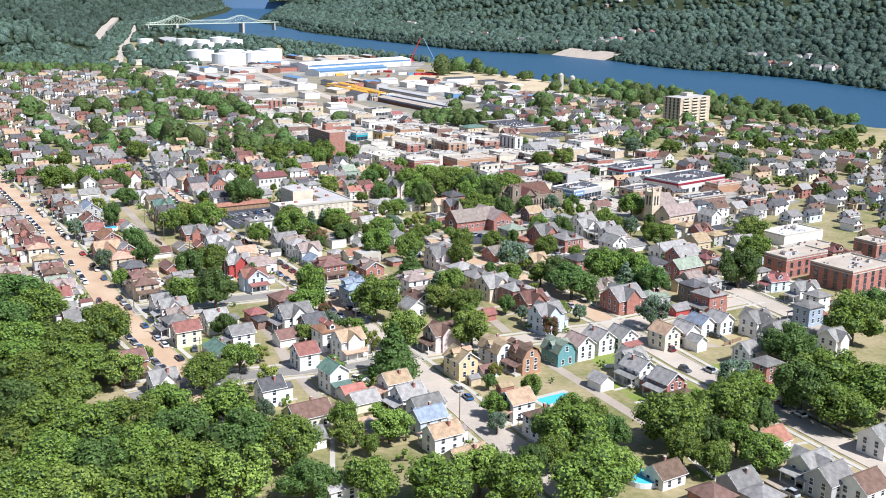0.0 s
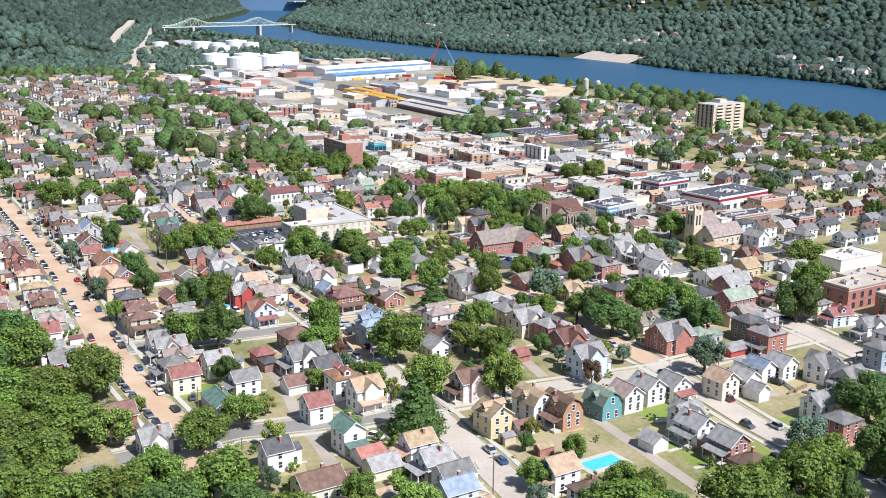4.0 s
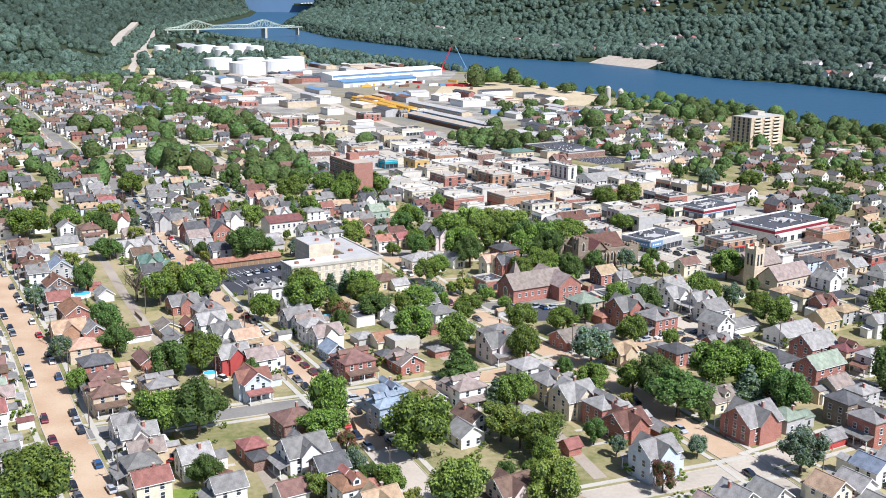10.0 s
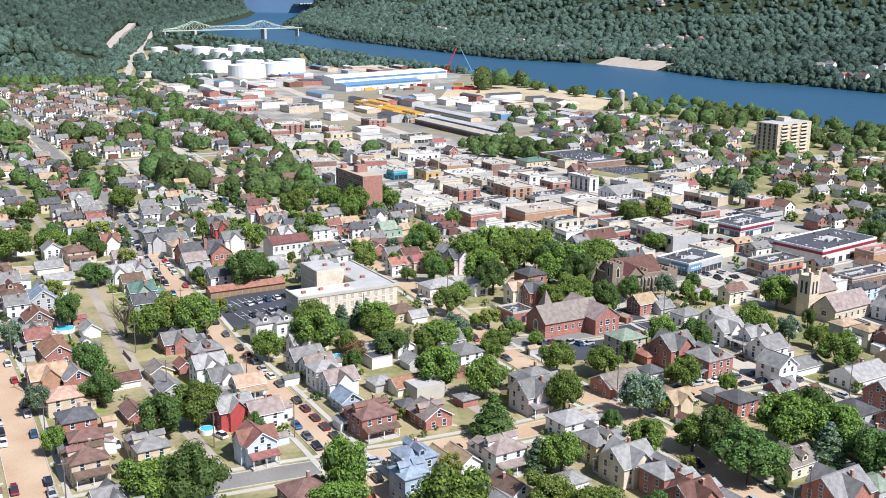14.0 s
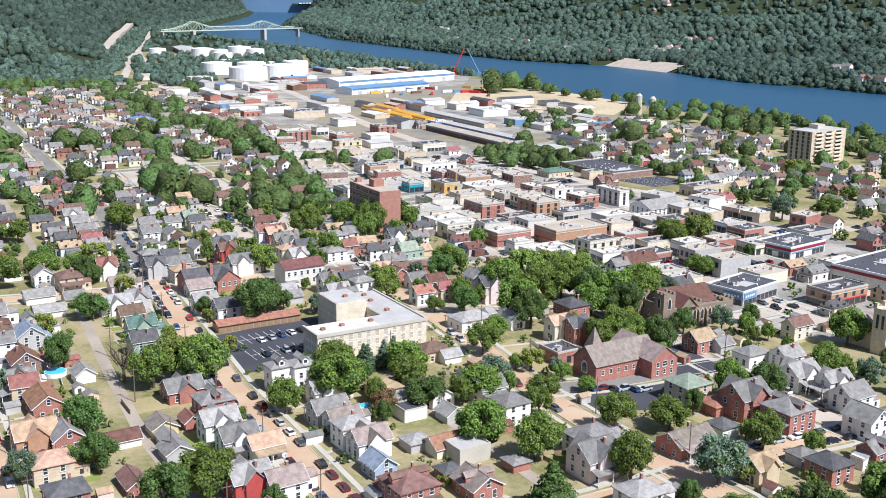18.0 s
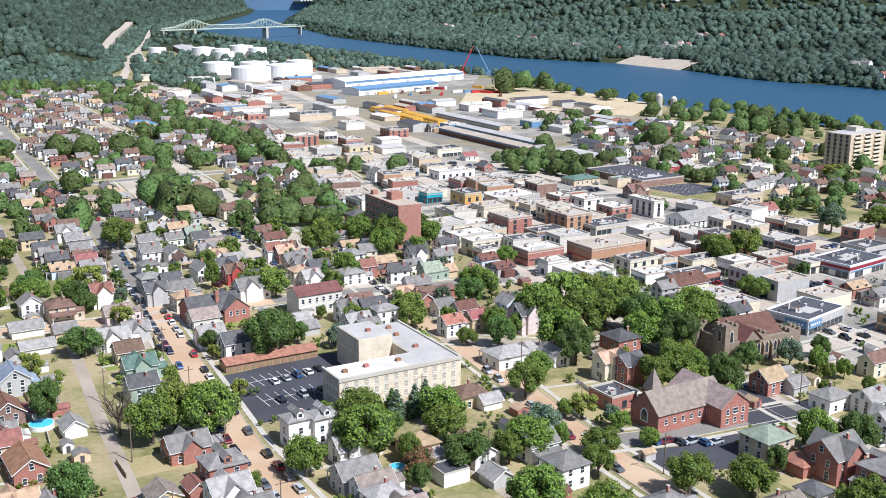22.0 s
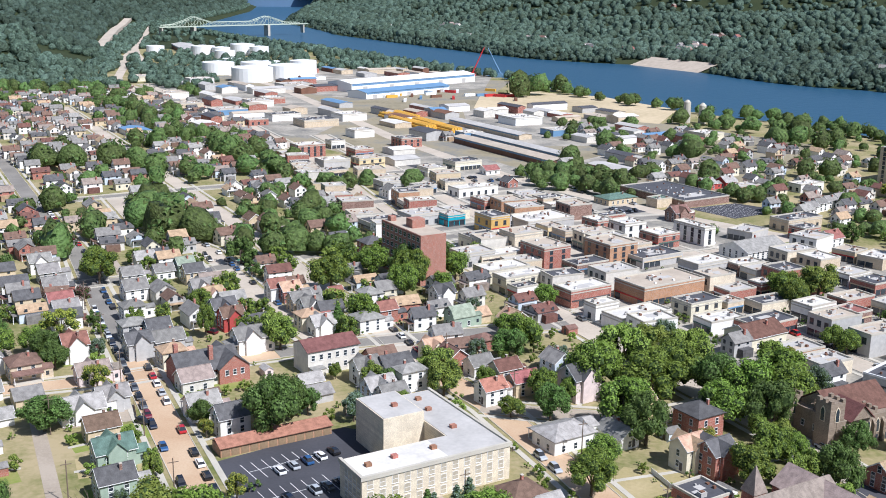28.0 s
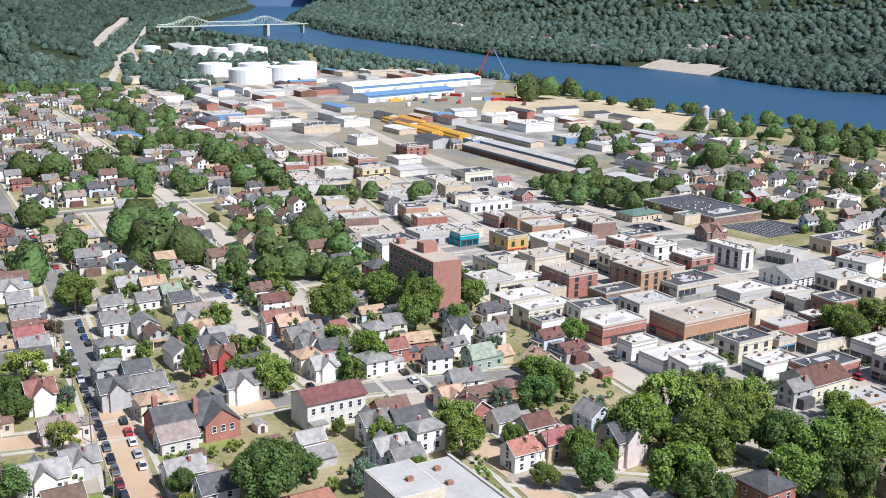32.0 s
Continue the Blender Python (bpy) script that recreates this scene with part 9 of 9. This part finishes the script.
def woodland(name, pts, rad, label, flakes=8, spray=0.16, leaf="hazyleaf", category="woodland"):
    """Distant trees as one mass: each an uneven billowing dome of foliage with loose sprays on it."""
    n, ring = len(pts), 6
    ang = np.arange(ring) * math.tau / ring
    dome = np.array([(0, 0, 1.0)] + [(math.cos(a + k * 0.5) * c, math.sin(a + k * 0.5) * c, h) for k, (c, h) in enumerate(((0.58, 0.80), (0.98, 0.25), (0.80, -0.45))) for a in ang])
    tri = [(0, 1 + i, 1 + (i + 1) % ring) for i in range(ring)]
    for k in (0, 1):
        for i in range(ring):
            a, b, c, e = 1 + k * ring + i, 1 + k * ring + (i + 1) % ring, 1 + (k + 1) * ring + i, 1 + (k + 1) * ring + (i + 1) % ring
            tri += [(a, c, b), (b, c, e)]
    tri, m = np.array(tri), len(dome)
    v = dome[None] * (0.68 + 0.50 * rng.random((n, m, 1))) + (rng.random((n, m, 3)) - 0.5) * 0.3
    v = v * rad[:, None, None] * (0.9 + 0.25 * rng.random((n, 1, 3))) + pts[:, None, :]
    f = tri[None] + (np.arange(n) * m)[:, None, None]
    d = rng.normal(size=(n, flakes, 3))
    d[:, :, 2] = np.abs(d[:, :, 2]) - 0.2
    d /= np.linalg.norm(d, axis=2)[:, :, None]
    c = pts[:, None, :] + d * rad[:, None, None] * (0.88 + 0.22 * rng.random((n, flakes, 1)))
    t1 = np.cross(d + rng.normal(size=d.shape) * 0.3, rng.normal(size=d.shape))
    t1 /= np.linalg.norm(t1, axis=2)[:, :, None]
    t2 = np.cross(d, t1)
    q = rad[:, None, None] * (spray + spray * rng.random((n, flakes, 1)))
    w = np.stack([c + t1 * q, c - t1 * q * 0.5 + t2 * q * 0.87, c - t1 * q * 0.5 - t2 * q * 0.87], 2).reshape(-1, 3)
    verts = np.concatenate([v.reshape(-1, 3), w])
    faces = np.concatenate([f.reshape(-1, 3), np.arange(len(w)).reshape(-1, 3) + n * m])
    me, k = bpy.data.meshes.new(name), len(faces)
    me.vertices.add(len(verts))
    me.vertices.foreach_set("co", verts.ravel())
    me.loops.add(k * 3)
    me.loops.foreach_set("vertex_index", faces.ravel().astype(np.int32))
    me.polygons.add(k)
    me.polygons.foreach_set("loop_start", np.arange(0, k * 3, 3, dtype=np.int32))
    me.update(calc_edges=True)
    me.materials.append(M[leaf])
    tagged(put(name, me), label, category, kind="stuff")


def scatter(x0, x1, y0, y1, step):
    xs, ys = np.meshgrid(np.arange(x0, x1, step), np.arange(y0, y1, step * 1.5))
    x, y = xs.ravel() + (rng.random(xs.size) - 0.5) * step, ys.ravel() + (rng.random(xs.size) - 0.5) * step * 1.5
    return x, y


# clusters of houses beyond the river: middle and how many
BEYOND = [(430, 2430, 4), (345, 2830, 5), (420, 2720, 6), (470, 2830, 5), (540, 2330, 4), (560, 2060, 4), (600, 1980, 3), (700, 1990, 6), (735, 2040, 7), (850, 2110, 4), (800, 1560, 3), (770, 1425, 3), (810, 1370, 3), (860, 1480, 3), (980, 2650, 5), (760, 3000, 6)]
cl_rng, BEYOND_HOUSES = random.Random(3), []
for cx, cy, many in BEYOND:
    for i in range(many):
        BEYOND_HOUSES.append((cx + (cl_rng.random() - 0.5) * 26 * many ** 0.5, cy + (cl_rng.random() - 0.5) * 40, i))
BH = np.array([q[:2] for q in BEYOND_HOUSES])


def off_roads(x, y):
    """Which trees stand clear of the hill roads and of the houses beyond the river."""
    keep = np.ones(x.size, bool)
    for line, wide in ((HILL_ROAD, 11), (LOOP_ROAD, 11), (UPPER_ROAD, 14)):
        for a, b in zip(line, line[1:]):
            t = np.clip(((x - a[0]) * (b[0] - a[0]) + (y - a[1]) * (b[1] - a[1])) / math.dist(a, b) ** 2, 0, 1)
            px, py = a[0] + t * (b[0] - a[0]), a[1] + t * (b[1] - a[1])
            keep &= np.hypot(x - px, y - py) > wide
            keep &= ~((np.abs(x - px - 4) < 16) & (y < py + 1) & (y > py - 34) & (line is UPPER_ROAD))
    for hx, hy in BH:
        keep &= ~((np.abs(x - hx) < 9) & (y < hy + 8) & (y > hy - 42))
    keep &= ~((y > 1680) & (y < 1850) & (x - np.interp(y, FAR_Y, FAR_X) < 32))
    return keep


for name, box, step, label in (("far_bank_woods", (90, 1950, 1000, 4900), 11.0, "dense green woodland on the far river bank and hill"), ("hillside_woods", (-1080, 900, 1400, 5100), 10.5, "dense green woodland on the steep valley side"), ("far_shore_trees", (90, 1000, 1000, 4600), 7.0, "low green trees overhanging the far shore")):
    x, y = scatter(*box, step)
    s = x - np.interp(y, FAR_Y, FAR_X)
    if name == "far_bank_woods":
        keep = (s > 34) & (s < 1500) & (rng.random(x.size) < np.where(s < 300, 0.92, np.where(y < 2400, 0.72, 0.52))) & (x < 0.69 * y + 40) & ((y < 3900) | (s < 420)) & ((y < 4400) | (rng.random(x.size) < 0.5))
    elif name == "far_shore_trees":
        keep = (s > 1) & (s < 34) & (x < 0.69 * y + 40) & ((y < 2400) | (rng.random(x.size) < 0.5))
    else:
        s = np.interp(y, LEFT_Y, LEFT_X) - x
        keep = ((s > 2) & (s < 420) | (y > 4720) & (land(x, y) > 4)) & (x > -0.2 * y - 40) & (x < 0.69 * y) & ((y < 3400) | (rng.random(x.size) < 0.6))
    keep &= off_roads(x, y)
    x, y = x[keep], y[keep]
    r = (3.4 + 2.8 * rng.random(x.size)) if name == "far_shore_trees" else (5.4 + 4.6 * rng.random(x.size) ** 1.5) * (1 + 0.12 * (y > 2600) + 0.25 * (y > 3400))
    nr = y < 1900
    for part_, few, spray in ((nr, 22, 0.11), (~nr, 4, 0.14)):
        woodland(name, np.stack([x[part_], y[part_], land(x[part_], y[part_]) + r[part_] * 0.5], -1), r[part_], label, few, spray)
# trees along the near bank, among the works and in the far end of the town
x, y = scatter(-330, 560, 820, 4850, 8.5)
xn = np.interp(y, NEAR_Y, NEAR_X)
xl = np.interp(y, LEFT_Y, LEFT_X)
bank = (x < xn - 5) & (x > xn - 28) & ((y < 1100) | (y > 1620) | (x > xn - 16))
edge = (x < xl + 55) & (x > xl) & (rng.random(x.size) < 0.55)
xr_, xe_ = np.interp(y, [p[1] for p in RAIL], [p[0] for p in RAIL]), np.interp(y, [p[1] for p in LINE_E], [p[0] for p in LINE_E])
belt = (x > -0.205 * (y - 330) - 70) & (y > 860) & (y < 1500) & (rng.random(x.size) < np.where(x < xe_, 0.17, np.where(x > xr_ + 10, 0.09, 0.01))) & (x < np.where(y > 1050, 60, 600))
foot = (y > 1240) & (y < 1660) & (x > xl) & (x < np.interp(y, (1240, 1500, 1660), (-60, -30, -60))) & (rng.random(x.size) < 0.42) & (np.abs(x - np.interp(y, [p[1] for p in HILL_ROAD], [p[0] for p in HILL_ROAD])) > 15)
park = (y > 1640) & (x > xl) & (x < xn) & (rng.random(x.size) < np.where(y > 2750, 0.7, np.where(y > 2050, 0.10, 0.34)))
keep = (bank | edge | belt | park | foot) & (x < xn - 4)
x, y = x[keep], y[keep]
ok = np.array([all((a - q[0]) ** 2 + (b - q[1]) ** 2 > (q[2] + 4) ** 2 for q in TAKEN) and np.min(np.hypot(RP[:, 0] - a, RP[:, 1] - b)) > 7 for a, b in zip(x, y)])
x, y = x[ok], y[ok]
r = 4.0 + 3.0 * rng.random(x.size)
nr = y < 1420
tx, ty, tr_far = np.concatenate([x[nr], FAR_TOWN[:, 0]]), np.concatenate([y[nr], FAR_TOWN[:, 1]]), np.concatenate([r[nr], FAR_TOWN[:, 2] * 0.95])
woodland("further_trees", np.stack([tx, ty, land(tx, ty) + tr_far * 0.75], -1), tr_far, "leafy green trees among the further houses and on the river bank", 60, 0.10, "townleaf", "trees")
x, y, r = x[~nr], y[~nr], r[~nr]
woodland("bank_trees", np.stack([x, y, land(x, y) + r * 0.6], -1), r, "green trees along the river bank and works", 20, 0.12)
tagged(Shape().sheet((608, 1690, WATER - 1), (644, 1700, 4.0), (598, 1838, 4.0), (560, 1828, WATER - 1), 0.5, M["flattan"]).part("boat_ramp"), "pale sloping concrete ramp on the far bank", "boat ramp", kind="structure")
# houses beyond the river and at the foot of the hill
for k, (x, y, i) in enumerate(BEYOND_HOUSES):
    key, z = 200 + k % 8, float(land(x, y)) + 1.5
    if key not in models:
        models[key] = house(x, y, 30, 9, 13, 8, ("white", "white", "palecream", "brick")[k % 4], ROOFS[k % 8], "gable", detail=0)
        models[key].location.z = z
    else:
        copy_thing(models[key], pose(x, y, z, 0, 0, 20 + 90 * (k % 2) + (k * 37) % 30))
print("fill", count, "trees", tree_n)
